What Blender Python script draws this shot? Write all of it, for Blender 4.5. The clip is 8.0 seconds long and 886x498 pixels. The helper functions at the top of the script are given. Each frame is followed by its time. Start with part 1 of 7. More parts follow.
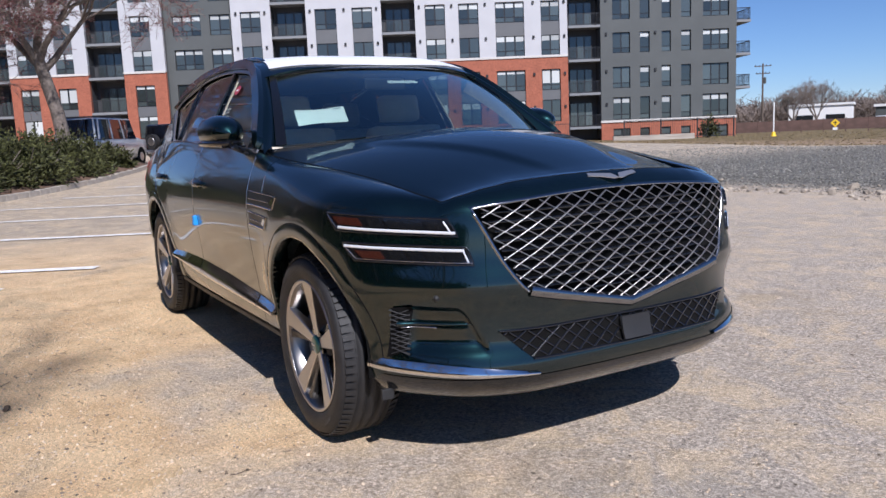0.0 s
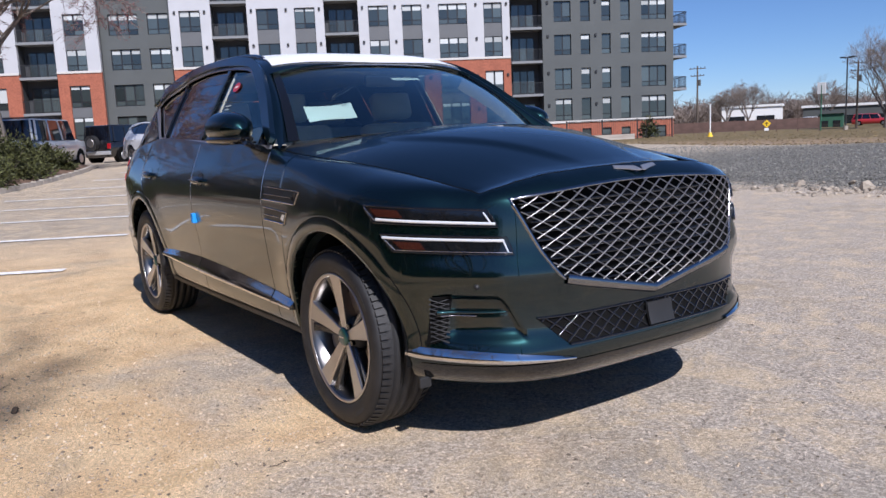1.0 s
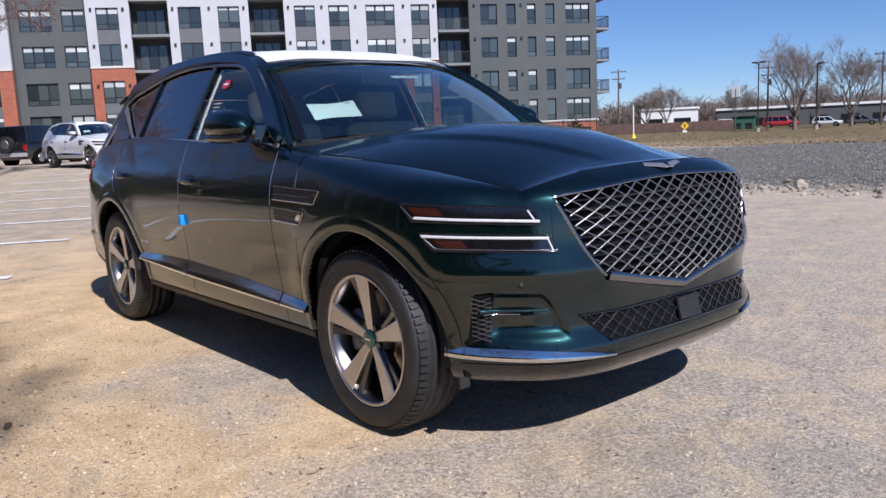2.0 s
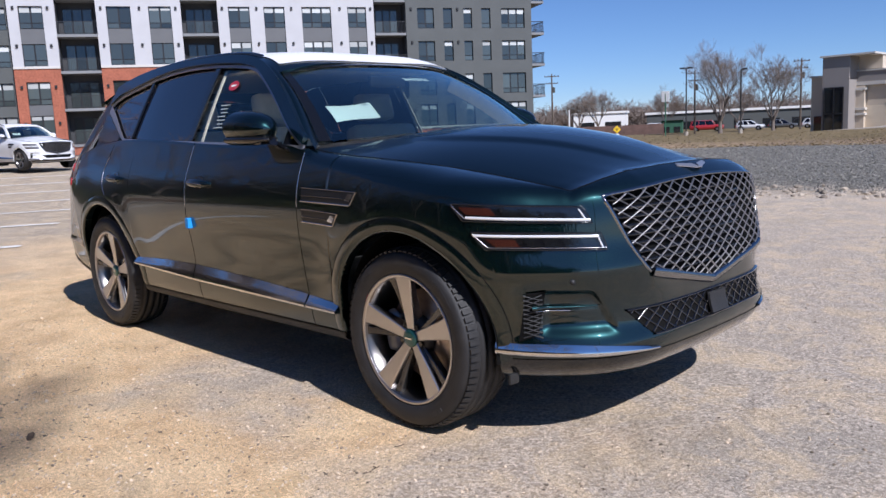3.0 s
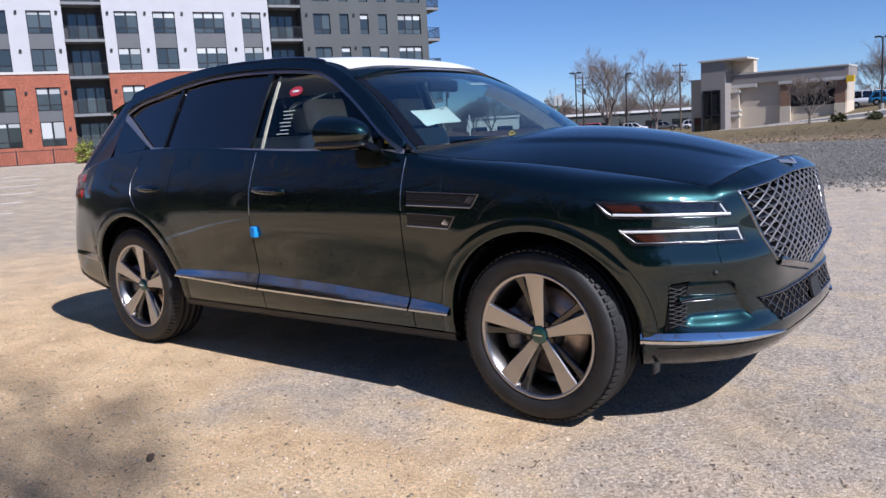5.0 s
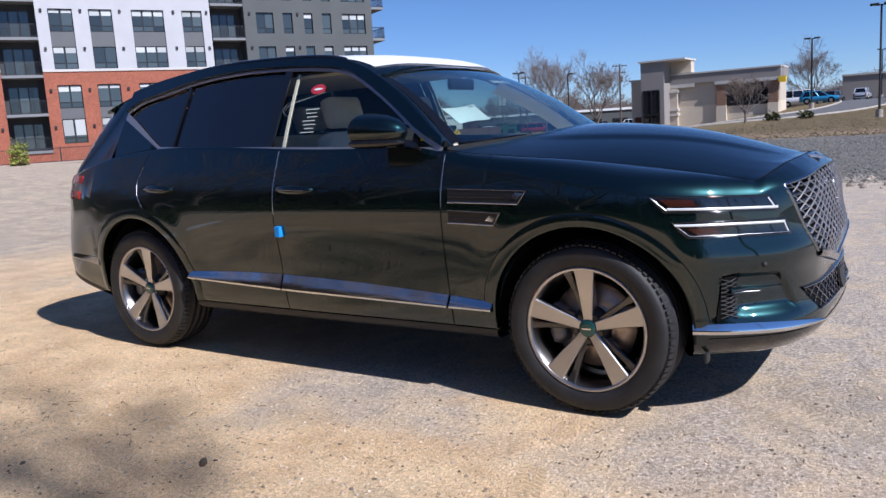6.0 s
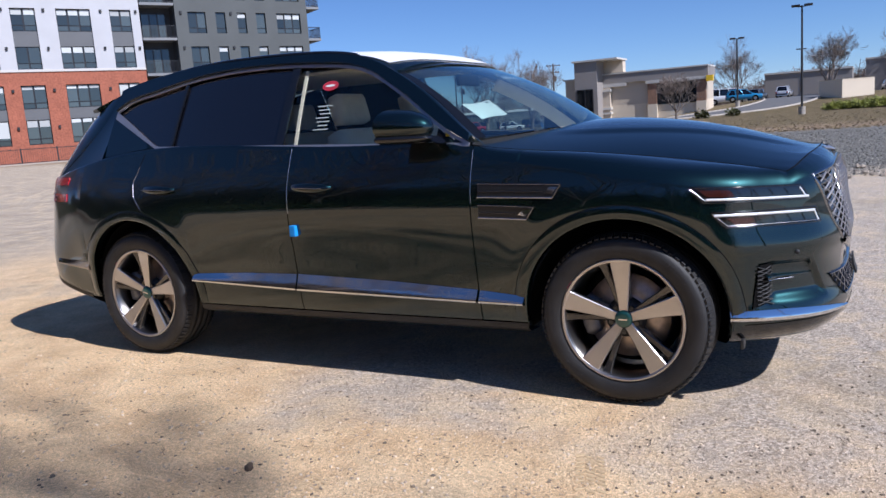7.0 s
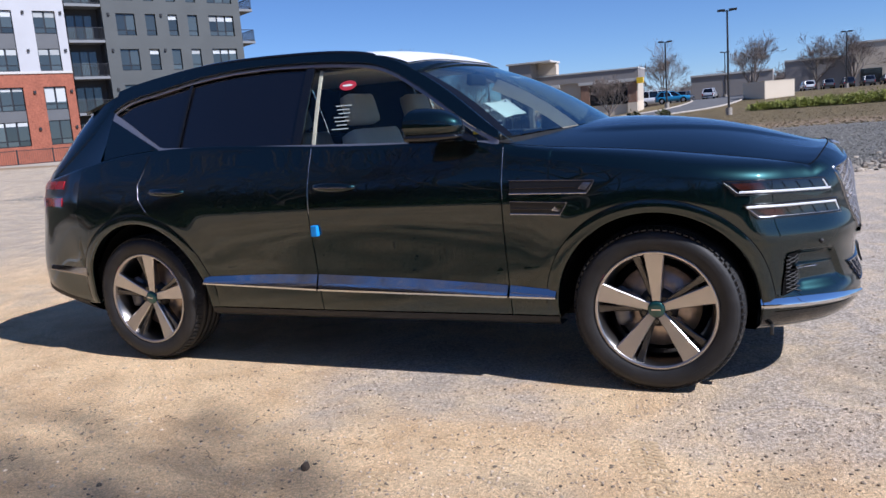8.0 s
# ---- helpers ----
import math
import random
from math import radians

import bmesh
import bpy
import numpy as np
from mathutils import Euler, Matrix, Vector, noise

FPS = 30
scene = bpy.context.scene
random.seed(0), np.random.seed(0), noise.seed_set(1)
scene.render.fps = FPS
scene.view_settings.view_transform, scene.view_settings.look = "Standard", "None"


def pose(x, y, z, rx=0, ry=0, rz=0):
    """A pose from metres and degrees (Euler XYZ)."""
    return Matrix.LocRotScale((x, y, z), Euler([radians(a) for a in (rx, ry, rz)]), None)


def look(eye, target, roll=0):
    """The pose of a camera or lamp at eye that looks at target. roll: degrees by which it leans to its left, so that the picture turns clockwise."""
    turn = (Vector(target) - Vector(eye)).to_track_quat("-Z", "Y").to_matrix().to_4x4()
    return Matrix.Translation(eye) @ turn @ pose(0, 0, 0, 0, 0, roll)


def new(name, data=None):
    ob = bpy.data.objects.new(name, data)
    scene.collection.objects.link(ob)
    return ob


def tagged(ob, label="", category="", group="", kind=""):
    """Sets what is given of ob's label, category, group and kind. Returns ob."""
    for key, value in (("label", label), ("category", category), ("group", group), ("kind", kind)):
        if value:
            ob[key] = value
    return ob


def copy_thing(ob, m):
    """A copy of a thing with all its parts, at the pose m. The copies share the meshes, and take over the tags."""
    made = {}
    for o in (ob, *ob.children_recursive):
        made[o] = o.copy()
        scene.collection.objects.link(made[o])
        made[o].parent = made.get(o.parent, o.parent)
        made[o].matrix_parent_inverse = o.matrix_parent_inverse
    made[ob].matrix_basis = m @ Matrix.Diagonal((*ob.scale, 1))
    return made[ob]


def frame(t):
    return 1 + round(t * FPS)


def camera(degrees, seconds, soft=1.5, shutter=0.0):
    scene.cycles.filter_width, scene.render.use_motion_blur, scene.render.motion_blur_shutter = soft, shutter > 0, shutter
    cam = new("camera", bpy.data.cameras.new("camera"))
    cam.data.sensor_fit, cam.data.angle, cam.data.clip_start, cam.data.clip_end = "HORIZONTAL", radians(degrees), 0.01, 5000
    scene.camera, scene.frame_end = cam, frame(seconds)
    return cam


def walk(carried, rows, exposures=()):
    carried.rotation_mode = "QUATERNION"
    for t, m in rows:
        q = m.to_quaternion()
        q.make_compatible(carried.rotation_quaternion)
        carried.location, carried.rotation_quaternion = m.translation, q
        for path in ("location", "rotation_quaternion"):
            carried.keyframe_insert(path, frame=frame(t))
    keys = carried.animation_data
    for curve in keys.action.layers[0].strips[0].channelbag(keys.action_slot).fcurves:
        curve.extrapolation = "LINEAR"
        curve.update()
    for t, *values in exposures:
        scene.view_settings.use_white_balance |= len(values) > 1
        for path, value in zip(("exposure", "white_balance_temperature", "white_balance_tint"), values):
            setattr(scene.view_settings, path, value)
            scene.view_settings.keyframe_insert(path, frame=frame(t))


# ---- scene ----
cam = camera(59.2, 8.0)
PATH = [
    (0, (4.438, -1.996, 1.203), (2.722, -1.009, 0.914), -2.5),
    (0.5, (4.383, -2.172, 1.194), (2.699, -1.132, 0.904), -2.5),
    (1, (4.323, -2.326, 1.191), (2.686, -1.215, 0.899), -2.6),
    (1.5, (4.169, -2.464, 1.192), (2.588, -1.275, 0.897), -2.6),
    (3, (3.8, -2.981, 1.204), (2.388, -1.595, 0.909), -2.5),
    (3.5, (3.598, -3.118, 1.218), (2.237, -1.682, 0.924), -2.6),
    (4, (3.444, -3.294, 1.221), (2.131, -1.813, 0.929), -2.9),
    (4.5, (3.3, -3.503, 1.231), (2.037, -1.98, 0.939), -3.2),
    (6, (2.767, -3.933, 1.255), (1.675, -2.285, 0.952), -3.6),
    (6.5, (2.621, -4.09, 1.262), (1.595, -2.401, 0.954), -3.8),
    (7, (2.396, -4.149, 1.261), (1.443, -2.419, 0.948), -4.1),
    (7.5, (2.203, -4.222, 1.263), (1.325, -2.452, 0.948), -4.4),
    (8, (2.012, -4.388, 1.273), (1.206, -2.585, 0.955), -4.5),
]
walk(cam, [(t, look(eye, target, roll)) for t, eye, target, roll in PATH], exposures=[(0, 0.21, 5830, 17), (8, 0.31, 5600, 17)])

# ---- world, sun, exposure ----
SUN_AZ, SUN_EL = -11.0, 44.0
world = bpy.data.worlds.new("sky")
scene.world = world
world.use_nodes = True
wnt = world.node_tree
sky = wnt.nodes.new("ShaderNodeTexSky")
sky.sky_type = "NISHITA"
sky.sun_disc = False
sky.sun_elevation = radians(SUN_EL)
sky.sun_rotation = radians(90 - SUN_AZ)
sky.air_density, sky.dust_density, sky.ozone_density = 0.8, 0.0, 6.0
sky.altitude = 300
wnt.nodes["Background"].inputs["Strength"].default_value = 0.078
tint = wnt.nodes.new("ShaderNodeVectorMath")
tint.operation = "MULTIPLY"
tint.inputs[1].default_value = (0.94, 0.99, 1.05)
wnt.links.new(sky.outputs[0], tint.inputs[0])
wnt.links.new(tint.outputs[0], wnt.nodes["Background"].inputs["Color"])
sun = new("sun", bpy.data.lights.new("sun", "SUN"))
sun.data.energy, sun.data.angle, sun.data.color = 5.0, radians(0.55), (1.0, 0.95, 0.87)
sun.matrix_world = look((0, 0, 0), (-math.cos(radians(SUN_EL)) * math.cos(radians(SUN_AZ)),
                                    -math.cos(radians(SUN_EL)) * math.sin(radians(SUN_AZ)), -math.sin(radians(SUN_EL))))
sun.location = (30, -6, 30)

# ---- materials ----


def mat(name, color, rough=0.5, metal=0.0, coat=0.0, trans=0.0, noise_scale=0.0, noise_amt=0.0, bump=0.0, bump_scale=60.0,
        ior=1.5, spec=0.5, alpha=1.0, island=0.0, rand=0.0, fine=0.0, fine_scale=300.0):
    m = bpy.data.materials.new(name)
    m.use_nodes = True
    nt = m.node_tree
    b = nt.nodes["Principled BSDF"]
    b.inputs["Base Color"].default_value = (*color, 1)
    b.inputs["Roughness"].default_value = rough
    b.inputs["Metallic"].default_value = metal
    b.inputs["Coat Weight"].default_value = coat
    b.inputs["Coat Roughness"].default_value = 0.02
    b.inputs["Transmission Weight"].default_value = trans
    b.inputs["IOR"].default_value = ior
    b.inputs["Specular IOR Level"].default_value = spec
    b.inputs["Alpha"].default_value = alpha
    tc = nt.nodes.new("ShaderNodeTexCoord")
    col = None
    for sc, amt, det in ((noise_scale, noise_amt, 4.0), (fine_scale, fine, 2.0)):
        if amt > 0:
            n = nt.nodes.new("ShaderNodeTexNoise")
            n.inputs["Scale"].default_value = sc
            n.inputs["Detail"].default_value = det
            nt.links.new(tc.outputs["Object"], n.inputs["Vector"])
            mr = nt.nodes.new("ShaderNodeMapRange")
            mr.inputs["From Min"].default_value, mr.inputs["From Max"].default_value = 0.3, 0.7
            mr.inputs["To Min"].default_value, mr.inputs["To Max"].default_value = 1 - amt, 1 + amt
            nt.links.new(n.outputs["Fac"], mr.inputs["Value"])
            mx = nt.nodes.new("ShaderNodeVectorMath")
            mx.operation = "SCALE"
            if col is None:
                mx.inputs[0].default_value = color
            else:
                nt.links.new(col, mx.inputs[0])
            nt.links.new(mr.outputs[0], mx.inputs["Scale"])
            col = mx.outputs[0]
    if island > 0 or rand > 0:
        src = nt.nodes.new("ShaderNodeNewGeometry").outputs["Random Per Island"] if island > 0 else nt.nodes.new("ShaderNodeObjectInfo").outputs["Random"]
        mr = nt.nodes.new("ShaderNodeMapRange")
        amt = max(island, rand)
        mr.inputs["To Min"].default_value, mr.inputs["To Max"].default_value = 1 - amt, 1 + amt
        nt.links.new(src, mr.inputs["Value"])
        mx = nt.nodes.new("ShaderNodeVectorMath")
        mx.operation = "SCALE"
        if col is None:
            mx.inputs[0].default_value = color
        else:
            nt.links.new(col, mx.inputs[0])
        nt.links.new(mr.outputs[0], mx.inputs["Scale"])
        col = mx.outputs[0]
    if col is not None:
        nt.links.new(col, b.inputs["Base Color"])
    if bump > 0:
        n = nt.nodes.new("ShaderNodeTexNoise")
        n.inputs["Scale"].default_value = bump_scale
        n.inputs["Detail"].default_value = 5.0
        nt.links.new(tc.outputs["Object"], n.inputs["Vector"])
        bp = nt.nodes.new("ShaderNodeBump")
        bp.inputs["Strength"].default_value = bump
        bp.inputs["Distance"].default_value = 0.02
        nt.links.new(n.outputs["Fac"], bp.inputs["Height"])
        nt.links.new(bp.outputs[0], b.inputs["Normal"])
    return m


PAINT = mat("green_metallic_paint", (0.0032, 0.0168, 0.0178), 0.35, 0.92, coat=1.0, fine=0.10, fine_scale=900)
PAINT.node_tree.nodes["Principled BSDF"].inputs["Coat IOR"].default_value = 1.66
WHITEPAINT = mat("white_paint", (0.72, 0.73, 0.75), 0.25, 0.0, coat=1.0, noise_scale=3, noise_amt=0.02)
CHROME = mat("chrome", (0.72, 0.72, 0.73), 0.06, 1.0)
SATIN = mat("satin_chrome", (0.60, 0.59, 0.61), 0.22, 1.0)
TRIM = mat("satin_window_trim", (0.40, 0.39, 0.42), 0.30, 0.75)
DARKCHROME = mat("dark_chrome", (0.30, 0.30, 0.31), 0.14, 1.0)
GRILLEBAR = mat("smoked_chrome_mesh", (0.40, 0.385, 0.38), 0.36, 1.0)
BLACKGLOSS = mat("gloss_black", (0.006, 0.006, 0.007), 0.10, 0.0, coat=0.6)
BLACKMATT = mat("black_plastic", (0.018, 0.018, 0.019), 0.55, noise_scale=8, noise_amt=0.2, bump=0.1, bump_scale=400)
# near black for liners, and for shaded depth where no hole is cut
VOID = mat("dark_liner_and_depth", (0.006, 0.006, 0.006), 0.9, spec=0.1, noise_scale=6, noise_amt=0.3)
RUBBER = mat("tyre_rubber", (0.017, 0.0165, 0.017), 0.60, noise_scale=14, noise_amt=0.35, bump=0.15, bump_scale=250)
PRIVACY = mat("privacy_glass", (0.004, 0.004, 0.006), 0.03, 0.0, coat=0.9)
ALLOY = mat("machined_alloy", (0.56, 0.54, 0.53), 0.33, 1.0, fine=0.06, fine_scale=500)
RIMWELL = mat("polished_rim_well", (0.20, 0.19, 0.185), 0.30, 1.0, fine=0.08, fine_scale=300)
INNERSPOKE = mat("gloss_dark_spoke", (0.085, 0.082, 0.080), 0.24, 0.8, coat=0.5)
ALLOYDARK = mat("dark_alloy_pocket", (0.05, 0.048, 0.047), 0.5, 0.7)
CAPGREEN = mat("green_enamel_cap", (0.012, 0.075, 0.065), 0.3, 0.5, coat=1.0)
BADGE = mat("bright_badge", (0.50, 0.50, 0.52), 0.28, 0.8)
IRON = mat("brake_disc_iron", (0.52, 0.43, 0.36), 0.40, 0.85, noise_scale=30, noise_amt=0.2)
CALIPER = mat("caliper_grey", (0.19, 0.19, 0.20), 0.40, 0.6)
WHITEFILM = mat("white_roof_film", (0.80, 0.81, 0.84), 0.35, noise_scale=5, noise_amt=0.05, bump=0.25, bump_scale=9)
LEATHER = mat("beige_leather", (0.62, 0.56, 0.46), 0.55, noise_scale=30, noise_amt=0.10, bump=0.2, bump_scale=200)
DASH = mat("dark_dash", (0.055, 0.058, 0.062), 0.6, noise_scale=20, noise_amt=0.2, bump=0.2, bump_scale=300)
PAPER = mat("pale_paper", (0.75, 0.84, 0.80), 0.7, noise_scale=12, noise_amt=0.04)
BLUE = mat("blue_foam", (0.02, 0.28, 0.75), 0.6, noise_scale=40, noise_amt=0.1)
RED = mat("red_sticker", (0.42, 0.03, 0.05), 0.4, noise_scale=30, noise_amt=0.05)
AMBER = mat("amber_reflector", (0.040, 0.011, 0.007), 0.15, coat=0.5)
TAILRED = mat("tail_lamp_red", (0.35, 0.008, 0.012), 0.12, coat=1.0)
VENTDARK = mat("vent_dark", (0.012, 0.012, 0.013), 0.38)
PRINT = mat("faint_print", (0.42, 0.47, 0.45), 0.7)
TAGYELLOW = mat("yellow_tag", (0.75, 0.50, 0.02), 0.6)
LIGHTBAR = mat("light_bar", (0.82, 0.84, 0.86), 0.18, 0.3, coat=1.0)
LAMPGLASS = mat("lamp_interior", (0.012, 0.013, 0.015), 0.12, 0.4, coat=1.0)


def glass_mat(name, tint, shade, power=3.2):
    """Thin tinted pane: mostly see-through, with a mirror coat at a grazing look."""
    m = bpy.data.materials.new(name)
    m.use_nodes = True
    nt = m.node_tree
    nt.nodes.remove(nt.nodes["Principled BSDF"])
    out = nt.nodes["Material Output"]
    tr = nt.nodes.new("ShaderNodeBsdfTransparent")
    tr.inputs[0].default_value = (*tint, 1)
    gl = nt.nodes.new("ShaderNodeBsdfGlossy")
    gl.inputs["Roughness"].default_value = 0.015
    gl.inputs[0].default_value = (0.80, 0.96, 0.95, 1)
    lw = nt.nodes.new("ShaderNodeLayerWeight")
    pw = nt.nodes.new("ShaderNodeMath")
    pw.operation = "POWER"
    pw.inputs[1].default_value = power
    nt.links.new(lw.outputs["Facing"], pw.inputs[0])
    fr = nt.nodes.new("ShaderNodeMapRange")
    fr.inputs["To Min"].default_value, fr.inputs["To Max"].default_value = shade, 0.95
    nt.links.new(pw.outputs[0], fr.inputs["Value"])
    mx = nt.nodes.new("ShaderNodeMixShader")
    nt.links.new(fr.outputs[0], mx.inputs[0])
    nt.links.new(tr.outputs[0], mx.inputs[1])
    nt.links.new(gl.outputs[0], mx.inputs[2])
    nt.links.new(mx.outputs[0], out.inputs[0])
    return m


CLEAR = glass_mat("windscreen_glass", (0.50, 0.63, 0.62), 0.10, 1.7)
SIDEGLASS = glass_mat("side_glass", (0.86, 0.92, 0.88), 0.06, 4.4)

# ---- mesh helpers ----


def mesh_of(name, verts, faces, material=None, smooth=True, mats=None, idx=None):
    me = bpy.data.meshes.new(name)
    me.from_pydata([tuple(map(float, v)) for v in verts], [], [tuple(map(int, q)) for q in faces])
    for m in (mats or ([material] if material else [])):
        me.materials.append(m)
    if idx is not None:
        me.polygons.foreach_set("material_index", idx)
    me.polygons.foreach_set("use_smooth", [smooth] * len(me.polygons))
    me.update()
    return me


def bm_mesh(name, bm, material, smooth=False):
    me = bpy.data.meshes.new(name)
    bm.to_mesh(me)
    bm.free()
    me.materials.append(material)
    me.polygons.foreach_set("use_smooth", [smooth] * len(me.polygons))
    return me


def part(name, data, material, parent, label="", smooth=False):
    """One mesh object under a thing or a part; data: a bmesh or a mesh."""
    if isinstance(data, bmesh.types.BMesh):
        data = bm_mesh(name, data, material, smooth)
    ob = new(name, data)
    ob.parent = parent
    return tagged(ob, label)


def thing(name, label, category, group="", kind="", m=None):
    ob = tagged(new(name), label, category, group, kind)
    if m is not None:
        ob.matrix_world = m
    return ob


def grid_faces(nu, nv, closed_u=False, closed_v=False, flip=False, base=0):
    out = []
    for i in range(nu if closed_u else nu - 1):
        for j in range(nv if closed_v else nv - 1):
            a, b = i * nv + j, ((i + 1) % nu) * nv + j
            c, e = ((i + 1) % nu) * nv + (j + 1) % nv, i * nv + (j + 1) % nv
            q = (a + base, b + base, c + base, e + base)
            out.append(q[::-1] if flip else q)
    return out


def grid(name, P, material, parent=None, flip=False, closed_u=False, closed_v=False, label="", mirror=False, thick=0.0):
    """A part from an array of places nu x nv x 3; mirror adds the left-hand twin in the same mesh."""
    P = np.asarray(P, float)
    nu, nv = P.shape[:2]
    V = P.reshape(-1, 3)
    F = grid_faces(nu, nv, closed_u, closed_v, flip)
    if thick:
        du, dv = np.gradient(P, axis=0), np.gradient(P, axis=1)
        N = np.cross(du, dv)
        N /= np.linalg.norm(N, axis=2, keepdims=True) + 1e-12
        N = N if not flip else -N
        V2 = (P - N * thick).reshape(-1, 3)
        k = len(V)
        ring = [i * nv for i in range(nu)] + [(nu - 1) * nv + j for j in range(1, nv)] + [i * nv + nv - 1 for i in range(nu - 2, -1, -1)] + list(range(nv - 2, 0, -1))
        F = F + [tuple(x + k for x in q[::-1]) for q in F]
        n = len(ring)
        V = np.vstack([V, V2, V[ring], V2[ring]])
        for a in range(n):
            b = (a + 1) % n
            q = (2 * k + a, 2 * k + n + a, 2 * k + n + b, 2 * k + b)
            F.append(q if not flip else q[::-1])
    if mirror:
        k = len(V)
        F = F + [tuple(x + k for x in q[::-1]) for q in F]
        V = np.vstack([V, V * (1, -1, 1)])
    ob = new(name, mesh_of(name, V, F, material))
    ob.parent = parent
    return tagged(ob, label)


def box(bm, x0, x1, y0, y1, z0, z1, bevel=0.0):
    g = bmesh.ops.create_cube(bm, size=1.0)
    vs = g["verts"]
    bmesh.ops.scale(bm, verts=vs, vec=(x1 - x0, y1 - y0, z1 - z0))
    bmesh.ops.translate(bm, verts=vs, vec=((x0 + x1) / 2, (y0 + y1) / 2, (z0 + z1) / 2))
    if bevel:
        es = list({e for v in vs for e in v.link_edges})
        bmesh.ops.bevel(bm, geom=es, offset=bevel, segments=2, affect="EDGES", profile=0.6)
    return bm


def boxes(*rows, bevel=0.0):
    bm = bmesh.new()
    for r in rows:
        box(bm, *r, bevel=bevel)
    return bm


def tube(bm, a, b, r0, r1, seg=8):
    """A tapered rod from a to b."""
    a, b = Vector(a), Vector(b)
    g = bmesh.ops.create_cone(bm, cap_ends=True, segments=seg, radius1=r0, radius2=r1, depth=(b - a).length)
    m = Matrix.Translation((a + b) / 2) @ (b - a).to_track_quat("Z", "Y").to_matrix().to_4x4()
    bmesh.ops.transform(bm, matrix=m, verts=g["verts"])
    return g["verts"]


def spline(xs, ys):
    """A smooth curve through the knots (natural cubic)."""
    xs, ys = np.array(xs, float), np.array(ys, float)
    n = len(xs)
    h = np.diff(xs)
    A, r = np.eye(n), np.zeros(n)
    for i in range(1, n - 1):
        A[i, i - 1:i + 2] = h[i - 1], 2 * (h[i - 1] + h[i]), h[i]
        r[i] = 6 * ((ys[i + 1] - ys[i]) / h[i] - (ys[i] - ys[i - 1]) / h[i - 1])
    M = np.linalg.solve(A, r)

    def f(x):
        x = np.clip(x, xs[0], xs[-1])
        i = np.clip(np.searchsorted(xs, x) - 1, 0, n - 2)
        a, b = xs[i + 1] - x, x - xs[i]
        return (M[i] * a ** 3 + M[i + 1] * b ** 3) / (6 * h[i]) + (ys[i] / h[i] - M[i] * h[i] / 6) * a + (ys[i + 1] / h[i] - M[i + 1] * h[i] / 6) * b
    return f


def smooth01(x, a, b):
    t = np.clip((x - a) / (b - a), 0, 1)
    return t * t * (3 - 2 * t)

# ---- ground ----


def ground_height(x, y):
    c = -0.8829 * x + 0.4695 * y
    a = 0.4695 * x + 0.8829 * y
    rise = 0.52 * smooth01(c, 13, 33) * (1 - smooth01(a, 6, 22))
    far = 1.7 * smooth01(y, 78, 112) * smooth01(x, -32, -8) + 0.3 * smooth01(y, 110, 160) * smooth01(x, -20, 10)
    store = -0.7 * smooth01(y, 60, 92) * (1 - smooth01(x, -30, -14)) * smooth01(x, -90, -50)
    bed = 0.16 * smooth01(y - 0.05 * x, 9.6, 11.0) * (1 - smooth01(y, 24, 40)) * smooth01(x, -18, -8)
    return rise + far + store + bed


def make_ground():
    xs = np.concatenate([-np.geomspace(2500, 80, 18), -np.linspace(76, 13, 40), np.linspace(-12, 14, 66), np.geomspace(16, 2500, 30)])
    ys = np.concatenate([-np.geomspace(2500, 10, 28), np.linspace(-9, 14, 60), np.linspace(15, 140, 60), np.geomspace(150, 2500, 22)])
    X, Y = np.meshgrid(xs, ys, indexing="ij")
    Z = ground_height(X, Y)
    ob = grid("ground", np.stack([X, Y, Z], -1), GROUND, flip=False)
    return tagged(ob, "worn asphalt lot dusted with tan sand, gravel and dry grass behind", "ground", kind="structure")


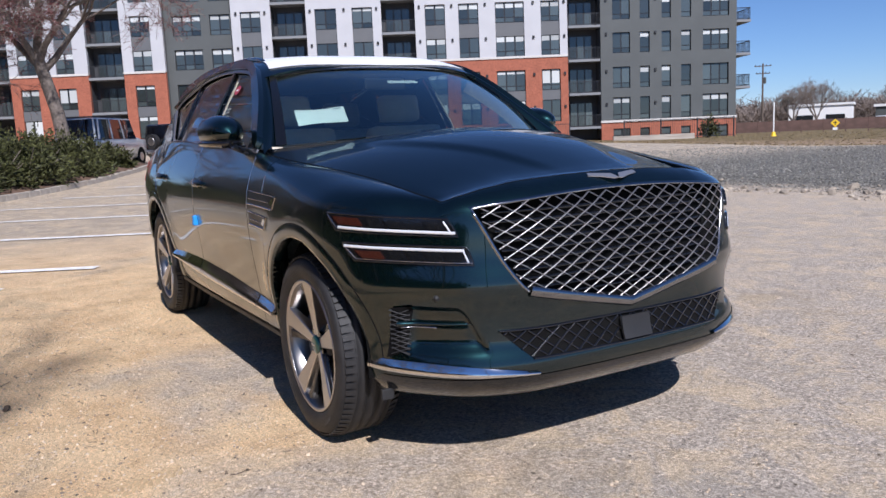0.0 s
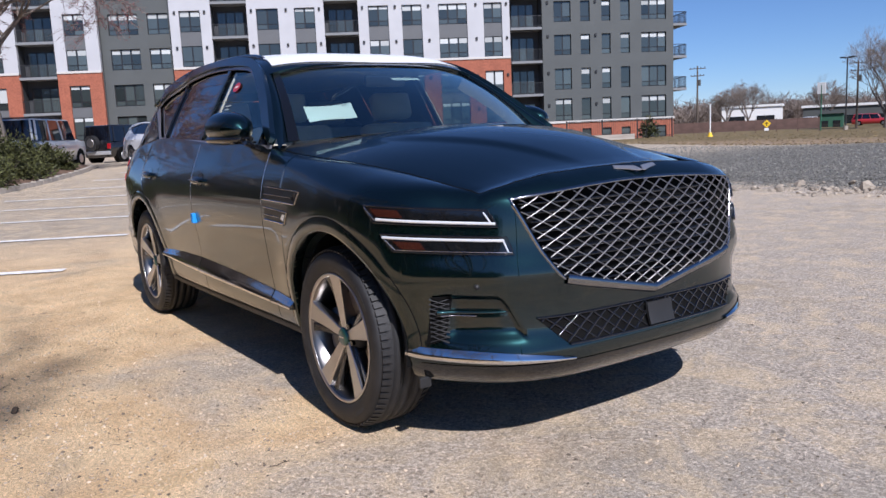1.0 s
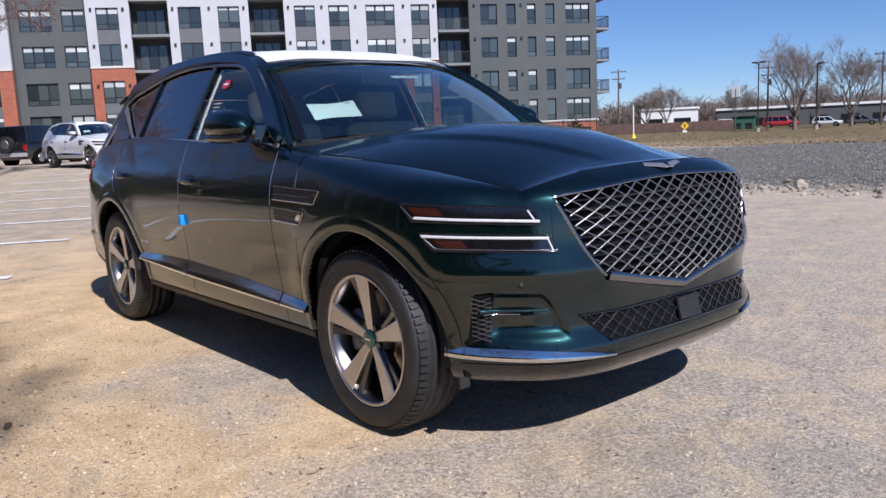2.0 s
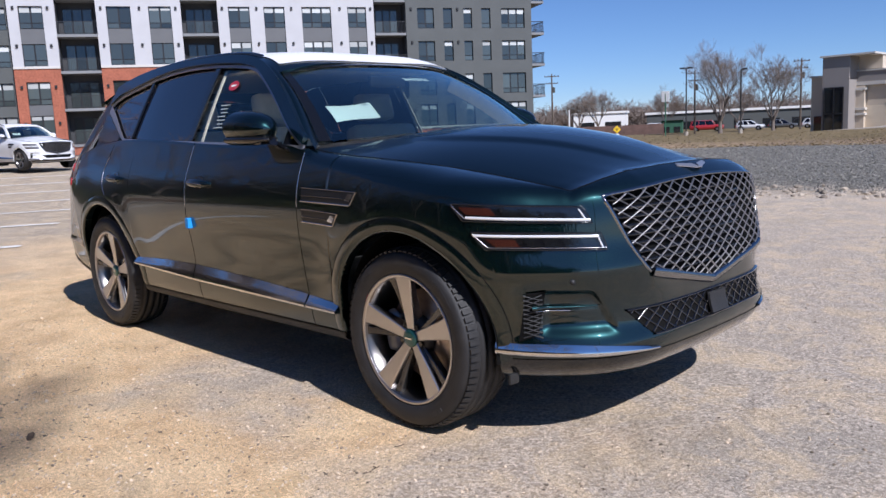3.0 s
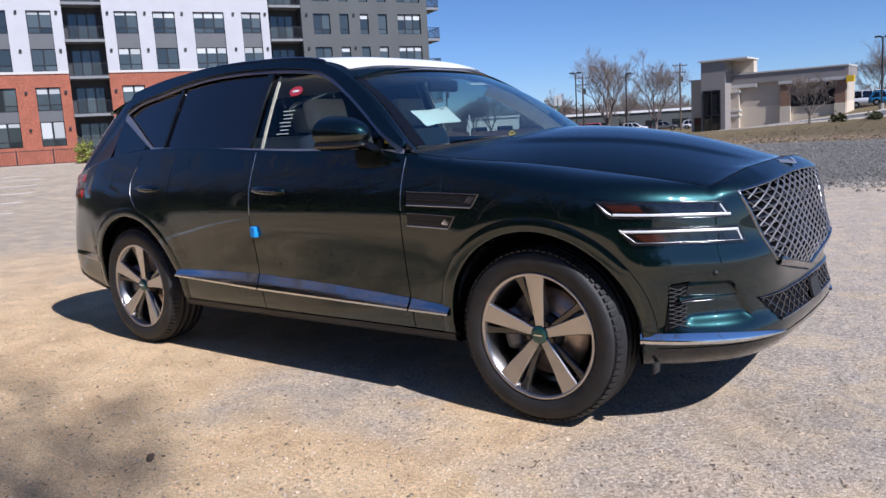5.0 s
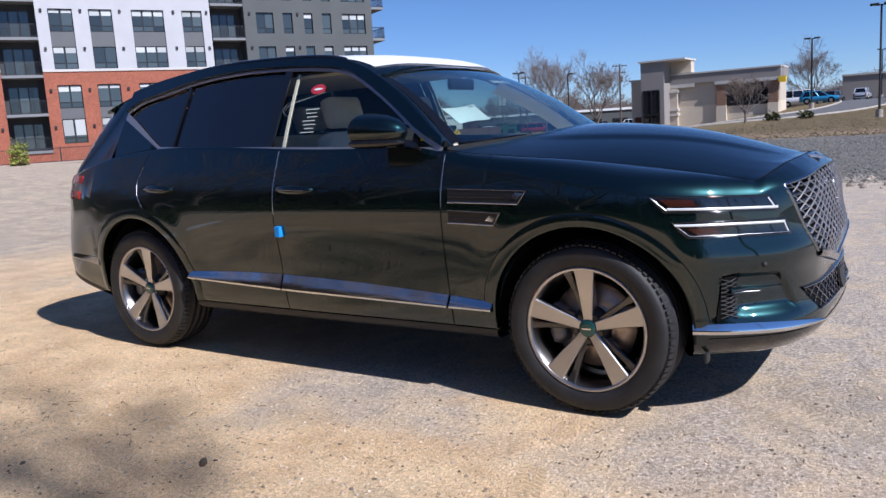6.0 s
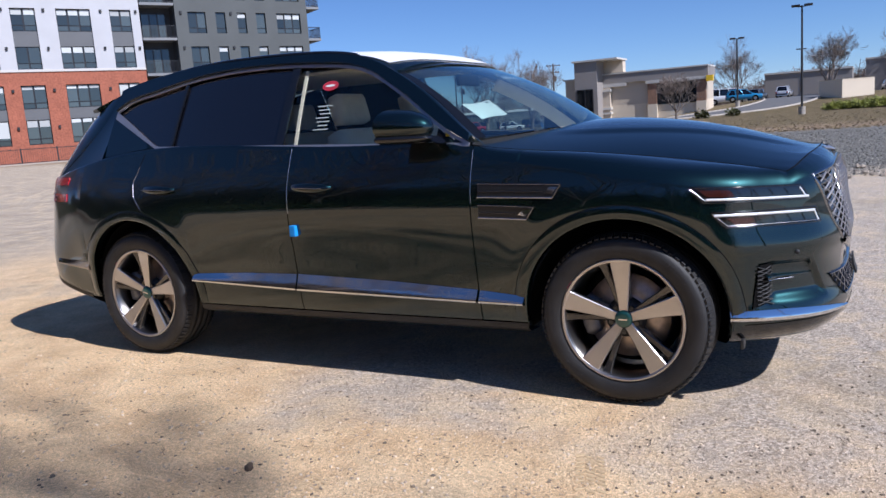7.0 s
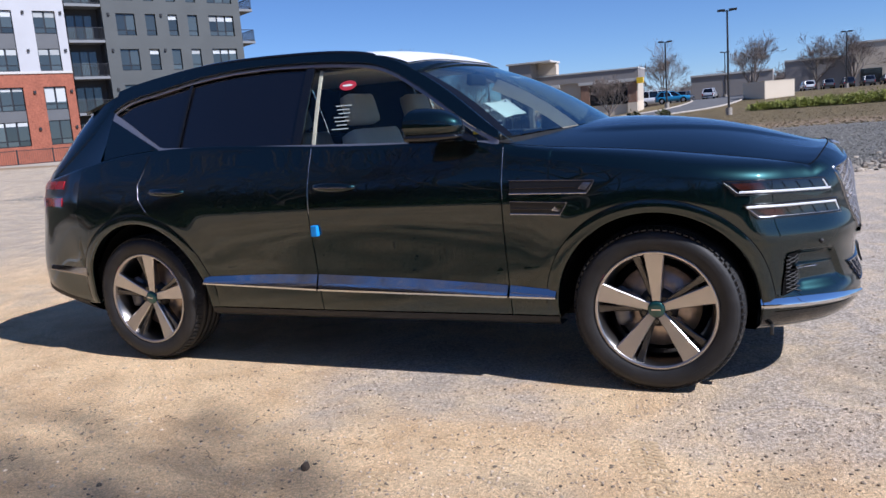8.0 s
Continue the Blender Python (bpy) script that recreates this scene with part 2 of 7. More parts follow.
def ground_material():
    m = bpy.data.materials.new("sandy_asphalt_and_verge")
    m.use_nodes = True
    nt = m.node_tree
    b = nt.nodes["Principled BSDF"]
    b.inputs["Roughness"].default_value = 0.92
    b.inputs["Specular IOR Level"].default_value = 0.25
    L = nt.links.new
    pos = nt.nodes.new("ShaderNodeNewGeometry").outputs["Position"]
    sep = nt.nodes.new("ShaderNodeSeparateXYZ")
    L(pos, sep.inputs[0])

    def noise_(scale, detail=4.0, rough=0.6, dist=0.0):
        n = nt.nodes.new("ShaderNodeTexNoise")
        n.inputs["Scale"].default_value, n.inputs["Detail"].default_value = scale, detail
        n.inputs["Roughness"].default_value, n.inputs["Distortion"].default_value = rough, dist
        L(pos, n.inputs["Vector"])
        return n.outputs["Fac"]

    def math_(op, a, c=None):
        n = nt.nodes.new("ShaderNodeMath")
        n.operation = op
        for k, v in enumerate((a, c)):
            if v is None:
                continue
            if isinstance(v, (int, float)):
                n.inputs[k].default_value = v
            else:
                L(v, n.inputs[k])
        return n.outputs[0]

    def rng(v, a, c, lo=0.0, hi=1.0):
        n = nt.nodes.new("ShaderNodeMapRange")
        n.interpolation_type = "SMOOTHSTEP"
        for k, q in zip(("From Min", "From Max", "To Min", "To Max"), (a, c, lo, hi)):
            n.inputs[k].default_value = q
        L(v, n.inputs["Value"])
        return n.outputs[0]

    def mixc(fac, a, c):
        n = nt.nodes.new("ShaderNodeMix")
        n.data_type = "RGBA"
        for k, v in ((0, fac), (6, a), (7, c)):
            if isinstance(v, tuple):
                n.inputs[k].default_value = (*v, 1)
            elif isinstance(v, (int, float)):
                n.inputs[k].default_value = v
            else:
                L(v, n.inputs[k])
        return n.outputs[2]

    x, y = sep.outputs[0], sep.outputs[1]
    big, mid, fine, grit = noise_(0.35, 5), noise_(2.2, 6, 0.65), noise_(75, 4, 0.7), noise_(260, 2)
    # sand drifted over the near, rear side of the car; bare grey asphalt ahead of it
    side = math_("ADD", math_("MULTIPLY", x, -0.55), math_("MULTIPLY", y, -0.66))
    s = math_("ADD", side, math_("MULTIPLY", math_("SUBTRACT", big, 0.5), 2.0))
    s = math_("ADD", s, math_("MULTIPLY", math_("SUBTRACT", mid, 0.5), 1.6))
    sand = rng(s, -1.45, 0.10)
    rear = rng(math_("ADD", x, math_("MULTIPLY", math_("SUBTRACT", big, 0.5), 6.0)), -9.0, -3.5)
    sand = math_("MULTIPLY", sand, math_("ADD", 0.15, math_("MULTIPLY", rear, 0.85)))
    # a scoured strip of bare asphalt along the car
    bare = math_("ADD", y, math_("MULTIPLY", math_("SUBTRACT", noise_(1.1, 5, 0.6), 0.5), 1.9))
    bare = math_("MULTIPLY", rng(bare, -1.72, -1.30), math_("MULTIPLY", rng(x, -0.9, 0.1), rng(noise_(0.8, 5, 0.6, 0.5), 0.38, 0.58)))
    sand = math_("MULTIPLY", sand, math_("SUBTRACT", 1.0, math_("MULTIPLY", bare, 0.85)))
    asph = mixc(rng(fine, 0.30, 0.70), (0.180, 0.150, 0.120), (0.53, 0.455, 0.380))
    asph = mixc(rng(noise_(0.9, 6, 0.7), 0.42, 0.62, 0, 0.70), asph, (0.47, 0.375, 0.27))
    chip = nt.nodes.new("ShaderNodeTexVoronoi")
    chip.inputs["Scale"].default_value = 85.0
    L(pos, chip.inputs["Vector"])
    bw = nt.nodes.new("ShaderNodeRGBToBW")
    L(chip.outputs["Color"], bw.inputs[0])
    asph = mixc(0.72, asph, mixc(bw.outputs[0], (0.105, 0.088, 0.072), (0.66, 0.570, 0.470)))
    asph = mixc(math_("MULTIPLY", math_("SUBTRACT", 1.0, rear), 0.65), asph, mixc(rng(noise_(1.6, 6, 0.7), 0.35, 0.65), (0.215, 0.19, 0.16), (0.36, 0.315, 0.25)))
    sandc = mixc(rng(mid, 0.3, 0.7), (0.485, 0.324, 0.174), (0.685, 0.487, 0.275))
    sandc = mixc(rng(fine, 0.55, 0.75, 0, 0.35), sandc, (0.25, 0.19, 0.12))
    col = mixc(sand, asph, sandc)
    speck = rng(grit, 0.60, 0.68, 0, 0.6)
    col = mixc(speck, col, (0.62, 0.58, 0.52))
    patch = rng(noise_(0.55, 6, 0.7, 0.6), 0.52, 0.68, 0, 0.48)
    col = mixc(patch, col, mixc(rng(fine, 0.35, 0.65), (0.215, 0.19, 0.155), (0.39, 0.35, 0.295)))
    track = rng(noise_(5.5, 5, 0.75, 1.2), 0.56, 0.72, 0, 0.35)
    col = mixc(track, col, (0.27, 0.205, 0.135))
    dark = rng(noise_(42, 3), 0.66, 0.72, 0, 0.7)
    col = mixc(dark, col, (0.09, 0.075, 0.06))
    crust = rng(noise_(3.2, 7, 0.75, 0.8), 0.46, 0.62, 0, 0.40)
    col = mixc(crust, col, (0.66, 0.50, 0.300))
    smudge = rng(noise_(1.25, 7, 0.72, 0.7), 0.53, 0.67, 0, 0.46)
    col = mixc(smudge, col, mixc(rng(fine, 0.35, 0.65), (0.20, 0.16, 0.105), (0.38, 0.30, 0.20)))
    bits = rng(noise_(130, 3, 0.6), 0.62, 0.69, 0, 0.65)
    col = mixc(bits, col, (0.15, 0.118, 0.085))
    grain = rng(noise_(210, 4, 0.8), 0.36, 0.64, 0.66, 1.62)
    coarse = rng(noise_(60, 5, 0.75), 0.36, 0.64, 0.76, 1.22)
    gm = nt.nodes.new("ShaderNodeVectorMath")
    gm.operation = "SCALE"
    L(col, gm.inputs[0])
    L(math_("MULTIPLY", grain, coarse), gm.inputs["Scale"])
    col = gm.outputs[0]
    # crushed-stone bed, then dry grass
    edge = math_("ADD", math_("SUBTRACT", y, math_("MULTIPLY", x, 0.05)), math_("MULTIPLY", math_("SUBTRACT", mid, 0.5), 1.6))
    bed = math_("MULTIPLY", rng(edge, 9.6, 10.6), rng(x, -16, -9))
    vor = nt.nodes.new("ShaderNodeTexVoronoi")
    vor.inputs["Scale"].default_value = 24.0
    L(pos, vor.inputs["Vector"])
    stone = mixc(vor.outputs["Color"], (0.075, 0.072, 0.063), (0.30, 0.285, 0.25))
    col = mixc(bed, col, stone)
    gr = math_("ADD", y, math_("MULTIPLY", math_("SUBTRACT", big, 0.5), 10.0))
    grass = rng(gr, 26, 31)
    straw = mixc(rng(noise_(1.1, 6, 0.7), 0.35, 0.65), (0.20, 0.145, 0.075), (0.105, 0.088, 0.038))
    straw = mixc(rng(noise_(14, 4), 0.4, 0.7, 0, 0.5), straw, (0.24, 0.175, 0.10))
    straw = mixc(rng(gr, 33, 44), mixc(rng(noise_(0.8, 5), 0.35, 0.7), (0.33, 0.235, 0.155), (0.22, 0.165, 0.10)), straw)
    col = mixc(grass, col, straw)
    L(col, b.inputs["Base Color"])
    h = math_("ADD", math_("MULTIPLY", fine, 0.30), math_("ADD", math_("MULTIPLY", grit, 0.16), math_("MULTIPLY", noise_(9, 6, 0.7), 0.75)))
    h = math_("ADD", h, math_("MULTIPLY", math_("MULTIPLY", vor.outputs["Distance"], bed), -2.0))
    bp = nt.nodes.new("ShaderNodeBump")
    bp.inputs["Strength"].default_value = 0.9
    bp.inputs["Distance"].default_value = 0.03
    L(h, bp.inputs["Height"])
    L(bp.outputs[0], b.inputs["Normal"])
    return m


GROUND = ground_material()
ground = make_ground()

# ---- apartment building ----
WHITEPANEL = mat("white_siding", (0.465, 0.465, 0.475), 0.6, noise_scale=0.6, noise_amt=0.05)
GREYPANEL = mat("grey_siding", (0.082, 0.089, 0.087), 0.65, noise_scale=0.5, noise_amt=0.08)
SPANDREL = mat("spandrel_grey", (0.112, 0.116, 0.12), 0.6, noise_scale=0.8, noise_amt=0.08)
BRICK = mat("red_brick", (0.32, 0.105, 0.060), 0.85, noise_scale=1.3, noise_amt=0.12, fine=0.22, fine_scale=7)
STONECAP = mat("pale_stone_cap", (0.55, 0.52, 0.48), 0.7, noise_scale=2, noise_amt=0.08)
WINFRAME = mat("black_window_frame", (0.018, 0.018, 0.02), 0.4)
PANE = mat("window_pane", (0.055, 0.068, 0.068), 0.05, 0.0, coat=0.8, rand=0.6)
BLIND = mat("white_blind", (0.46, 0.48, 0.47), 0.6, rand=0.25)
RAIL = mat("black_railing", (0.02, 0.02, 0.022), 0.45)
SLAB = mat("balcony_slab", (0.20, 0.205, 0.21), 0.7, noise_scale=1, noise_amt=0.1)
# the balcony recesses' shade is put into this near-black wall colour
DARKROOM = mat("shaded_recess_wall", (0.045, 0.047, 0.05), 0.7, noise_scale=1, noise_amt=0.15)

FACADE = Matrix(((0.4695, -0.8829, 0, -0.8829 * 67.14), (0.8829, 0.4695, 0, 0.4695 * 67.14), (0, 0, 1, 0), (0, 0, 0, 1)))
ROWS_Z = [(2.0, 3.98), (4.85, 6.72), (7.98, 9.76), (10.95, 12.75), (13.9, 15.7)]
TOP = 17.2
rng_b = random.Random(4)
unit_cube = {}


def slab_mesh(material):
    if material.name not in unit_cube:
        me = bm_mesh("block", box(bmesh.new(), -0.5, 0.5, -0.5, 0.5, -0.5, 0.5), material)
        unit_cube[material.name] = me
    return unit_cube[material.name]


def block(name, parent, material, x0, x1, y0, y1, z0, z1, label=""):
    ob = new(name, slab_mesh(material))
    ob.parent = parent
    ob.location = ((x0 + x1) / 2, (y0 + y1) / 2, (z0 + z1) / 2)
    ob.scale = (x1 - x0, y1 - y0, z1 - z0)
    return tagged(ob, label)


def wall_sheet(name, parent, material, x0, x1, z0, z1, holes, y0=0.0, depth=0.35, label=""):
    """A wall with its openings cut through: bands between all the edges."""
    xs = sorted({x0, x1, *[v for h in holes for v in h[:2] if x0 < v < x1]})
    zs = sorted({z0, z1, *[v for h in holes for v in h[2:] if z0 < v < z1]})
    bm = bmesh.new()
    for i in range(len(xs) - 1):
        run = None
        for j in range(len(zs) - 1):
            cx, cz = (xs[i] + xs[i + 1]) / 2, (zs[j] + zs[j + 1]) / 2
            solid = not any(h[0] < cx < h[1] and h[2] < cz < h[3] for h in holes)
            if solid:
                run = (run[0], zs[j + 1]) if run else (zs[j], zs[j + 1])
            if run and (not solid or j == len(zs) - 2):
                box(bm, xs[i], xs[i + 1], y0, y0 + depth, run[0], run[1])
                run = None
    return part(name, bm, material, parent, label)


def facade_window(parent, x0, x1, z0, z1, lights, blind=0.0, y=0.16):
    w = block("window", parent, WINFRAME, x0, x1, y + 0.04, y + 0.10, z0, z1)
    step = (x1 - x0) / lights
    for k in range(lights):
        a, b = x0 + k * step + 0.06, x0 + (k + 1) * step - 0.06
        for za, zb in ((z0 + 0.07, z0 + 0.42), (z0 + 0.50, z1 - 0.07)):
            p = block("pane", parent, PANE, a, b, y + 0.015, y + 0.035, za, zb)
            p.parent = w
            p.matrix_parent_inverse = Matrix(w.matrix_basis).inverted()
        if blind > 0.05:
            zb = z1 - 0.07
            p = block("blind", parent, BLIND, a + 0.02, b - 0.02, y + 0.008, y + 0.014, zb - blind * (zb - z0 - 0.5), zb)
            p.parent = w
            p.matrix_parent_inverse = Matrix(w.matrix_basis).inverted()
    return w


def balcony(parent, x0, x1, z, out=0.0, rail=1.05, side=False):
    b = block("balcony_slab", parent, SLAB, x0, x1, -0.12 - out, 1.5, z - 0.22, z)
    bm = bmesh.new()
    n = max(6, int((x1 - x0) / 0.13))
    yb = -0.06 - out
    box(bm, x0 + 0.03, x1 - 0.03, yb - 0.02, yb + 0.02, z + rail - 0.05, z + rail)
    box(bm, x0 + 0.03, x1 - 0.03, yb - 0.02, yb + 0.02, z + 0.08, z + 0.12)
    for k in range(n + 1):
        x = x0 + 0.04 + (x1 - x0 - 0.08) * k / n
        box(bm, x - 0.011, x + 0.011, yb - 0.011, yb + 0.011, z + 0.02, z + rail)
    tagged(part("railing", bm, RAIL, parent), kind="stuff")
    return b


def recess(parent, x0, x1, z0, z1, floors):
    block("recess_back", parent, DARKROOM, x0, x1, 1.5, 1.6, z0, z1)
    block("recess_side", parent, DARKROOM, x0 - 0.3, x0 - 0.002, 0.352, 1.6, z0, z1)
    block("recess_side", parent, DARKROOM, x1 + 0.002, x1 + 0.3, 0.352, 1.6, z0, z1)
    for zf in floors:
        balcony(parent, x0 + 0.01, x1 - 0.01, zf)
        w = block("balcony_door", parent, WINFRAME, x0 + 0.35, x1 - 0.45, 1.40, 1.48, zf + 0.02, zf + 2.25)
        n = 3
        st = (x1 - x0 - 0.8) / n
        for k in range(n):
            p = block("pane", parent, PANE, x0 + 0.35 + k * st + 0.06, x0 + 0.35 + (k + 1) * st - 0.06, 1.37, 1.395, zf + 0.12, zf + 2.15)
            p.parent = w
            p.matrix_parent_inverse = Matrix(w.matrix_basis).inverted()


def make_apartments():
    h = thing("apartment_building", "five-storey apartment building of white and grey siding over red brick", "building", m=FACADE)
    # bays: (x0, x1, lights)
    main = [(-14.4, -12.6, 2), (-7.8, -5.9, 2), (-4.5, -2.7, 2), (2.0, 3.8, 2), (5.0, 6.8, 2), (8.3, 10.9, 3), (12.4, 14.1, 2)]
    rec = [(-11.7, -8.6), (-1.9, 1.1)]
    left = [(-43.5, -41.7, 2), (-39.5, -37.7, 2), (-34.2, -32.6, 2), (-30.9, -29.3, 2), (-24.1, -22.4, 2)]
    lrec = [(-28.1, -25.0), (-37.0, -35.0)]
    seam = 7.86
    floors = [1.55, 4.5, 7.55, 10.5, 13.45]

    def bay_holes(bays, z0, z1):
        return [(a, b, r0, r1) for a, b, _ in bays for r0, r1 in ((2.0, 6.72), (7.98, 12.75), (13.9, 17.0)) if r0 >= z0 - 0.1 and r1 <= z1 + 0.1]

    for x0, x1, bays, recs in ((-15.2, 14.8, main, rec), (-46.0, -21.3, left, lrec)):
        ho = bay_holes(bays, 0, seam) + [(a, b, 1.5, seam) for a, b in recs]
        wall_sheet("brick_wall", h, BRICK, x0, x1, -0.4, seam, ho, label="red brick wall of the lower storeys")
        ho = bay_holes(bays, seam, TOP + 1) + [(a, b, seam, 16.6) for a, b in recs]
        wall_sheet("siding_wall", h, WHITEPANEL, x0, x1, seam, TOP, ho, label="white siding wall of the upper storeys")
        xs = [x0] + [v for r in sorted(recs) for v in r] + [x1]
        for a, b in zip(xs[::2], xs[1::2]):
            block("stone_cap", h, STONECAP, a, b, -0.08, -0.004, seam - 0.09, seam + 0.09)
        for a, b, n in bays:
            for k, (r0, r1) in enumerate(ROWS_Z):
                facade_window(h, a, b, r0, r1, n, rng_b.choice((0, 0.2, 0.35, 0.35, 0.9 if k < 2 else 0.3)))
            for z0, z1 in ((3.98, 4.85), (9.76, 10.95), (15.7, 17.0)):
                block("spandrel", h, SPANDREL, a, b, 0.12, 0.3, z0, z1)
        for a, b in recs:
            recess(h, a, b, 1.3, 16.6, floors)
    # recessed grey link
    links = [(-20.6, -18.1, 3), (-17.3, -15.5, 2)]
    wall_sheet("siding_wall", h, GREYPANEL, -21.3, -15.2, -0.4, TOP, [(a, b, r0, r1) for a, b, _ in links for r0, r1 in ROWS_Z], y0=0.8, label="grey siding wall of the link")
    for a, b, n in links:
        for r0, r1 in ROWS_Z:
            facade_window(h, a, b, r0, r1, n, rng_b.choice((0, 0.3, 0.35)), y=0.96)
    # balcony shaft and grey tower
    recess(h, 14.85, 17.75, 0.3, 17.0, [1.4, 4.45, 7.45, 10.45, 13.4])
    tower = [(18.9, 20.5, 2), (21.4, 22.3, 1), (23.4, 24.25, 1), (25.2, 26.1, 1), (27.2, 29.6, 3)]
    wall_sheet("siding_wall", h, GREYPANEL, 17.8, 30.3, 1.75, TOP, [(a, b, r0 - 0.1, r1 - 0.05) for a, b, _ in tower for r0, r1 in ROWS_Z], label="grey siding wall of the tower")
    block("stone_cap", h, STONECAP, 17.75, 30.36, -0.1, -0.004, 1.66, 1.86)
    wall_sheet("brick_wall", h, BRICK, 17.8, 30.3, -0.6, 1.75, [(a, b, 0.0, 1.1) for a, b, _ in tower], label="red brick plinth of the tower")
    for a, b, n in tower:
        for r0, r1 in ROWS_Z:
            facade_window(h, a, b, r0 - 0.1, r1 - 0.05, n, rng_b.choice((0, 0, 0.3, 0.35)))
        facade_window(h, a, b, 0.0, 1.1, n)
    block("end_wall", h, GREYPANEL, 29.95, 30.3, 0.352, 18, 1.75, TOP)
    block("end_wall", h, BRICK, 29.95, 30.3, 0.352, 18, -0.6, 1.748)
    for z in (4.5, 7.5, 10.45, 13.4):
        block("balcony_slab", h, SLAB, 30.302, 31.7, 0.2, 3.6, z - 0.22, z)
        bm = bmesh.new()
        for x0, x1, y0, y1 in ((30.32, 31.66, 0.22, 0.26), (31.62, 31.66, 0.26, 3.56)):
            box(bm, x0, x1, y0, y1, z + 1.0, z + 1.06)
            box(bm, x0, x1, y0, y1, z + 0.08, z + 0.12)
        for k in range(11):
            x = 30.34 + 1.3 * k / 10
            box(bm, x - 0.012, x + 0.012, 0.23, 0.25, z, z + 1.0)
        for k in range(24):
            y = 0.3 + 3.2 * k / 23
            box(bm, 31.63, 31.65, y - 0.012, y + 0.012, z, z + 1.0)
        tagged(part("railing", bm, RAIL, h), kind="stuff")
    # back of the block, floors and roof, to close it
    block("back_wall", h, GREYPANEL, -46, 30.3, 18, 18.3, -0.6, TOP)
    block("end_wall", h, GREYPANEL, -46.3, -46.002, 0, 18.3, -0.6, TOP)
    block("roof", h, SLAB, -46.3, 30.3, 0.36, 18.3, TOP - 0.3, TOP)
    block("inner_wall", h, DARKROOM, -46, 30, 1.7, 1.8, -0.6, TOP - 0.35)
    # outdoor wall lamps and vents
    bm = bmesh.new()
    for z in (3.35, 6.3, 9.6, 12.6, 15.6):
        for x in (-15.0 + 0.25, -12.2, -8.2, -5.2, -2.3, 1.5, 4.4, 7.4, 11.7, 14.5, 18.3, 22.8):
            box(bm, x - 0.09, x + 0.09, -0.12, -0.003, z - 0.12, z + 0.12)
    tagged(part("vent_cover", bm, RAIL, h, "small dark vent covers"), kind="stuff")
    return h


apartments = make_apartments()

# ---- the green car ----


def catmull(points, n):
    P = np.array(points, float)
    P = np.vstack([2 * P[0] - P[1], P, 2 * P[-1] - P[-2]])
    t = [0.0]
    for a, b in zip(P, P[1:]):
        t.append(t[-1] + np.linalg.norm(b - a) ** 0.5)
    out = []
    for i in range(1, len(P) - 2):
        for u in np.linspace(t[i], t[i + 1], n, endpoint=False):
            A1 = (t[i] - u) / (t[i] - t[i - 1]) * P[i - 1] + (u - t[i - 1]) / (t[i] - t[i - 1]) * P[i]
            A2 = (t[i + 1] - u) / (t[i + 1] - t[i]) * P[i] + (u - t[i]) / (t[i + 1] - t[i]) * P[i + 1]
            A3 = (t[i + 2] - u) / (t[i + 2] - t[i + 1]) * P[i + 1] + (u - t[i + 1]) / (t[i + 2] - t[i + 1]) * P[i + 2]
            B1 = (t[i + 1] - u) / (t[i + 1] - t[i - 1]) * A1 + (u - t[i - 1]) / (t[i + 1] - t[i - 1]) * A2
            B2 = (t[i + 2] - u) / (t[i + 2] - t[i]) * A2 + (u - t[i]) / (t[i + 2] - t[i]) * A3
            out.append((t[i + 1] - u) / (t[i + 1] - t[i]) * B1 + (u - t[i]) / (t[i + 1] - t[i]) * B2)
    return np.array(out + [P[-2]])


# plan outline of the right-hand half, from the middle of the tail to the middle of the nose
OUTLINE = catmull([(-2.63, 0.02), (-2.62, -0.31), (-2.555, -0.66), (-2.40, -0.86), (-2.06, -0.958), (-1.48, -0.985), (-0.30, -0.995), (0.80, -0.982),
                   (1.48, -0.982), (1.74, -0.965), (1.93, -0.905), (2.10, -0.78), (2.232, -0.640), (2.308, -0.45), (2.330, -0.21), (2.334, 0.02)], 40)
ARC = np.concatenate([[0], np.cumsum(np.linalg.norm(np.diff(OUTLINE, axis=0), axis=1))])
TAN = np.gradient(OUTLINE, ARC, axis=0)
for _ in range(3):
    TAN[1:-1] = (TAN[:-2] + TAN[1:-1] * 2 + TAN[2:]) / 4
NOR = np.stack([TAN[:, 1], -TAN[:, 0]], 1)
NOR /= np.linalg.norm(NOR, axis=1, keepdims=True)
ALONG = int(np.argmin(np.abs(OUTLINE[:, 0] + 2.30)))


def arc_at(x):
    """Arc length at which the side of the outline passes x."""
    return np.interp(x, OUTLINE[ALONG:, 0], ARC[ALONG:])


SCOOP_A, SCOOP_B = float(arc_at(2.066)), float(arc_at(2.272))
D_SIDE = spline([0.25, 0.34, 0.45, 0.55, 0.66, 0.78, 0.88, 0.96, 1.05, 1.15, 1.26, 1.40], [-0.10, -0.062, -0.044, -0.029, -0.014, -0.003, 0.0, -0.006, -0.030, -0.070, -0.115, -0.18])
D_NOSE = spline([0.22, 0.29, 0.345, 0.392, 0.425, 0.465, 0.53, 0.60, 0.665, 0.70, 0.76, 0.83, 0.90, 0.947, 0.985, 1.02, 1.06], [-0.15, -0.048, -0.002, 0.011, 0.005, -0.008, -0.016, -0.013, 0.003, 0.001, -0.013, -0.022, -0.029, -0.040, -0.060, -0.092, -0.15])
D_TAIL = spline([0.25, 0.35, 0.45, 0.60, 0.80, 0.95, 1.07, 1.21, 1.38, 1.56], [-0.12, -0.035, 0.0, 0.005, -0.02, -0.04, -0.07, -0.17, -0.33, -0.52])


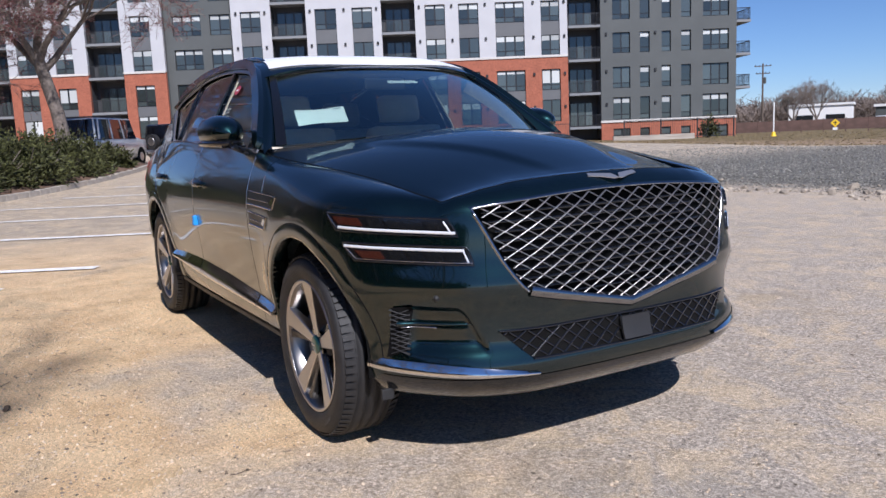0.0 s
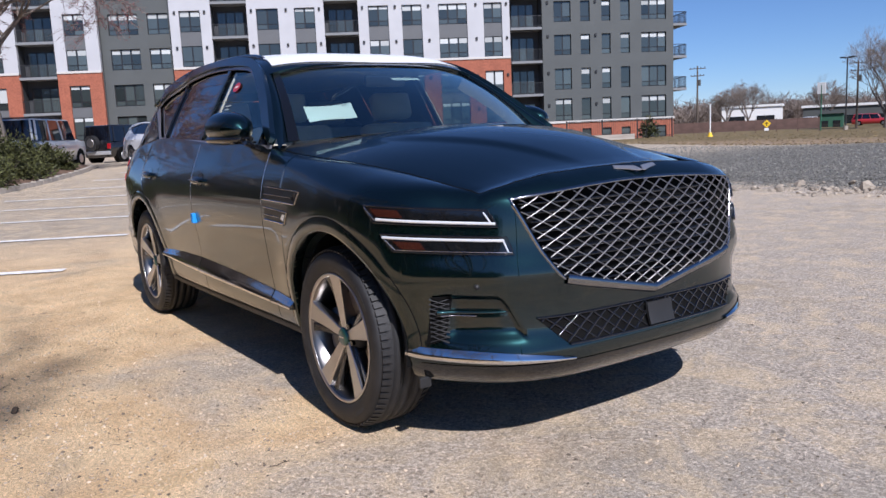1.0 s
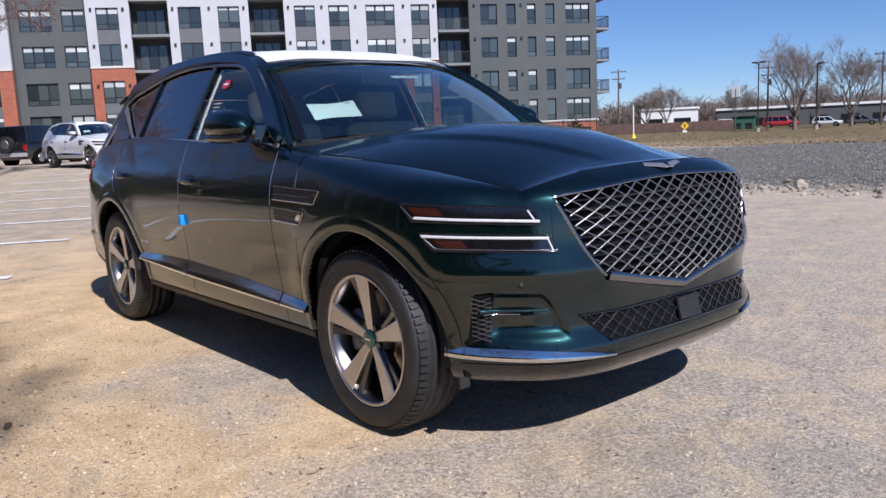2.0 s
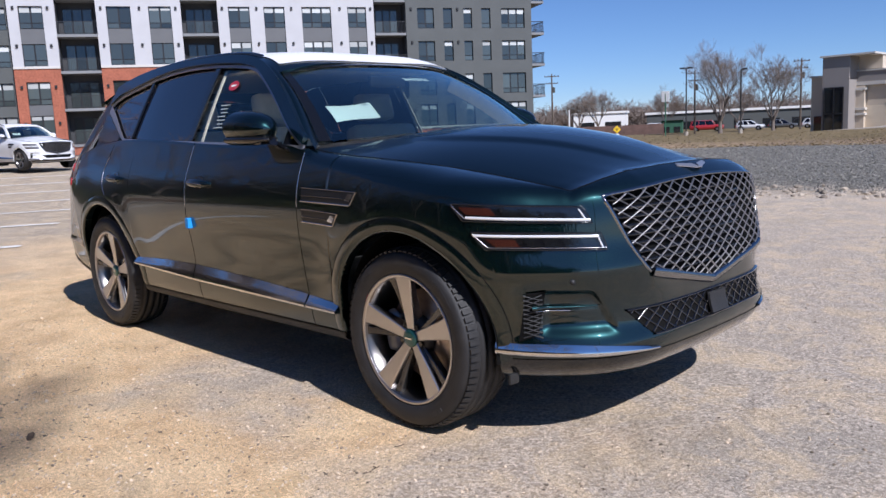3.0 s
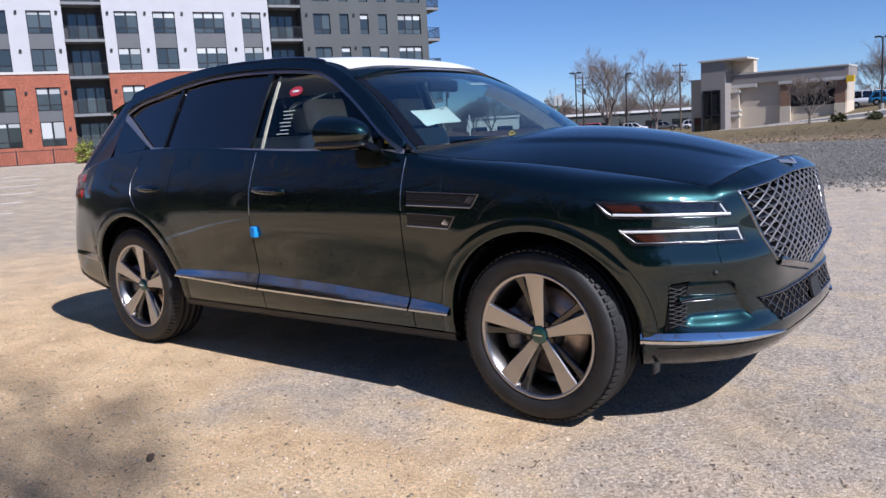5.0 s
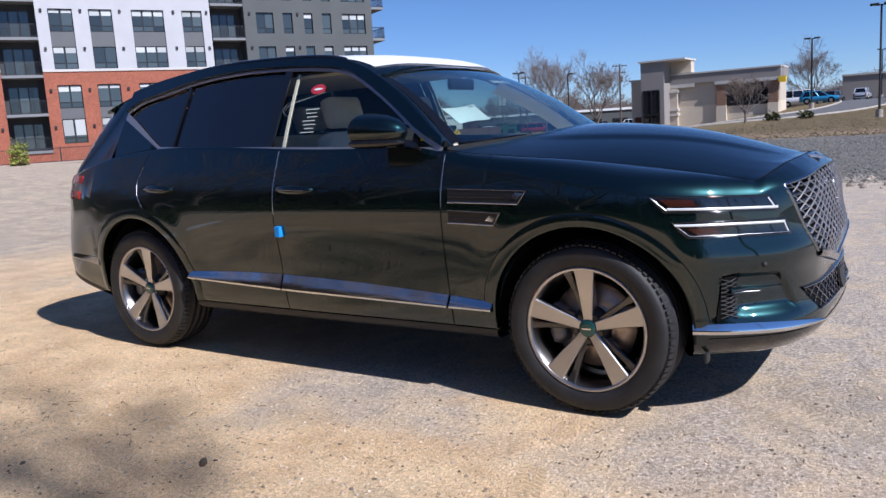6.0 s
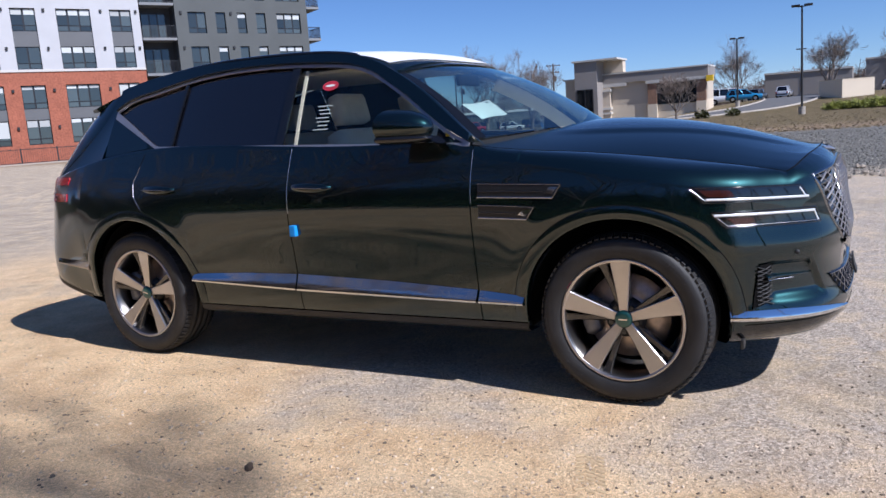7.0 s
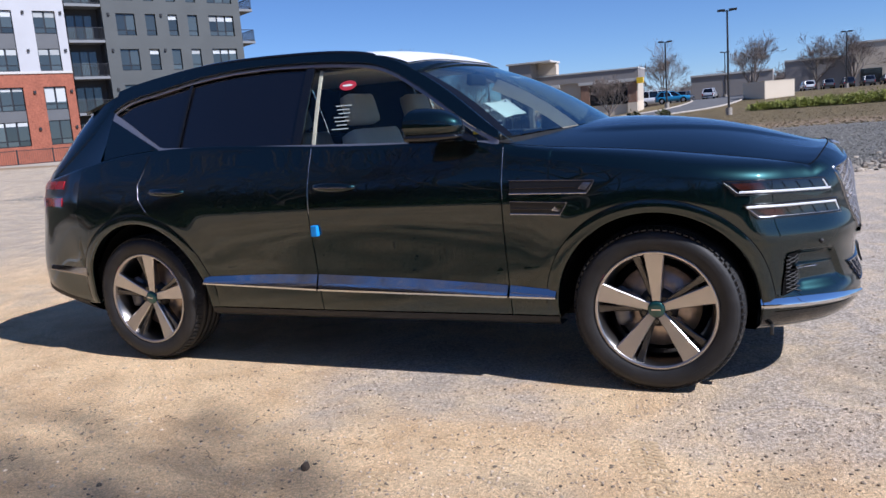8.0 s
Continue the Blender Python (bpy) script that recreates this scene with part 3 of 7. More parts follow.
def relief(x, z):
    """Swelling of the side over the wheel arches and the hollow of the doors between them."""
    d = -0.013 * np.exp(-((x - 0.05) / 0.62) ** 2) * np.exp(-((z - 0.64) / 0.13) ** 2)
    for c, w in ((1.4775, 1.0), (-1.4775, 1.0)):
        r = np.hypot(x - c, np.maximum(z - 0.378, 0))
        d = d + 0.012 * w * np.exp(-((r - 0.50) / 0.10) ** 2) * smooth01(z, 0.40, 0.60)
    return d


def scoop(s, z):
    """Depth of the hollow beside the air curtain: steep under its upper edge, running out to the lip."""
    u = (s - SCOOP_A) / (SCOOP_B - SCOOP_A)
    top = 0.620 - 0.012 * u - 0.17 * smooth01(u, 0.55, 1.0)
    t = smooth01(z, 0.440, 0.485)
    edge = 1 - smooth01(z, top - 0.016, top)
    return 0.026 * t * (0.75 + 0.25 * smooth01(z, 0.52, 0.60)) * edge * smooth01(u, -0.10, 0.10) * (1 - smooth01(u, 0.75, 1.0))


def skin(s, z, off=0.0):
    """A place on the body's side skin at arc length s and height z, off metres outwards."""
    s, z = np.broadcast_arrays(np.asarray(s, float), np.asarray(z, float))
    x, y = np.interp(s, ARC, OUTLINE[:, 0]), np.interp(s, ARC, OUTLINE[:, 1])
    nx, ny = np.interp(s, ARC, NOR[:, 0]), np.interp(s, ARC, NOR[:, 1])
    wf, wr = smooth01(x, 1.70, 2.18), 1 - smooth01(x, -2.46, -1.95)
    d = D_SIDE(z) * (1 - wf - wr) + D_NOSE(z) * wf + D_TAIL(z) * wr + off
    d = d + relief(x, z) - scoop(s, z)
    return np.stack([x + nx * d, y + ny * d, z], -1)


FRONT_S = np.linspace(arc_at(1.6), ARC[-1] - 0.02, 160)


def nose(y, z, off=0.0):
    """A place on the front skin at y, z."""
    y, z = np.broadcast_arrays(np.asarray(y, float), np.asarray(z, float))
    out = np.zeros(y.shape + (3,))
    for i in np.ndindex(y.shape):
        c = skin(FRONT_S, np.full(len(FRONT_S), z[i]), off)
        k = np.interp(-abs(y[i]), c[:, 1], c[:, 0])
        out[i] = (k, y[i], z[i])
    return out


AXLE, WHEEL_Z, ARCH_F, ARCH_R = 1.4775, 0.378, 0.447, 0.455
BELT = spline([-2.7, -2.2, -1.75, -1.32, -0.30, 0.30, 0.70, 0.82, 1.335, 1.70, 2.05, 2.20, 2.40], [1.07, 1.125, 1.205, 1.243, 1.208, 1.187, 1.172, 1.152, 1.097, 1.048, 0.988, 0.958, 0.93])


def sill(x):
    z = 0.315 + 0.012 * smooth01(-x, -0.5, 1.0) - 0.03 * smooth01(x, 1.5, 2.1) + 0.13 * smooth01(-x, 1.98, 2.62)
    for c, r in ((AXLE, ARCH_F), (-AXLE, ARCH_R)):
        q = r * r - (x - c) ** 2
        z = np.where(q > 0, np.maximum(z, WHEEL_Z + np.sqrt(np.maximum(q, 0))), z)
    return z


def top_of(s):
    x, y = np.interp(s, ARC, OUTLINE[:, 0]), np.interp(s, ARC, OUTLINE[:, 1])
    nosetop = 0.970 + 0.040 * (1 - np.clip(-y / 0.62, 0, 1) ** 2)
    w = smooth01(x, 2.08, 2.24)
    return BELT(x) * (1 - w) + nosetop * w


# the bonnet's outer edge in plan: along the fender, then over the grille
HOOD_EDGE = catmull([(0.70, -0.872), (0.90, -0.862), (1.30, -0.822), (1.70, -0.742), (2.00, -0.706), (2.10, -0.672), (2.128, -0.640), (2.156, -0.54), (2.178, -0.42), (2.200, -0.21), (2.206, 0.03)], 12)


def edge_height(y):
    """Height of the bonnet's leading edge over the nose."""
    return np.interp(np.abs(y), [0, 0.21, 0.42, 0.54, 0.640, 0.672], [1.046, 1.042, 1.030, 1.010, 0.986, 0.973])


def edge_inset(s):
    """How far inside the outline the bonnet edge lies at arc length s."""
    x, y = np.interp(s, ARC, OUTLINE[:, 0]), np.interp(s, ARC, OUTLINE[:, 1])
    nx, ny = np.interp(s, ARC, NOR[:, 0]), np.interp(s, ARC, NOR[:, 1])
    d = np.linspace(0, -0.5, 251)
    out = np.zeros(len(s))
    hx, hy = HOOD_EDGE[:, 0], HOOD_EDGE[:, 1]
    for i in range(len(s)):
        px, py = x[i] + nx[i] * d, y[i] + ny[i] * d
        out[i] = d[np.argmin(((px[:, None] - hx) ** 2 + (py[:, None] - hy) ** 2).min(1))]
    for _ in range(4):
        out[1:-1] = (out[:-2] + 2 * out[1:-1] + out[2:]) / 4
    return out


def open_grille(me):
    """Takes the grille's opening out of the nose panel."""
    bm = bmesh.new()
    bm.from_mesh(me)
    gone = [f for f in bm.faces if inside_shield(f.calc_center_median().y, f.calc_center_median().z)]
    bmesh.ops.delete(bm, geom=gone, context="FACES")
    bm.to_mesh(me)
    bm.free()


def panel(name, s_list, parent, nz=34, label="", lips=(True, True), nr=12):
    """A painted panel of the side skin between arc lengths, its borders turned inwards."""
    s = np.array(s_list)
    x = np.interp(s, ARC, OUTLINE[:, 0])
    lo, hi = sill(x), top_of(s)
    front = x.max() > 0.9
    drop = (0.055 + 0.045 * smooth01(x, 0.9, 1.6) - 0.080 * smooth01(x, 2.05, 2.22)) if front else 0 * x + 0.02
    mid = hi - drop
    Z = lo[:, None] + (mid - lo)[:, None] * np.linspace(0, 1, nz)[None]
    P = skin(s[:, None] * np.ones_like(Z), Z)
    nx, ny = np.interp(s, ARC, NOR[:, 0]), np.interp(s, ARC, NOR[:, 1])
    # shoulder rolling over to the bonnet edge or the belt
    base = np.stack([np.interp(s, ARC, OUTLINE[:, 0]), np.interp(s, ARC, OUTLINE[:, 1])], -1)
    d1 = ((P[:, -1, :2] - base) * np.stack([nx, ny], -1)).sum(-1)
    d2 = ((skin(s, hi)[:, :2] - base) * np.stack([nx, ny], -1)).sum(-1) - 0.006
    if front:
        w = smooth01(x, 0.79, 0.86)
        d2 = d2 * (1 - w) + edge_inset(s) * w
        ex, ey = base[:, 0] + nx * d2, base[:, 1] + ny * d2
        f = smooth01(ex, 2.07, 2.11) * w
        new_hi = BELT(ex) * (1 - f) + f * edge_height(ey)
        hi = hi * (1 - w) + new_hi * w
        drop = np.maximum(hi - mid, 0.02)
    slope = ((P[:, -1, :2] - P[:, -2, :2]) * np.stack([nx, ny], -1)).sum(-1) / (Z[:, -1] - Z[:, -2])
    t = np.linspace(0, 1, nr + 1)[1:]
    fr = smooth01(x, 2.0, 2.2)[:, None] * (1.0 if front else 0.0)
    zz = mid[:, None] + drop[:, None] * ((1 - (1 - t) ** 1.9)[None] * (1 - 0.5 * fr) + 0.5 * fr * t[None])
    lin = slope[:, None] * (zz - mid[:, None])
    rest = d2 - d1 - slope * drop
    dd = d1[:, None] + lin + rest[:, None] * (t[None] ** (1.9 - 0.5 * fr))
    R = np.stack([base[:, :1] + nx[:, None] * dd, base[:, 1:] + ny[:, None] * dd, zz], -1)
    P = np.concatenate([P, R], 1)
    ob = grid(name, P, PAINT_NOW[0], parent, flip=True, mirror=False, label=label)
    both = [ob]
    Q = P * np.array((1, -1, 1))
    both.append(grid(name, Q, PAINT_NOW[0], parent, flip=False, label=label))
    if name == "front_bumper":
        for o in both:
            open_grille(o.data)
    # returns of the edges
    n3 = np.stack([nx, ny, 0 * nx], -1)
    for sgn in (1, -1):
        for k, on in ((0, lips[0]), (-1, lips[1])):
            if on:
                E = np.stack([P[k], P[k] - n3[k] * 0.022], 1) * np.array((1, sgn, 1))
                grid("panel_return", E, PAINT_NOW[0], both[0 if sgn > 0 else 1], flip=(k == 0) == (sgn > 0))
        E = np.stack([P[:, -1], P[:, -1] - n3 * 0.004 - np.array((0, 0, 0.03))], 1) * np.array((1, sgn, 1))
        grid("panel_return", E, PAINT_NOW[0], both[0 if sgn > 0 else 1], flip=sgn > 0)
        E = np.stack([P[:, 0], P[:, 0] - n3 * 0.03], 1) * np.array((1, sgn, 1))
        grid("panel_return", E, PAINT_NOW[0], both[0 if sgn > 0 else 1], flip=sgn < 0)
    return ob


PAINT_NOW = [PAINT]


def cols(*xs, n=14):
    """Arc lengths for stations x, refined at the wheel arches."""
    out = []
    for a, b in zip(xs, xs[1:]):
        out += list(np.linspace(arc_at(a), arc_at(b), n, endpoint=False))
    return out + [arc_at(xs[-1])]


def arch_cols(c, r):
    ang = np.radians(np.concatenate([[180, 179.2, 178], np.linspace(175, 5, 46), [2, 0.8, 0]]))
    return [float(arc_at(c + r * math.cos(a))) for a in ang]


GAP = 0.0028


def make_car(label, paint, m=None):
    PAINT_NOW[0] = paint
    car = thing("car", label, "car")
    B_LINE, A_LINE = -0.265, 0.797
    q = list(np.linspace(0.0, arc_at(-2.0), 34)) + arch_cols(-AXLE, ARCH_R)
    panel("rear_quarter", q + [float(arc_at(-AXLE + ARCH_R + 0.01))], car, lips=(False, False))
    panel("rear_door", cols(-AXLE + ARCH_R + 0.01, -0.7, B_LINE - GAP), car, lips=(False, True))
    panel("front_door", cols(B_LINE + GAP, 0.3, A_LINE - GAP), car)
    fs = cols(A_LINE + GAP, AXLE - ARCH_F - 0.004, n=16)[:-1] + arch_cols(AXLE, ARCH_F)
    s_end = float(arc_at(AXLE + ARCH_F))
    panel("front_fender", fs, car, lips=(True, False))
    panel("front_bumper", list(np.linspace(s_end, ARC[-1] - 0.02, 130)), car, nz=70, lips=(False, False))
    make_hood(car)
    make_greenhouse(car)
    make_wheels(car)
    make_front(car)
    make_side_trim(car)
    make_under(car)
    make_cabin(car)
    if m is not None:
        car.matrix_world = m
    return car


def make_hood(car):
    na, nb = 64, 61
    B = np.linspace(-1, 1, nb)
    k = int(np.argmin(np.abs(HOOD_EDGE[:, 0] - 2.10) + 10 * (HOOD_EDGE[:, 1] > -0.6)))
    side, lead = HOOD_EDGE[:k + 1], HOOD_EDGE[k:]
    la = np.concatenate([[0], np.cumsum(np.linalg.norm(np.diff(lead, axis=0), axis=1))])
    P = np.zeros((na, nb, 3))
    for j, b in enumerate(B):
        u = (1 - abs(b)) * np.interp(0, -lead[::-1, 1], la[::-1])
        fx, fy = np.interp(u, la, lead[:, 0]), np.interp(u, la, lead[:, 1])
        fz = edge_height(fy)
        fx -= 0.007
        xc = 1.12 - 0.32 * abs(b) ** 2.2
        a = np.linspace(0, 1, na) ** 0.85
        x = xc + (fx - xc) * a
        half = -np.interp(x, side[:, 0], side[:, 1]) - 0.009
        wf = a ** 7
        y = b * half * (1 - wf) + math.copysign(abs(fy), b) * wf
        ze, zc = BELT(x) - 0.001, HOODC(x)
        z = ze + (zc - ze) * (1 - abs(b) ** 2.0)
        cr = 0.66 - 0.40 * smooth01(x, 1.1, 2.25)
        z = z + 0.010 * smooth01(cr - abs(b), -0.035, 0.05) * smooth01(x, 0.95, 1.3) * (1 - smooth01(x, 2.0, 2.25))
        nose_drop = np.maximum(0, z - fz) * smooth01(a, 0.93, 1.0)
        z = (z - nose_drop) * (1 - wf) + fz * wf
        P[:, j] = np.stack([x, y, z], -1)
    hood = grid("hood", P, PAINT_NOW[0], car, thick=0.022)
    # dark shut line round the bonnet
    C = HOOD_EDGE[HOOD_EDGE[:, 1] < -0.005]
    T = np.gradient(C, axis=0)
    N = np.stack([-T[:, 1], T[:, 0]], 1) / np.linalg.norm(T, axis=1, keepdims=True)
    f = smooth01(C[:, 0], 2.07, 2.11)
    z = BELT(C[:, 0]) * (1 - f) + edge_height(C[:, 1]) * f
    S = np.stack([np.concatenate([C + N * q, (z + 0.0015)[:, None]], 1) for q in (0.0, 0.006)], 1)
    for sgn in (1, -1):
        grid("hood_seam", S * np.array((1, sgn, 1)), VOID, car, flip=sgn < 0, thick=0.004)


HOODC = spline([0.7, 1.1, 1.4, 1.8, 2.05, 2.2, 2.38], [1.25, 1.232, 1.212, 1.146, 1.086, 1.047, 0.99])

# ---- greenhouse ----
RAIL_Z = spline([-2.10, -1.80, -1.39, -0.97, -0.57, -0.20, 0.02, 0.14, 0.26, 0.50, 0.73, 0.86], [1.50, 1.600, 1.672, 1.695, 1.690, 1.672, 1.640, 1.605, 1.550, 1.40, 1.235, 1.150])


def side_y(z):
    return -(0.882 - 0.46 * (z - 1.18) - 0.16 * (z - 1.18) ** 2)


def gh(x, z, off=0.0):
    """A place on the slanted side of the greenhouse."""
    x, z = np.broadcast_arrays(np.asarray(x, float), np.asarray(z, float))
    y = side_y(z) + 0.03 * smooth01(-x, 0.9, 2.0) + 0.02 * smooth01(x, 0.2, 0.8) * smooth01(z, 1.2, 1.5)
    return np.stack([x, y - off, z + 0.4 * off], -1)


DLO_TOP = spline([-1.80, -1.754, -1.524, -1.232, -0.79, -0.405, -0.114, 0.098, 0.241, 0.415, 0.645, 0.775], [1.455, 1.488, 1.556, 1.604, 1.640, 1.630, 1.605, 1.560, 1.487, 1.377, 1.222, 1.158])


def dlo_low(x):
    line = 1.243 - 0.0385 * (x + 1.32)
    slant = 1.243 + (-1.32 - x) * 0.45
    return np.where(x > -1.32, line, slant)


def strip(name, car, x, za, zb, material, off=0.0, thick=0.008, n=7, label=""):
    x = np.asarray(x)
    t = np.linspace(0, 1, n)
    Z = za[:, None] + (zb - za)[:, None] * t
    P = gh(x[:, None] * np.ones_like(Z), Z, off)
    grid(name, P * np.array((1, -1, 1)), material, car, flip=False, thick=thick, label=label)
    return grid(name, P, material, car, flip=True, thick=thick, label=label)


def make_greenhouse(car):
    xs = np.concatenate([np.linspace(-2.06, -1.8, 8), np.linspace(-1.78, 0.775, 70), np.linspace(0.79, 0.84, 3)])
    mid = (xs > -1.8) & (xs < 0.776)
    xm = xs[mid]
    # painted frame round the windows
    strip("roof_side", car, xm, DLO_TOP(xm) + 0.012, RAIL_Z(xm) + 0.0, PAINT_NOW[0], thick=0.03)
    strip("belt_panel", car, xm, BELT(xm) - 0.004, dlo_low(xm) - 0.012, PAINT_NOW[0], thick=0.02)
    # bright surround
    strip("window_trim", car, xm, DLO_TOP(xm) - 0.004, DLO_TOP(xm) + 0.011, TRIM, off=0.006, n=3, label="satin chrome window surround")
    w = 0.005 + 0.023 * smooth01(-xm, 1.3, 1.75)
    strip("window_trim", car, xm, dlo_low(xm) - 0.012, dlo_low(xm) + w, TRIM, off=0.006, n=3, label="satin chrome window surround")
    # panes
    def pane(name, x0, x1, material, label, off=-0.004):
        x = np.linspace(x0, x1, 30)
        return strip(name, car, x, dlo_low(x) + 0.004, np.maximum(DLO_TOP(x) - 0.010, dlo_low(x) + 0.006), material, off=off, thick=0.0, n=12, label=label)
    pane("quarter_window", -1.76, -1.215, PRIVACY, "dark privacy glass")
    pane("rear_door_window", -1.19, -0.40, PRIVACY, "dark privacy glass")
    for x0, x1 in ((-1.213, -1.192), (-0.398, -0.345)):
        x = np.linspace(x0, x1, 4)
        strip("window_pillar", car, x, dlo_low(x) + 0.002, DLO_TOP(x) - 0.008, BLACKGLOSS, off=-0.001, thick=0.012, n=12, label="gloss black pillar trim")
    pane("front_door_window", -0.343, 0.60, SIDEGLASS, "clear tinted glass").visible_shadow = False
    x = np.linspace(0.595, 0.622, 4)
    strip("window_pillar", car, x, dlo_low(x) + 0.002, DLO_TOP(x) - 0.008, BLACKGLOSS, off=0.0, thick=0.012, n=8)
    x = np.linspace(0.623, 0.765, 10)
    strip("mirror_corner", car, x, dlo_low(x) + 0.003, np.maximum(DLO_TOP(x) - 0.01, dlo_low(x) + 0.005), BLACKGLOSS, off=-0.002, thick=0.006, n=5)
    # roof skin
    nx, ny = 60, 33
    X = np.linspace(-2.06, 0.27, nx)
    B = np.linspace(-1, 1, ny)
    P = np.zeros((nx, ny, 3))
    for i, x in enumerate(X):
        zr = float(RAIL_Z(x))
        yr = abs(float(gh(x, zr)[1]))
        crown = 0.035 + 0.025 * smooth01(x, -0.2, 0.27)
        bulge = 0.09 * smooth01(x, -0.1, 0.27)
        P[i, :, 1] = B * yr
        P[i, :, 0] = x + bulge * (1 - B ** 2)
        P[i, :, 2] = zr + crown * (1 - B ** 4)
    grid("roof", P, PAINT_NOW[0], car, thick=0.02)
    Pw = np.stack([np.stack([np.interp(B * 0.935, B, row[:, k]) for k in range(3)], -1) for row in P[10:]]) + np.array((0, 0, 0.007))
    for j, b in enumerate(B):
        col = Pw[:, j].copy()
        xx = np.linspace(col[0, 0], min(col[-1, 0], 0.205 + 0.15 * (1 - b * b)), len(col))
        Pw[:, j] = np.stack([xx, np.interp(xx, col[:, 0], col[:, 1]), np.interp(xx, col[:, 0], col[:, 2])], -1)
    grid("roof_film", Pw, WHITEFILM, car, thick=0.004, label="white protective film on the glass roof")
    # roof rails
    for sgn in (-1, 1):
        xr = np.linspace(-1.62, 0.02, 40)
        c = np.stack([xr, sgn * (np.abs(gh(xr, RAIL_Z(xr))[:, 1]) - 0.05), RAIL_Z(xr) + 0.026 * np.sin(np.pi * np.clip((xr + 1.62) / 1.64, 0, 1)) ** 0.3], -1)
        a = np.linspace(0, 2 * np.pi, 9)[:-1]
        R = c[:, None] + np.stack([0 * a, 0.017 * np.cos(a), 0.014 * np.sin(a)], -1)[None]
        grid("roof_rail", R, BLACKGLOSS, car, closed_v=True)
    # windscreen and its black pillars
    nb, na = 41, 30
    B = np.linspace(-1, 1, nb)
    G = np.zeros((na, nb, 3))
    for j, b in enumerate(B):
        low = np.array((1.115 - 0.36 * abs(b) ** 2.2, b * 0.800, 1.222 - 0.040 * abs(b) ** 2))
        xt = 0.272 + 0.09 * (1 - b * b)
        top = np.array((xt - 0.02 - 0.02 * b * b, b * 0.640, float(RAIL_Z(0.27)) + 0.014 * b ** 6 + 0.062 * (1 - b ** 4) - 0.004))
        t = np.linspace(0, 1, na)
        G[:, j] = low + (top - low) * t[:, None]
        G[:, j, 2] += 0.035 * np.sin(np.pi * t) * (1 - 0.3 * b * b)
        G[:, j, 0] += 0.012 * np.sin(np.pi * t)
    ws = grid("windscreen", G, CLEAR, car, label="sky-reflecting laminated windscreen")
    ws.visible_shadow = False
    D = G + np.array((0.002, 0, 0.003))
    grid("windscreen_border", D[:, :2], BLACKGLOSS, car, thick=0.004)
    grid("windscreen_border", D[:, -2:], BLACKGLOSS, car, thick=0.004)
    grid("windscreen_border", D[-3:, 1:-1], BLACKGLOSS, car, thick=0.004)
    bb = np.linspace(-1.06, 1.06, 41)
    W0 = np.stack([1.09 - 0.36 * np.abs(bb) ** 2.2, bb * 0.798, 1.216 - 0.045 * bb ** 2], -1)
    W1 = np.stack([1.17 - 0.32 * np.abs(bb) ** 2.2, bb * 0.822, 1.205 - 0.068 * np.abs(bb) ** 2.4], -1)
    grid("cowl", np.stack([W0, W0 * 0.5 + W1 * 0.5 - np.array((0, 0, 0.004)), W1], 1), BLACKMATT, car, flip=True, thick=0.004)
    # A pillars between windscreen and side windows
    xs2 = np.linspace(0.19, 0.86, 26)
    for sgn in (-1, 1):
        rail_p = gh(xs2, np.minimum(RAIL_Z(xs2), 1.7))
        inner = np.zeros_like(rail_p)
        e0 = G[:, 0]
        for i, x in enumerate(xs2):
            k = np.interp(rail_p[i, 2], e0[:, 2], np.arange(na))
            lo, hi = int(k), min(int(k) + 1, na - 1)
            inner[i] = e0[lo] + (e0[hi] - e0[lo]) * (k - lo)
        t = np.linspace(0, 1, 6)[None, :, None]
        Pp = rail_p[:, None] + (inner - rail_p)[:, None] * t
        Pp[:, :, 2] += 0.012 * np.sin(np.pi * t[..., 0])
        Pp[:, :, 1] *= -sgn
        grid("front_pillar", Pp, PAINT_NOW[0], car, flip=(sgn > 0), thick=0.0)
    # tail above the belt: one skin from the side windows round to the middle
    ph = np.linspace(0, 1, 46)
    vv = np.linspace(0, 1, 26)
    T = np.zeros((46, 26, 3))
    xt = spline([1.05, 1.14, 1.21, 1.38, 1.50, 1.60], [-2.50, -2.475, -2.42, -2.28, -2.16, -2.06])
    s_tail = np.linspace(0.02, ARC[ALONG], 400)
    for i, f in enumerate(ph):
        c, sn = math.cos(f * math.pi / 2) ** 0.34, math.sin(f * math.pi / 2) ** 0.72
        row = []
        x1 = -1.785 + (float(xt(1.52)) + 1.785) * sn
        z0, z1 = float(BELT(-1.785 + (float(xt(1.14)) + 1.785) * sn)), float(RAIL_Z(x1)) + 0.03 * smooth01(f, 0.2, 0.9)
        for v in vv:
            z = z0 + (z1 - z0) * v
            row.append((-1.785 + (float(xt(z)) + 1.785) * sn, float(gh(-1.785, z)[1]) * c, z))
        row = np.array(row)
        # begin on the top of the quarter panel
        best = skin(s_tail, top_of(s_tail) - 0.003, -0.007)
        if f < 1e-9:
            foot = skin(arc_at(-1.785), top_of(arc_at(-1.785)) - 0.003, -0.007)
        else:
            an = np.arctan2(best[:, 1], -(best[:, 0] + 1.785))
            foot = best[np.argmin(np.abs(an - math.atan2(row[0, 1], -(row[0, 0] + 1.785))))]
        row += (foot - row[0])[None] * ((1 - vv) ** 2)[:, None]
        T[i] = row
    for sgn in (1, -1):
        grid("tail_panel", T * np.array((1, sgn, 1)), PAINT_NOW[0], car, flip=sgn < 0)
        W = T[36:, 7:24] + np.array((-0.005, 0, 0.003))
        grid("rear_window", W * np.array((1, sgn, 1)), PRIVACY, car, flip=sgn < 0)
    # spoiler
    bt = np.linspace(-1, 1, 31)
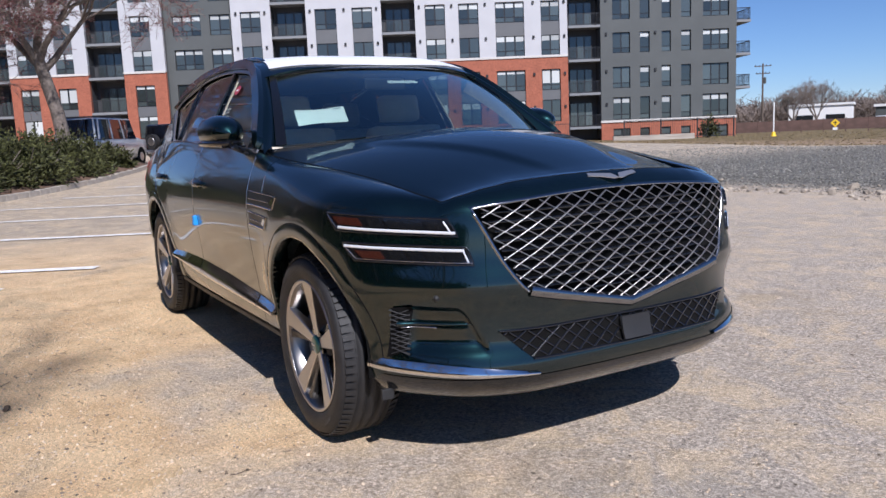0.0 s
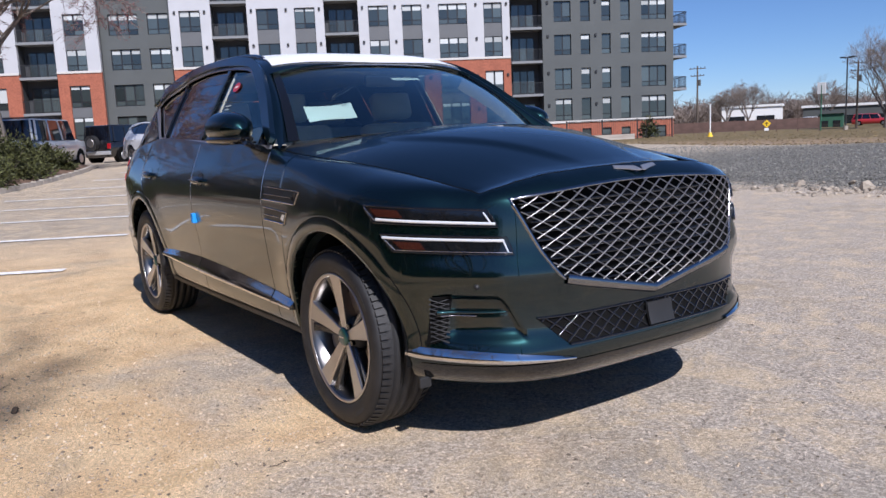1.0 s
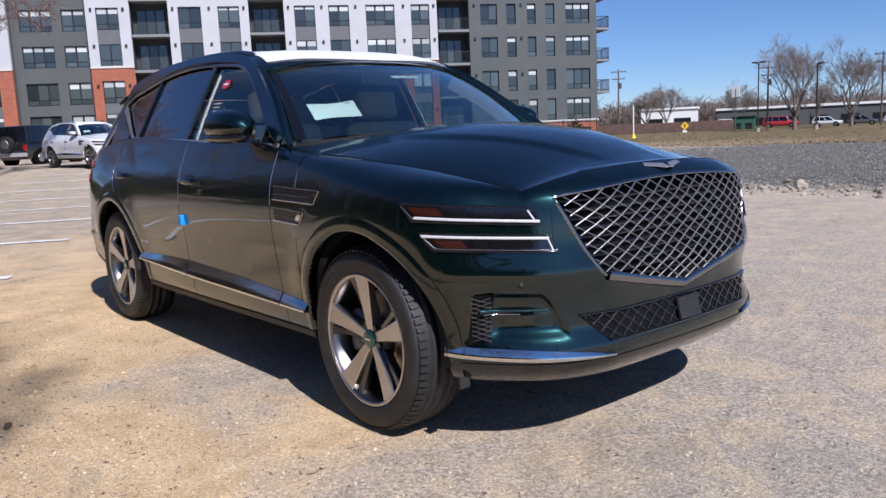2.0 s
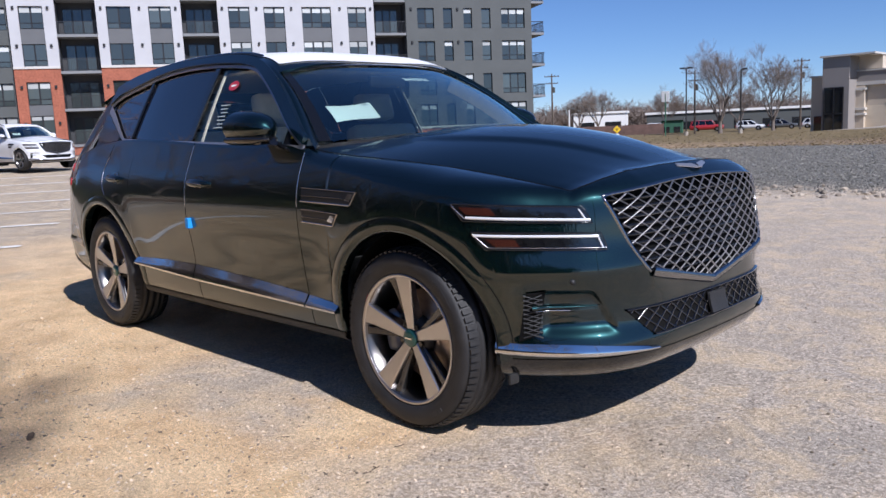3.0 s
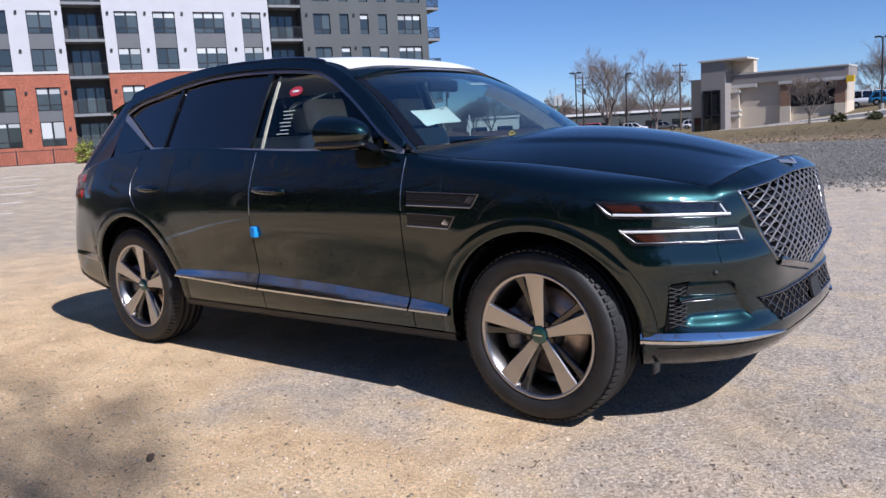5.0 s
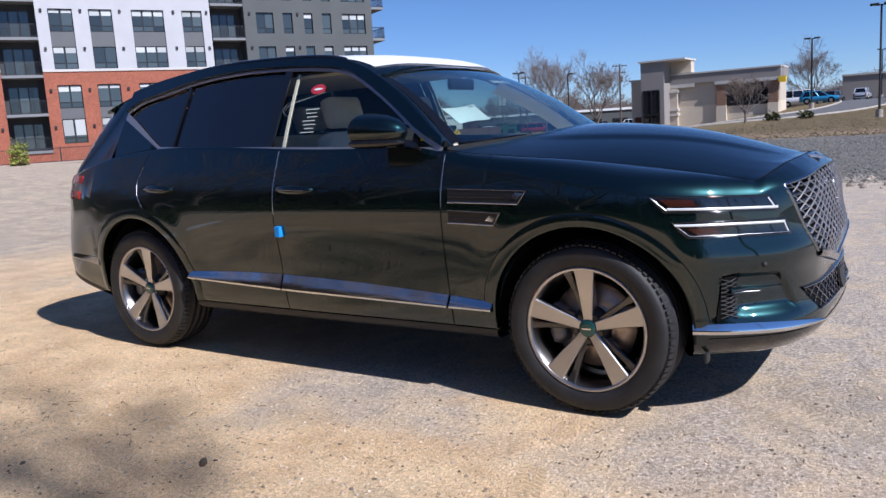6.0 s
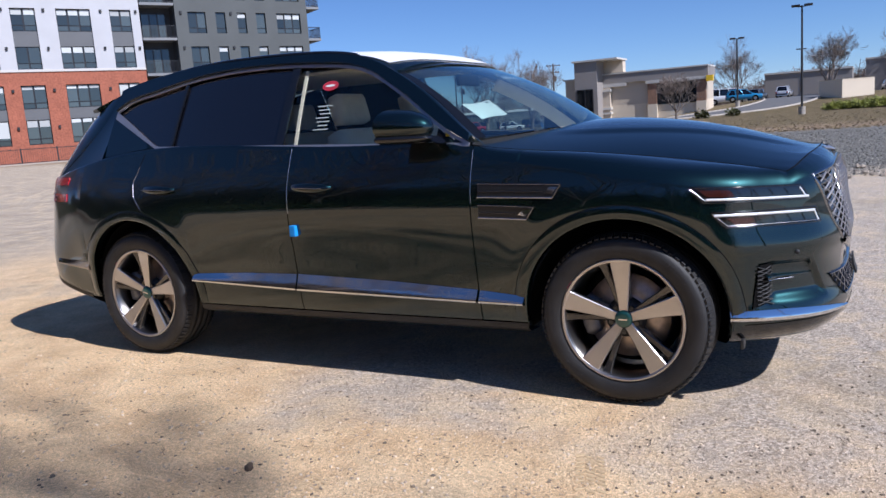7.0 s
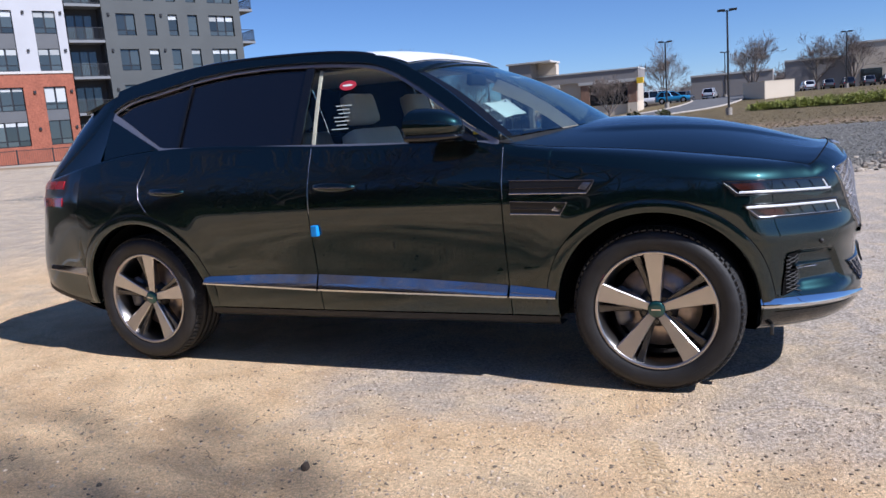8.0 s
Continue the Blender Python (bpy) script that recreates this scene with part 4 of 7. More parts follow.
    S = np.zeros((8, 31, 3))
    for i, t in enumerate(np.linspace(0, 1, 8)):
        S[i] = np.stack([-1.76 - 0.28 * t + 0.10 * np.abs(bt) ** 2.5, bt * 0.63, 1.612 + 0.025 * (1 - bt ** 4) - 0.035 * t - 0.02 * t * t + 0 * bt], -1)
    grid("spoiler", S, PAINT_NOW[0], car, flip=True, thick=0.025)


def lathe(name, prof, material, parent, seg=72, label="", closed=False):
    """Turns (radius, y) pairs about the y axis."""
    a = np.linspace(0, 2 * np.pi, seg, endpoint=False)
    P = np.array([[(r * math.cos(t), y, r * math.sin(t)) for r, y in prof] for t in a])
    return grid(name, P, material, parent, closed_u=True, closed_v=closed, flip=False, label=label)


def radial_prism(sections, ang):
    """A spoke: sections of (radius, half-width, y of face, y of back), swung to an angle."""
    V, c, s = [], math.cos(ang), math.sin(ang)
    for r, w, yf, yb in sections:
        for t, y in ((-w, yb), (-w, yf + 0.004), (-w + 0.004, yf), (w - 0.004, yf), (w, yf + 0.004), (w, yb)):
            V.append((r * c - t * s, y, r * s + t * c))
    n = len(sections)
    F = grid_faces(n, 6, flip=True) + [tuple(range(6)), tuple(range((n - 1) * 6, n * 6))[::-1]]
    return V, F


def make_wheel(name_parent):
    w = new("wheel")
    w.parent = name_parent
    prof = [(0.268, -0.112), (0.275, -0.120), (0.300, -0.130), (0.325, -0.132), (0.344, -0.127), (0.354, -0.118), (0.361, -0.102), (0.364, -0.090), (0.3765, -0.078)]
    tread = []
    for y0 in (-0.068, -0.024, 0.022, 0.066):
        tread += [(0.3765, y0 - 0.006), (0.364, y0 - 0.005), (0.364, y0 + 0.006), (0.3765, y0 + 0.007)]
    back = [(0.3765, 0.078), (0.364, 0.090), (0.361, 0.102), (0.354, 0.118), (0.344, 0.128), (0.300, 0.130), (0.268, 0.112), (0.262, 0.0)]
    tyre = lathe("tyre", prof + tread + back, RUBBER, w, 96, closed=True)
    # shoulder blocks and sidewall ribs
    V, F = [], []
    for k in range(76):
        a0 = 2 * math.pi * k / 76
        for (r0, y0, r1, y1, da) in ((0.3635, -0.1150, 0.3775, -0.0740, 0.052), (0.3635, 0.1150, 0.3775, 0.0740, 0.052)):
            k0 = len(V)
            for aa in (a0, a0 + da):
                for r, y in ((r0 - 0.004, y0), (r0 + 0.003, y0 * 1.005), (r1, y1), (r1 - 0.012, y1)):
                    V.append((r * math.cos(aa), y, r * math.sin(aa)))
            F += [(k0, k0 + 1, k0 + 5, k0 + 4), (k0 + 1, k0 + 2, k0 + 6, k0 + 5), (k0 + 2, k0 + 3, k0 + 7, k0 + 6), (k0, k0 + 3, k0 + 2, k0 + 1), (k0 + 4, k0 + 5, k0 + 6, k0 + 7)]
    ob = tagged(new("tread", mesh_of("tread", V, F, RUBBER, smooth=False)), kind="stuff")
    ob.parent = w
    # embossed band on the sidewall: plain raised bars
    bm = bmesh.new()
    for a0, n, st in ((0.55, 8, 0.055), (3.7, 8, 0.055), (5.2, 5, 0.05), (2.2, 5, 0.05)):
        for k in range(n):
            a = a0 + k * st
            m = Matrix.Rotation(-a, 4, "Y") @ Matrix.Translation((0.322, -0.1325, 0))
            g = bmesh.ops.create_cube(bm, size=1.0)
            bmesh.ops.scale(bm, verts=g["verts"], vec=(0.016, 0.0018, 0.011))
            bmesh.ops.transform(bm, matrix=m, verts=g["verts"])
    tagged(part("sidewall_ribbing", bm, BLACKMATT, w), kind="stuff")
    rim = lathe("rim", [(0.266, -0.108), (0.272, -0.118), (0.266, -0.122), (0.258, -0.116), (0.250, -0.100), (0.240, -0.075), (0.232, 0.0), (0.238, 0.11), (0.266, 0.112)], RIMWELL, w, 72, label="grey alloy rim with a machined lip")
    lathe("rim_lip", [(0.2725, -0.1185), (0.2665, -0.1228), (0.2575, -0.1170), (0.2560, -0.1150), (0.2700, -0.1160)], ALLOY, w, 72, closed=True)
    for k in range(5):
        a = math.radians(90 + 72 * k)
        V, F = radial_prism([(0.030, 0.020, -0.086, -0.03), (0.06, 0.022, -0.090, -0.03), (0.12, 0.028, -0.097, -0.05), (0.19, 0.036, -0.107, -0.075), (0.235, 0.042, -0.113, -0.085), (0.262, 0.047, -0.117, -0.095)], a)
        ob = new("spoke", mesh_of("spoke", V, F, ALLOY, smooth=False))
        ob.parent = w
        V, F = radial_prism([(0.055, 0.012, -0.072, -0.03), (0.12, 0.0125, -0.082, -0.045), (0.20, 0.0135, -0.094, -0.06), (0.245, 0.018, -0.104, -0.07), (0.258, 0.024, -0.108, -0.075)], a + math.radians(18))
        ob = new("inner_spoke", mesh_of("inner_spoke", V, F, INNERSPOKE, smooth=False))
        ob.parent = w
        bm = bmesh.new()
        an = a + math.radians(36)
        tube(bm, (0.058 * math.cos(an), -0.050, 0.058 * math.sin(an)), (0.058 * math.cos(an), -0.086, 0.058 * math.sin(an)), 0.0135, 0.012, 6)
        part("lug_nut", bm, BLACKGLOSS, w)
    lathe("hub", [(0.0, -0.078), (0.035, -0.082), (0.055, -0.080), (0.085, -0.060), (0.09, -0.03)], ALLOYDARK, w, 40)
    lathe("centre_cap", [(0.0, -0.0990), (0.020, -0.0990), (0.034, -0.0965), (0.039, -0.0900), (0.039, -0.076)], CAPGREEN, w, 32, label="green centre cap with a winged bar")
    bm = boxes((-0.020, 0.020, -0.1015, -0.0992, -0.003, 0.003))
    part("cap_bar", bm, CHROME, w)
    lathe("brake_disc", [(0.085, -0.030), (0.088, -0.012), (0.100, -0.010), (0.188, -0.010), (0.190, 0.016), (0.07, 0.016)], IRON, w, 64, closed=True)
    sec = ((0.122, -0.020), (0.128, -0.050), (0.190, -0.054), (0.198, -0.046), (0.198, 0.012), (0.122, 0.012))
    ends = [0.6] + [1.0] * 9 + [0.6]
    P = np.array([[((0.16 + (r - 0.16) * e) * math.cos(t), y * e, (0.16 + (r - 0.16) * e) * math.sin(t)) for r, y in sec] for t, e in zip(np.radians(np.linspace(148, 212, 11)), ends)])
    grid("brake_caliper", P, CALIPER, w, closed_v=True)
    a = np.radians(np.linspace(143, 151, 6))
    grid("paint_mark", np.array([[(r * math.cos(t), -0.1195 - 0.06 * (r - 0.268), r * math.sin(t)) for r in (0.2735, 0.279)] for t in a]), RED, w, flip=True, label="small red balance mark")
    lathe("brake_shield", [(0.02, 0.03), (0.21, 0.03), (0.225, 0.05)], VOID, w, 40)
    return w


def make_wheels(car):
    first = make_wheel(car)
    first.location = (AXLE, -0.842, WHEEL_Z)
    for x, y, turn in ((-AXLE, -0.842, 0), (AXLE, 0.842, 180), (-AXLE, 0.842, 180)):
        copy_thing(first, pose(x, y, WHEEL_Z, 0, 8 if x < 0 else 0, turn))
    # arches: lips and dark liners
    for c, r in ((AXLE, ARCH_F), (-AXLE, ARCH_R)):
        for sgn in (-1, 1):
            a = np.radians(np.linspace(-5, 185, 60))
            x, z = c + r * np.cos(a), WHEEL_Z + r * np.sin(a)
            x2, z2 = c + (r + 0.055) * np.cos(a), WHEEL_Z + (r + 0.055) * np.sin(a)
            t = np.linspace(0, 1, 7)
            X = x[:, None] + (x2 - x)[:, None] * t
            Z = z[:, None] + (z2 - z)[:, None] * t
            offs = 0.007 * (1 - t ** 2.5) + 0.001
            P = skin(arc_at(X), np.maximum(Z, 0.26), offs[None] * np.ones_like(Z))
            inn = P[:, :1] + np.array((0, 0.05, 0))
            P = np.concatenate([inn, P], 1)
            P[..., 1] *= -sgn
            grid("arch_lip", P, PAINT_NOW[0], car, flip=(sgn < 0))
            L = np.zeros((len(a), 4, 3))
            for k, (yy, rr) in enumerate(((-0.90, r - 0.002), (-0.70, r + 0.01), (-0.56, r), (-0.53, 0.10))):
                L[:, k] = np.stack([c + rr * np.cos(a), 0 * a + yy, WHEEL_Z + rr * np.sin(a)], -1)
            L[..., 1] *= -sgn
            grid("wheel_liner", L, VOID, car, flip=(sgn > 0))


def bar_on(fn, pts, w, h, n=14):
    """A slim bar whose line runs through the (u, v) points on a surface fn(u, v, off)."""
    P = np.array(pts, float)
    d = np.concatenate([[0], np.cumsum(np.linalg.norm(np.diff(P, axis=0), axis=1))])
    q = np.linspace(0, d[-1], n)
    U, Vv = np.interp(q, d, P[:, 0]), np.interp(q, d, P[:, 1])
    T = np.gradient(np.stack([U, Vv], 1), axis=0)
    T /= np.linalg.norm(T, axis=1, keepdims=True)
    N = np.stack([-T[:, 1], T[:, 0]], 1) * w / 2
    rows = []
    for su, off in ((-1, 0.0), (-0.7, h), (0.7, h), (1, 0.0)):
        rows.append(fn(U + su * N[:, 0], Vv + su * N[:, 1], off))
    return np.stack(rows, 1)


def side_fn(x, z, off=0.0):
    return skin(arc_at(x), z, off)


def quad_patch(fn, a, b, c, d, nu=16, nv=6, off=0.0):
    """Bilinear patch between four (u, v) corners on a surface."""
    u, v = np.meshgrid(np.linspace(0, 1, nu), np.linspace(0, 1, nv), indexing="ij")
    a, b, c, d = (np.array(q) for q in (a, b, c, d))
    q = (a[None, None] * ((1 - u) * (1 - v))[..., None] + b[None, None] * (u * (1 - v))[..., None]
         + c[None, None] * (u * v)[..., None] + d[None, None] * ((1 - u) * v)[..., None])
    return fn(q[..., 0], q[..., 1], off)


def s_fn(s, z, off=0.0):
    return skin(s, z, off)


GR_TOP, GR_W, GR_MID, GR_BOT = 0.950, 0.612, 0.458, 0.578


def inside_shield(y, z):
    y = abs(y)
    top = GR_TOP + 0.038 * (1 - (y / GR_W) ** 2)
    if z > top or z < GR_BOT:
        return False
    if z > 0.665:
        lim = GR_MID + (GR_W - GR_MID) * ((z - 0.665) / (GR_TOP - 0.665)) ** 0.75
    else:
        lim = GR_MID * (z - GR_BOT) / (0.665 - GR_BOT)
    return y < lim


def shield_edge(n=40):
    pts = [(y, GR_TOP + 0.038 * (1 - (y / GR_W) ** 2)) for y in np.linspace(-GR_W, GR_W, n)]
    pts += [(GR_MID + (GR_W - GR_MID) * t ** 0.75, 0.665 + (GR_TOP - 0.665) * t) for t in np.linspace(1, 0, 16)[1:]]
    pts += [(GR_MID * t, GR_BOT + (0.665 - GR_BOT) * t) for t in np.linspace(1, 0, 14)[1:]]
    pts += [(-GR_MID * t, GR_BOT + (0.665 - GR_BOT) * t) for t in np.linspace(0, 1, 14)[1:]]
    pts += [(-GR_MID - (GR_W - GR_MID) * t ** 0.75, 0.665 + (GR_TOP - 0.665) * t) for t in np.linspace(0, 1, 16)[1:-1]]
    return np.array(pts)


def lattice(parent, inside, z0, z1, half, pitch, slope, w, h, material, base=0.0):
    """Two crossing sets of slanting bars, clipped to an opening of the nose."""
    n = int(2 * (half + (z1 - z0) / slope) / pitch) + 2
    for sgn in (-1, 1):
        for k in range(-n, n):
            ts = np.linspace(z0, z1, 70)
            ys = k * pitch + sgn * (ts - z0) / slope
            keep = [i for i in range(len(ts)) if inside(ys[i], ts[i])]
            if len(keep) < 4:
                continue
            run = keep
            pts = [(ys[i], ts[i]) for i in (run[0], run[len(run) // 4], run[len(run) // 2], run[3 * len(run) // 4], run[-1])]
            P = bar_on(lambda u, v, o: nose(u, v, base + o), pts, w, h, 6)
            grid("grille_bar", P, material, parent, flip=(sgn > 0))


def ring_bar(fn, E, w, h):
    """A closed raised frame along an edge loop."""
    T = np.roll(E, -1, 0) - np.roll(E, 1, 0)
    T /= np.linalg.norm(T, axis=1, keepdims=True)
    N = np.stack([-T[:, 1], T[:, 0]], 1)
    rows = []
    for su, off in ((-w, -0.004), (-w * 0.8, h), (0.0, h * 1.15), (w * 0.25, -0.004)):
        rows.append(fn(E[:, 0] + su * N[:, 0], E[:, 1] + su * N[:, 1], off))
    return np.stack(rows, 1)


def make_front(car):
    g = new("grille")
    g.parent = car
    E = shield_edge()
    c = E.mean(0)
    t = np.linspace(0, 1, 18)
    Q = c[None, None] + (E - c)[:, None] * t[None, :, None]
    B = np.concatenate([nose(Q[..., 0] * 0.97, Q[..., 1], -0.075), nose(E[:, 0], E[:, 1], -0.002)[:, None]], 1)
    grid("grille_back", B, VOID, g, closed_u=True, flip=True)
    grid("grille_frame", ring_bar(nose, E, -0.010, 0.005), DARKCHROME, g, closed_u=True, flip=True, label="dark chrome shield frame")
    for z in np.arange(0.625, 0.965, 0.034):
        ys = [y for y in np.linspace(-0.6, 0.6, 61) if inside_shield(y, z + 0.006)]
        if len(ys) > 4:
            grid("shutter_fin", bar_on(lambda u, v, o: nose(u, v, -0.062 + o), [(ys[0] * 0.93, z), (0.0, z), (ys[-1] * 0.93, z)], 0.014, 0.008, 12), BLACKGLOSS, g, flip=True)
    lattice(g, inside_shield, GR_BOT, 1.0, 0.64, 0.080, 0.56, 0.0036, 0.0045, GRILLEBAR, base=0.002)
    for sgn in (-1, 1):
        grid("grille_base", bar_on(nose, [(sgn * 0.456, 0.662), (sgn * 0.30, 0.625), (sgn * 0.15, 0.594), (0.0, 0.564)], 0.040, 0.014, 24), DARKCHROME, g, flip=(sgn < 0), label="broad dark chrome lower edge")
    # lower intake
    low = new("lower_intake")
    low.parent = car

    def inside_low(y, z):
        return 0.428 < z < 0.522 and abs(y) < 0.455 + (z - 0.428) * 1.05
    zs = np.linspace(0.428, 0.522, 6)
    # near-black sheet on the skin in place of the intake's shaded depth
    grid("intake_back", np.stack([nose(np.linspace(-1, 1, 44) * (0.455 + (z - 0.428) * 1.05), np.full(44, z), 0.002) for z in zs], 1), VOID, low, flip=True)
    lattice(low, inside_low, 0.428, 0.522, 0.60, 0.066, 0.72, 0.007, 0.006, BLACKGLOSS, base=0.002)
    grid("radar_cover", nose(*np.meshgrid(np.linspace(-0.068, 0.068, 6), np.linspace(0.432, 0.516, 4), indexing="ij"), 0.016), BLACKMATT, low, flip=True, thick=0.010, label="flat dark radar cover")
    for z, w in ((0.526, 0.008), (0.424, 0.008)):
        hw = 0.455 + (z - 0.428) * 1.05
        grid("intake_edge", bar_on(nose, [(-hw, z), (-hw / 2, z), (0, z), (hw / 2, z), (hw, z)], w, 0.010, 40), BLACKGLOSS, low, flip=True)
    # badge: plain winged bar
    bm = bmesh.new()
    for sgn in (-1, 1):
        vs = [bm.verts.new(p) for p in [(x, sgn * y, 1.058 - 0.62 * (x - 2.200) - 0.1 * y) for x, y in ((2.262, 0.0), (2.236, 0.018), (2.212, 0.112), (2.226, 0.118), (2.244, 0.062), (2.262, 0.020))]]
        f = bm.faces.new(vs)
    r = bmesh.ops.extrude_face_region(bm, geom=list(bm.faces))
    bmesh.ops.translate(bm, verts=[v for v in r["geom"] if isinstance(v, bmesh.types.BMVert)], vec=(0.001, 0, 0.003))
    bmesh.ops.recalc_face_normals(bm, faces=bm.faces)
    part("hood_badge", bm, BADGE, car, "plain chrome winged badge")
    # headlamps: two slim tiers on each side
    for sgn in (-1, 1):
        def fn(s, z, off=0.0, sgn=sgn):
            p = skin(s, z, off)
            p[..., 1] *= -sgn
            return p
        for (xa, za), (xb, zb), (xc, zc), (xd, zd), flipbar in (
                ((1.822, 0.882), (2.206, 0.862), (2.180, 0.918), (1.770, 0.941), 0),
                ((1.902, 0.778), (2.237, 0.765), (2.224, 0.822), (1.850, 0.837), 1)):
            A, Bq, C, Dq = (arc_at(xa), za), (arc_at(xb), zb), (arc_at(xc), zc), (arc_at(xd), zd)
            hl = new("headlamp")
            hl.parent = car
            grid("housing", quad_patch(fn, A, Bq, C, Dq, 24, 6, 0.003), BLACKGLOSS, hl, flip=(sgn < 0), thick=0.006)
            e = (A, Bq) if not flipbar else (Dq, C)
            dz = 0.010 if not flipbar else -0.010
            pts = [(e[0][0] + 0.01, e[0][1] + dz), (e[1][0] - 0.008, e[1][1] + dz)]
            grid("light_bar", bar_on(fn, pts, 0.0135, 0.011, 20), LIGHTBAR, hl, flip=(sgn < 0), label="white light bar")
            loop = np.array([np.array(A) * (1 - t) + np.array(Bq) * t for t in np.linspace(0, 1, 12)[:-1]] + [np.array(Bq) * (1 - t) + np.array(C) * t for t in np.linspace(0, 1, 6)[:-1]]
                            + [np.array(C) * (1 - t) + np.array(Dq) * t for t in np.linspace(0, 1, 12)[:-1]] + [np.array(Dq) * (1 - t) + np.array(A) * t for t in np.linspace(0, 1, 6)[:-1]])
            u1 = 0.965
            ends = [tuple((np.array(A) * (1 - u1) + np.array(Bq) * u1) * (1 - v) + (np.array(Dq) * (1 - u1) + np.array(C) * u1) * v) for v in (0.12, 0.88)]
            grid("light_bar", bar_on(fn, ends, 0.008, 0.011, 5), LIGHTBAR, hl, flip=(sgn < 0))
            if flipbar:
                grid("lamp_trim", bar_on(fn, [(A[0] + 0.006, A[1] + 0.005), (Bq[0] - 0.004, Bq[1] + 0.005)], 0.003, 0.010, 12), SATIN, hl, flip=(sgn < 0))
            o = [(Dq[0] + 0.004, Dq[1] - 0.004), (A[0] + 0.006, A[1] + 0.006)]
            grid("lamp_trim", bar_on(fn, o, 0.004, 0.010, 5), SATIN, hl, flip=(sgn < 0))
            grid("lamp_rim", ring_bar(fn, loop, 0.005, 0.009), BLACKGLOSS, hl, closed_u=True, flip=(sgn < 0))
            for k in range(4):
                u0 = 0.36 + 0.15 * k
                def at(u, v):
                    return tuple((np.array(A) * (1 - u) + np.array(Bq) * u) * (1 - v) + (np.array(Dq) * (1 - u) + np.array(C) * u) * v)
                v0, v1 = (0.36, 0.85) if not flipbar else (0.15, 0.66)
                grid("lens_cell", quad_patch(fn, at(u0, v0), at(u0 + 0.12, v0), at(u0 + 0.12, v1), at(u0, v1), 5, 4, 0.008), LAMPGLASS, hl, flip=(sgn < 0), thick=0.004)
            if flipbar:
                grid("side_marker", quad_patch(fn, at(0.10, 0.15), at(0.30, 0.15), at(0.30, 0.62), at(0.07, 0.62), 8, 4, 0.008), AMBER, hl, flip=(sgn < 0), thick=0.004, label="dark amber lamp corner")
            else:
                grid("side_marker", quad_patch(fn, at(0.07, 0.38), at(0.30, 0.38), at(0.30, 0.85), at(0.05, 0.85), 8, 4, 0.008), AMBER, hl, flip=(sgn < 0), thick=0.004, label="amber side marker")
        # air curtain beside the bumper
        ac = new("air_curtain")
        ac.parent = car
        a0, a1 = arc_at(2.006), arc_at(2.072)
        # no hole here: a near-black patch gives the shade of one
        grid("opening", quad_patch(fn, (a0 - 0.01, 0.43), (a1 - 0.02, 0.455), (a1 + 0.01, 0.617), (a0 + 0.02, 0.612), 8, 12, 0.007), VOID, ac, flip=(sgn < 0))
        for k in range(9):
            z = 0.445 + 0.017 * k
            grid("mesh_bar", bar_on(fn, [(a0 + 0.010, z), (a1 - 0.004, z + 0.022)], 0.004, 0.011, 6), BLACKMATT, ac, flip=(sgn < 0))
            grid("mesh_bar", bar_on(fn, [(a0 + 0.010, z + 0.022), (a1 - 0.004, z)], 0.004, 0.011, 6), BLACKMATT, ac, flip=(sgn < 0))
        # sculpted wing beside the opening
        sA, sB = arc_at(2.05), arc_at(2.258)
        u = np.linspace(0, 1, 22)
        ss = sA - 0.012 + (sB - 0.05 - sA) * u
        zz = 0.556 - 0.006 * u
        th = 0.012 * (1 - 0.75 * u)
        of = 0.030 * (1 - u ** 1.5)
        P = np.stack([fn(ss, zz + th, 0.001), fn(ss, zz + th * 0.5, of), fn(ss, zz - th * 0.5, of), fn(ss, zz - th, 0.001)], 1)
        grid("bumper_wing", P, PAINT_NOW[0], car, flip=(sgn > 0))
        pts = [(sA + 0.0, 0.544), ((sA + sB) / 2 - 0.03, 0.542)]
        grid("wing_strip", bar_on(fn, pts, 0.004, 0.022, 16), SATIN, car, flip=(sgn < 0), label="fine chrome strip")
        # chrome lip
        s0, s1 = float(arc_at(1.918)), float(arc_at(2.312))
        u = np.linspace(0, 1, 30)
        ss = s0 + (s1 - s0) * u
        zb = 0.390 - 0.016 * u
        zt = zb + 0.032 * (1 - u ** 3) + 0.006 * np.sin(np.pi * u)
        zt = np.maximum(zt, zb + 0.002)
        P = np.stack([fn(ss, zt, 0.003), fn(ss, zt * 0.4 + zb * 0.6, 0.010), fn(ss, zb, 0.014), fn(ss, zb - 0.006, 0.013), fn(ss, zb - 0.012, 0.0)], 1)
        grid("chrome_lip", P, CHROME, car, flip=(sgn > 0), label="polished chrome bumper lip")
        # parking sensor and wing mirror
        sp = fn(np.array([arc_at(2.15)]), np.array([0.650]), 0.0)[0]
        bm = bmesh.new()
        bmesh.ops.create_uvsphere(bm, u_segments=14, v_segments=8, radius=0.011)
        bmesh.ops.translate(bm, verts=bm.verts, vec=sp)
        part("parking_sensor", bm, BLACKMATT, car, smooth=True)
        make_mirror(car, sgn)
    # dark lip under the bumper
    ss = np.linspace(arc_at(1.93), ARC[-1] - 0.02, 50)
    P = np.stack([skin(ss, np.full(50, 0.362), 0.003), skin(ss, np.full(50, 0.345), 0.007), skin(ss, np.full(50, 0.30), 0.005), skin(ss, np.full(50, 0.265), -0.02), skin(ss, np.full(50, 0.245), -0.10), skin(ss, np.full(50, 0.26), -0.30)], 1)
    grid("lower_lip", P, BLACKGLOSS, car, flip=False)
    grid("lower_lip", P * np.array((1, -1, 1)), BLACKGLOSS, car, flip=True)


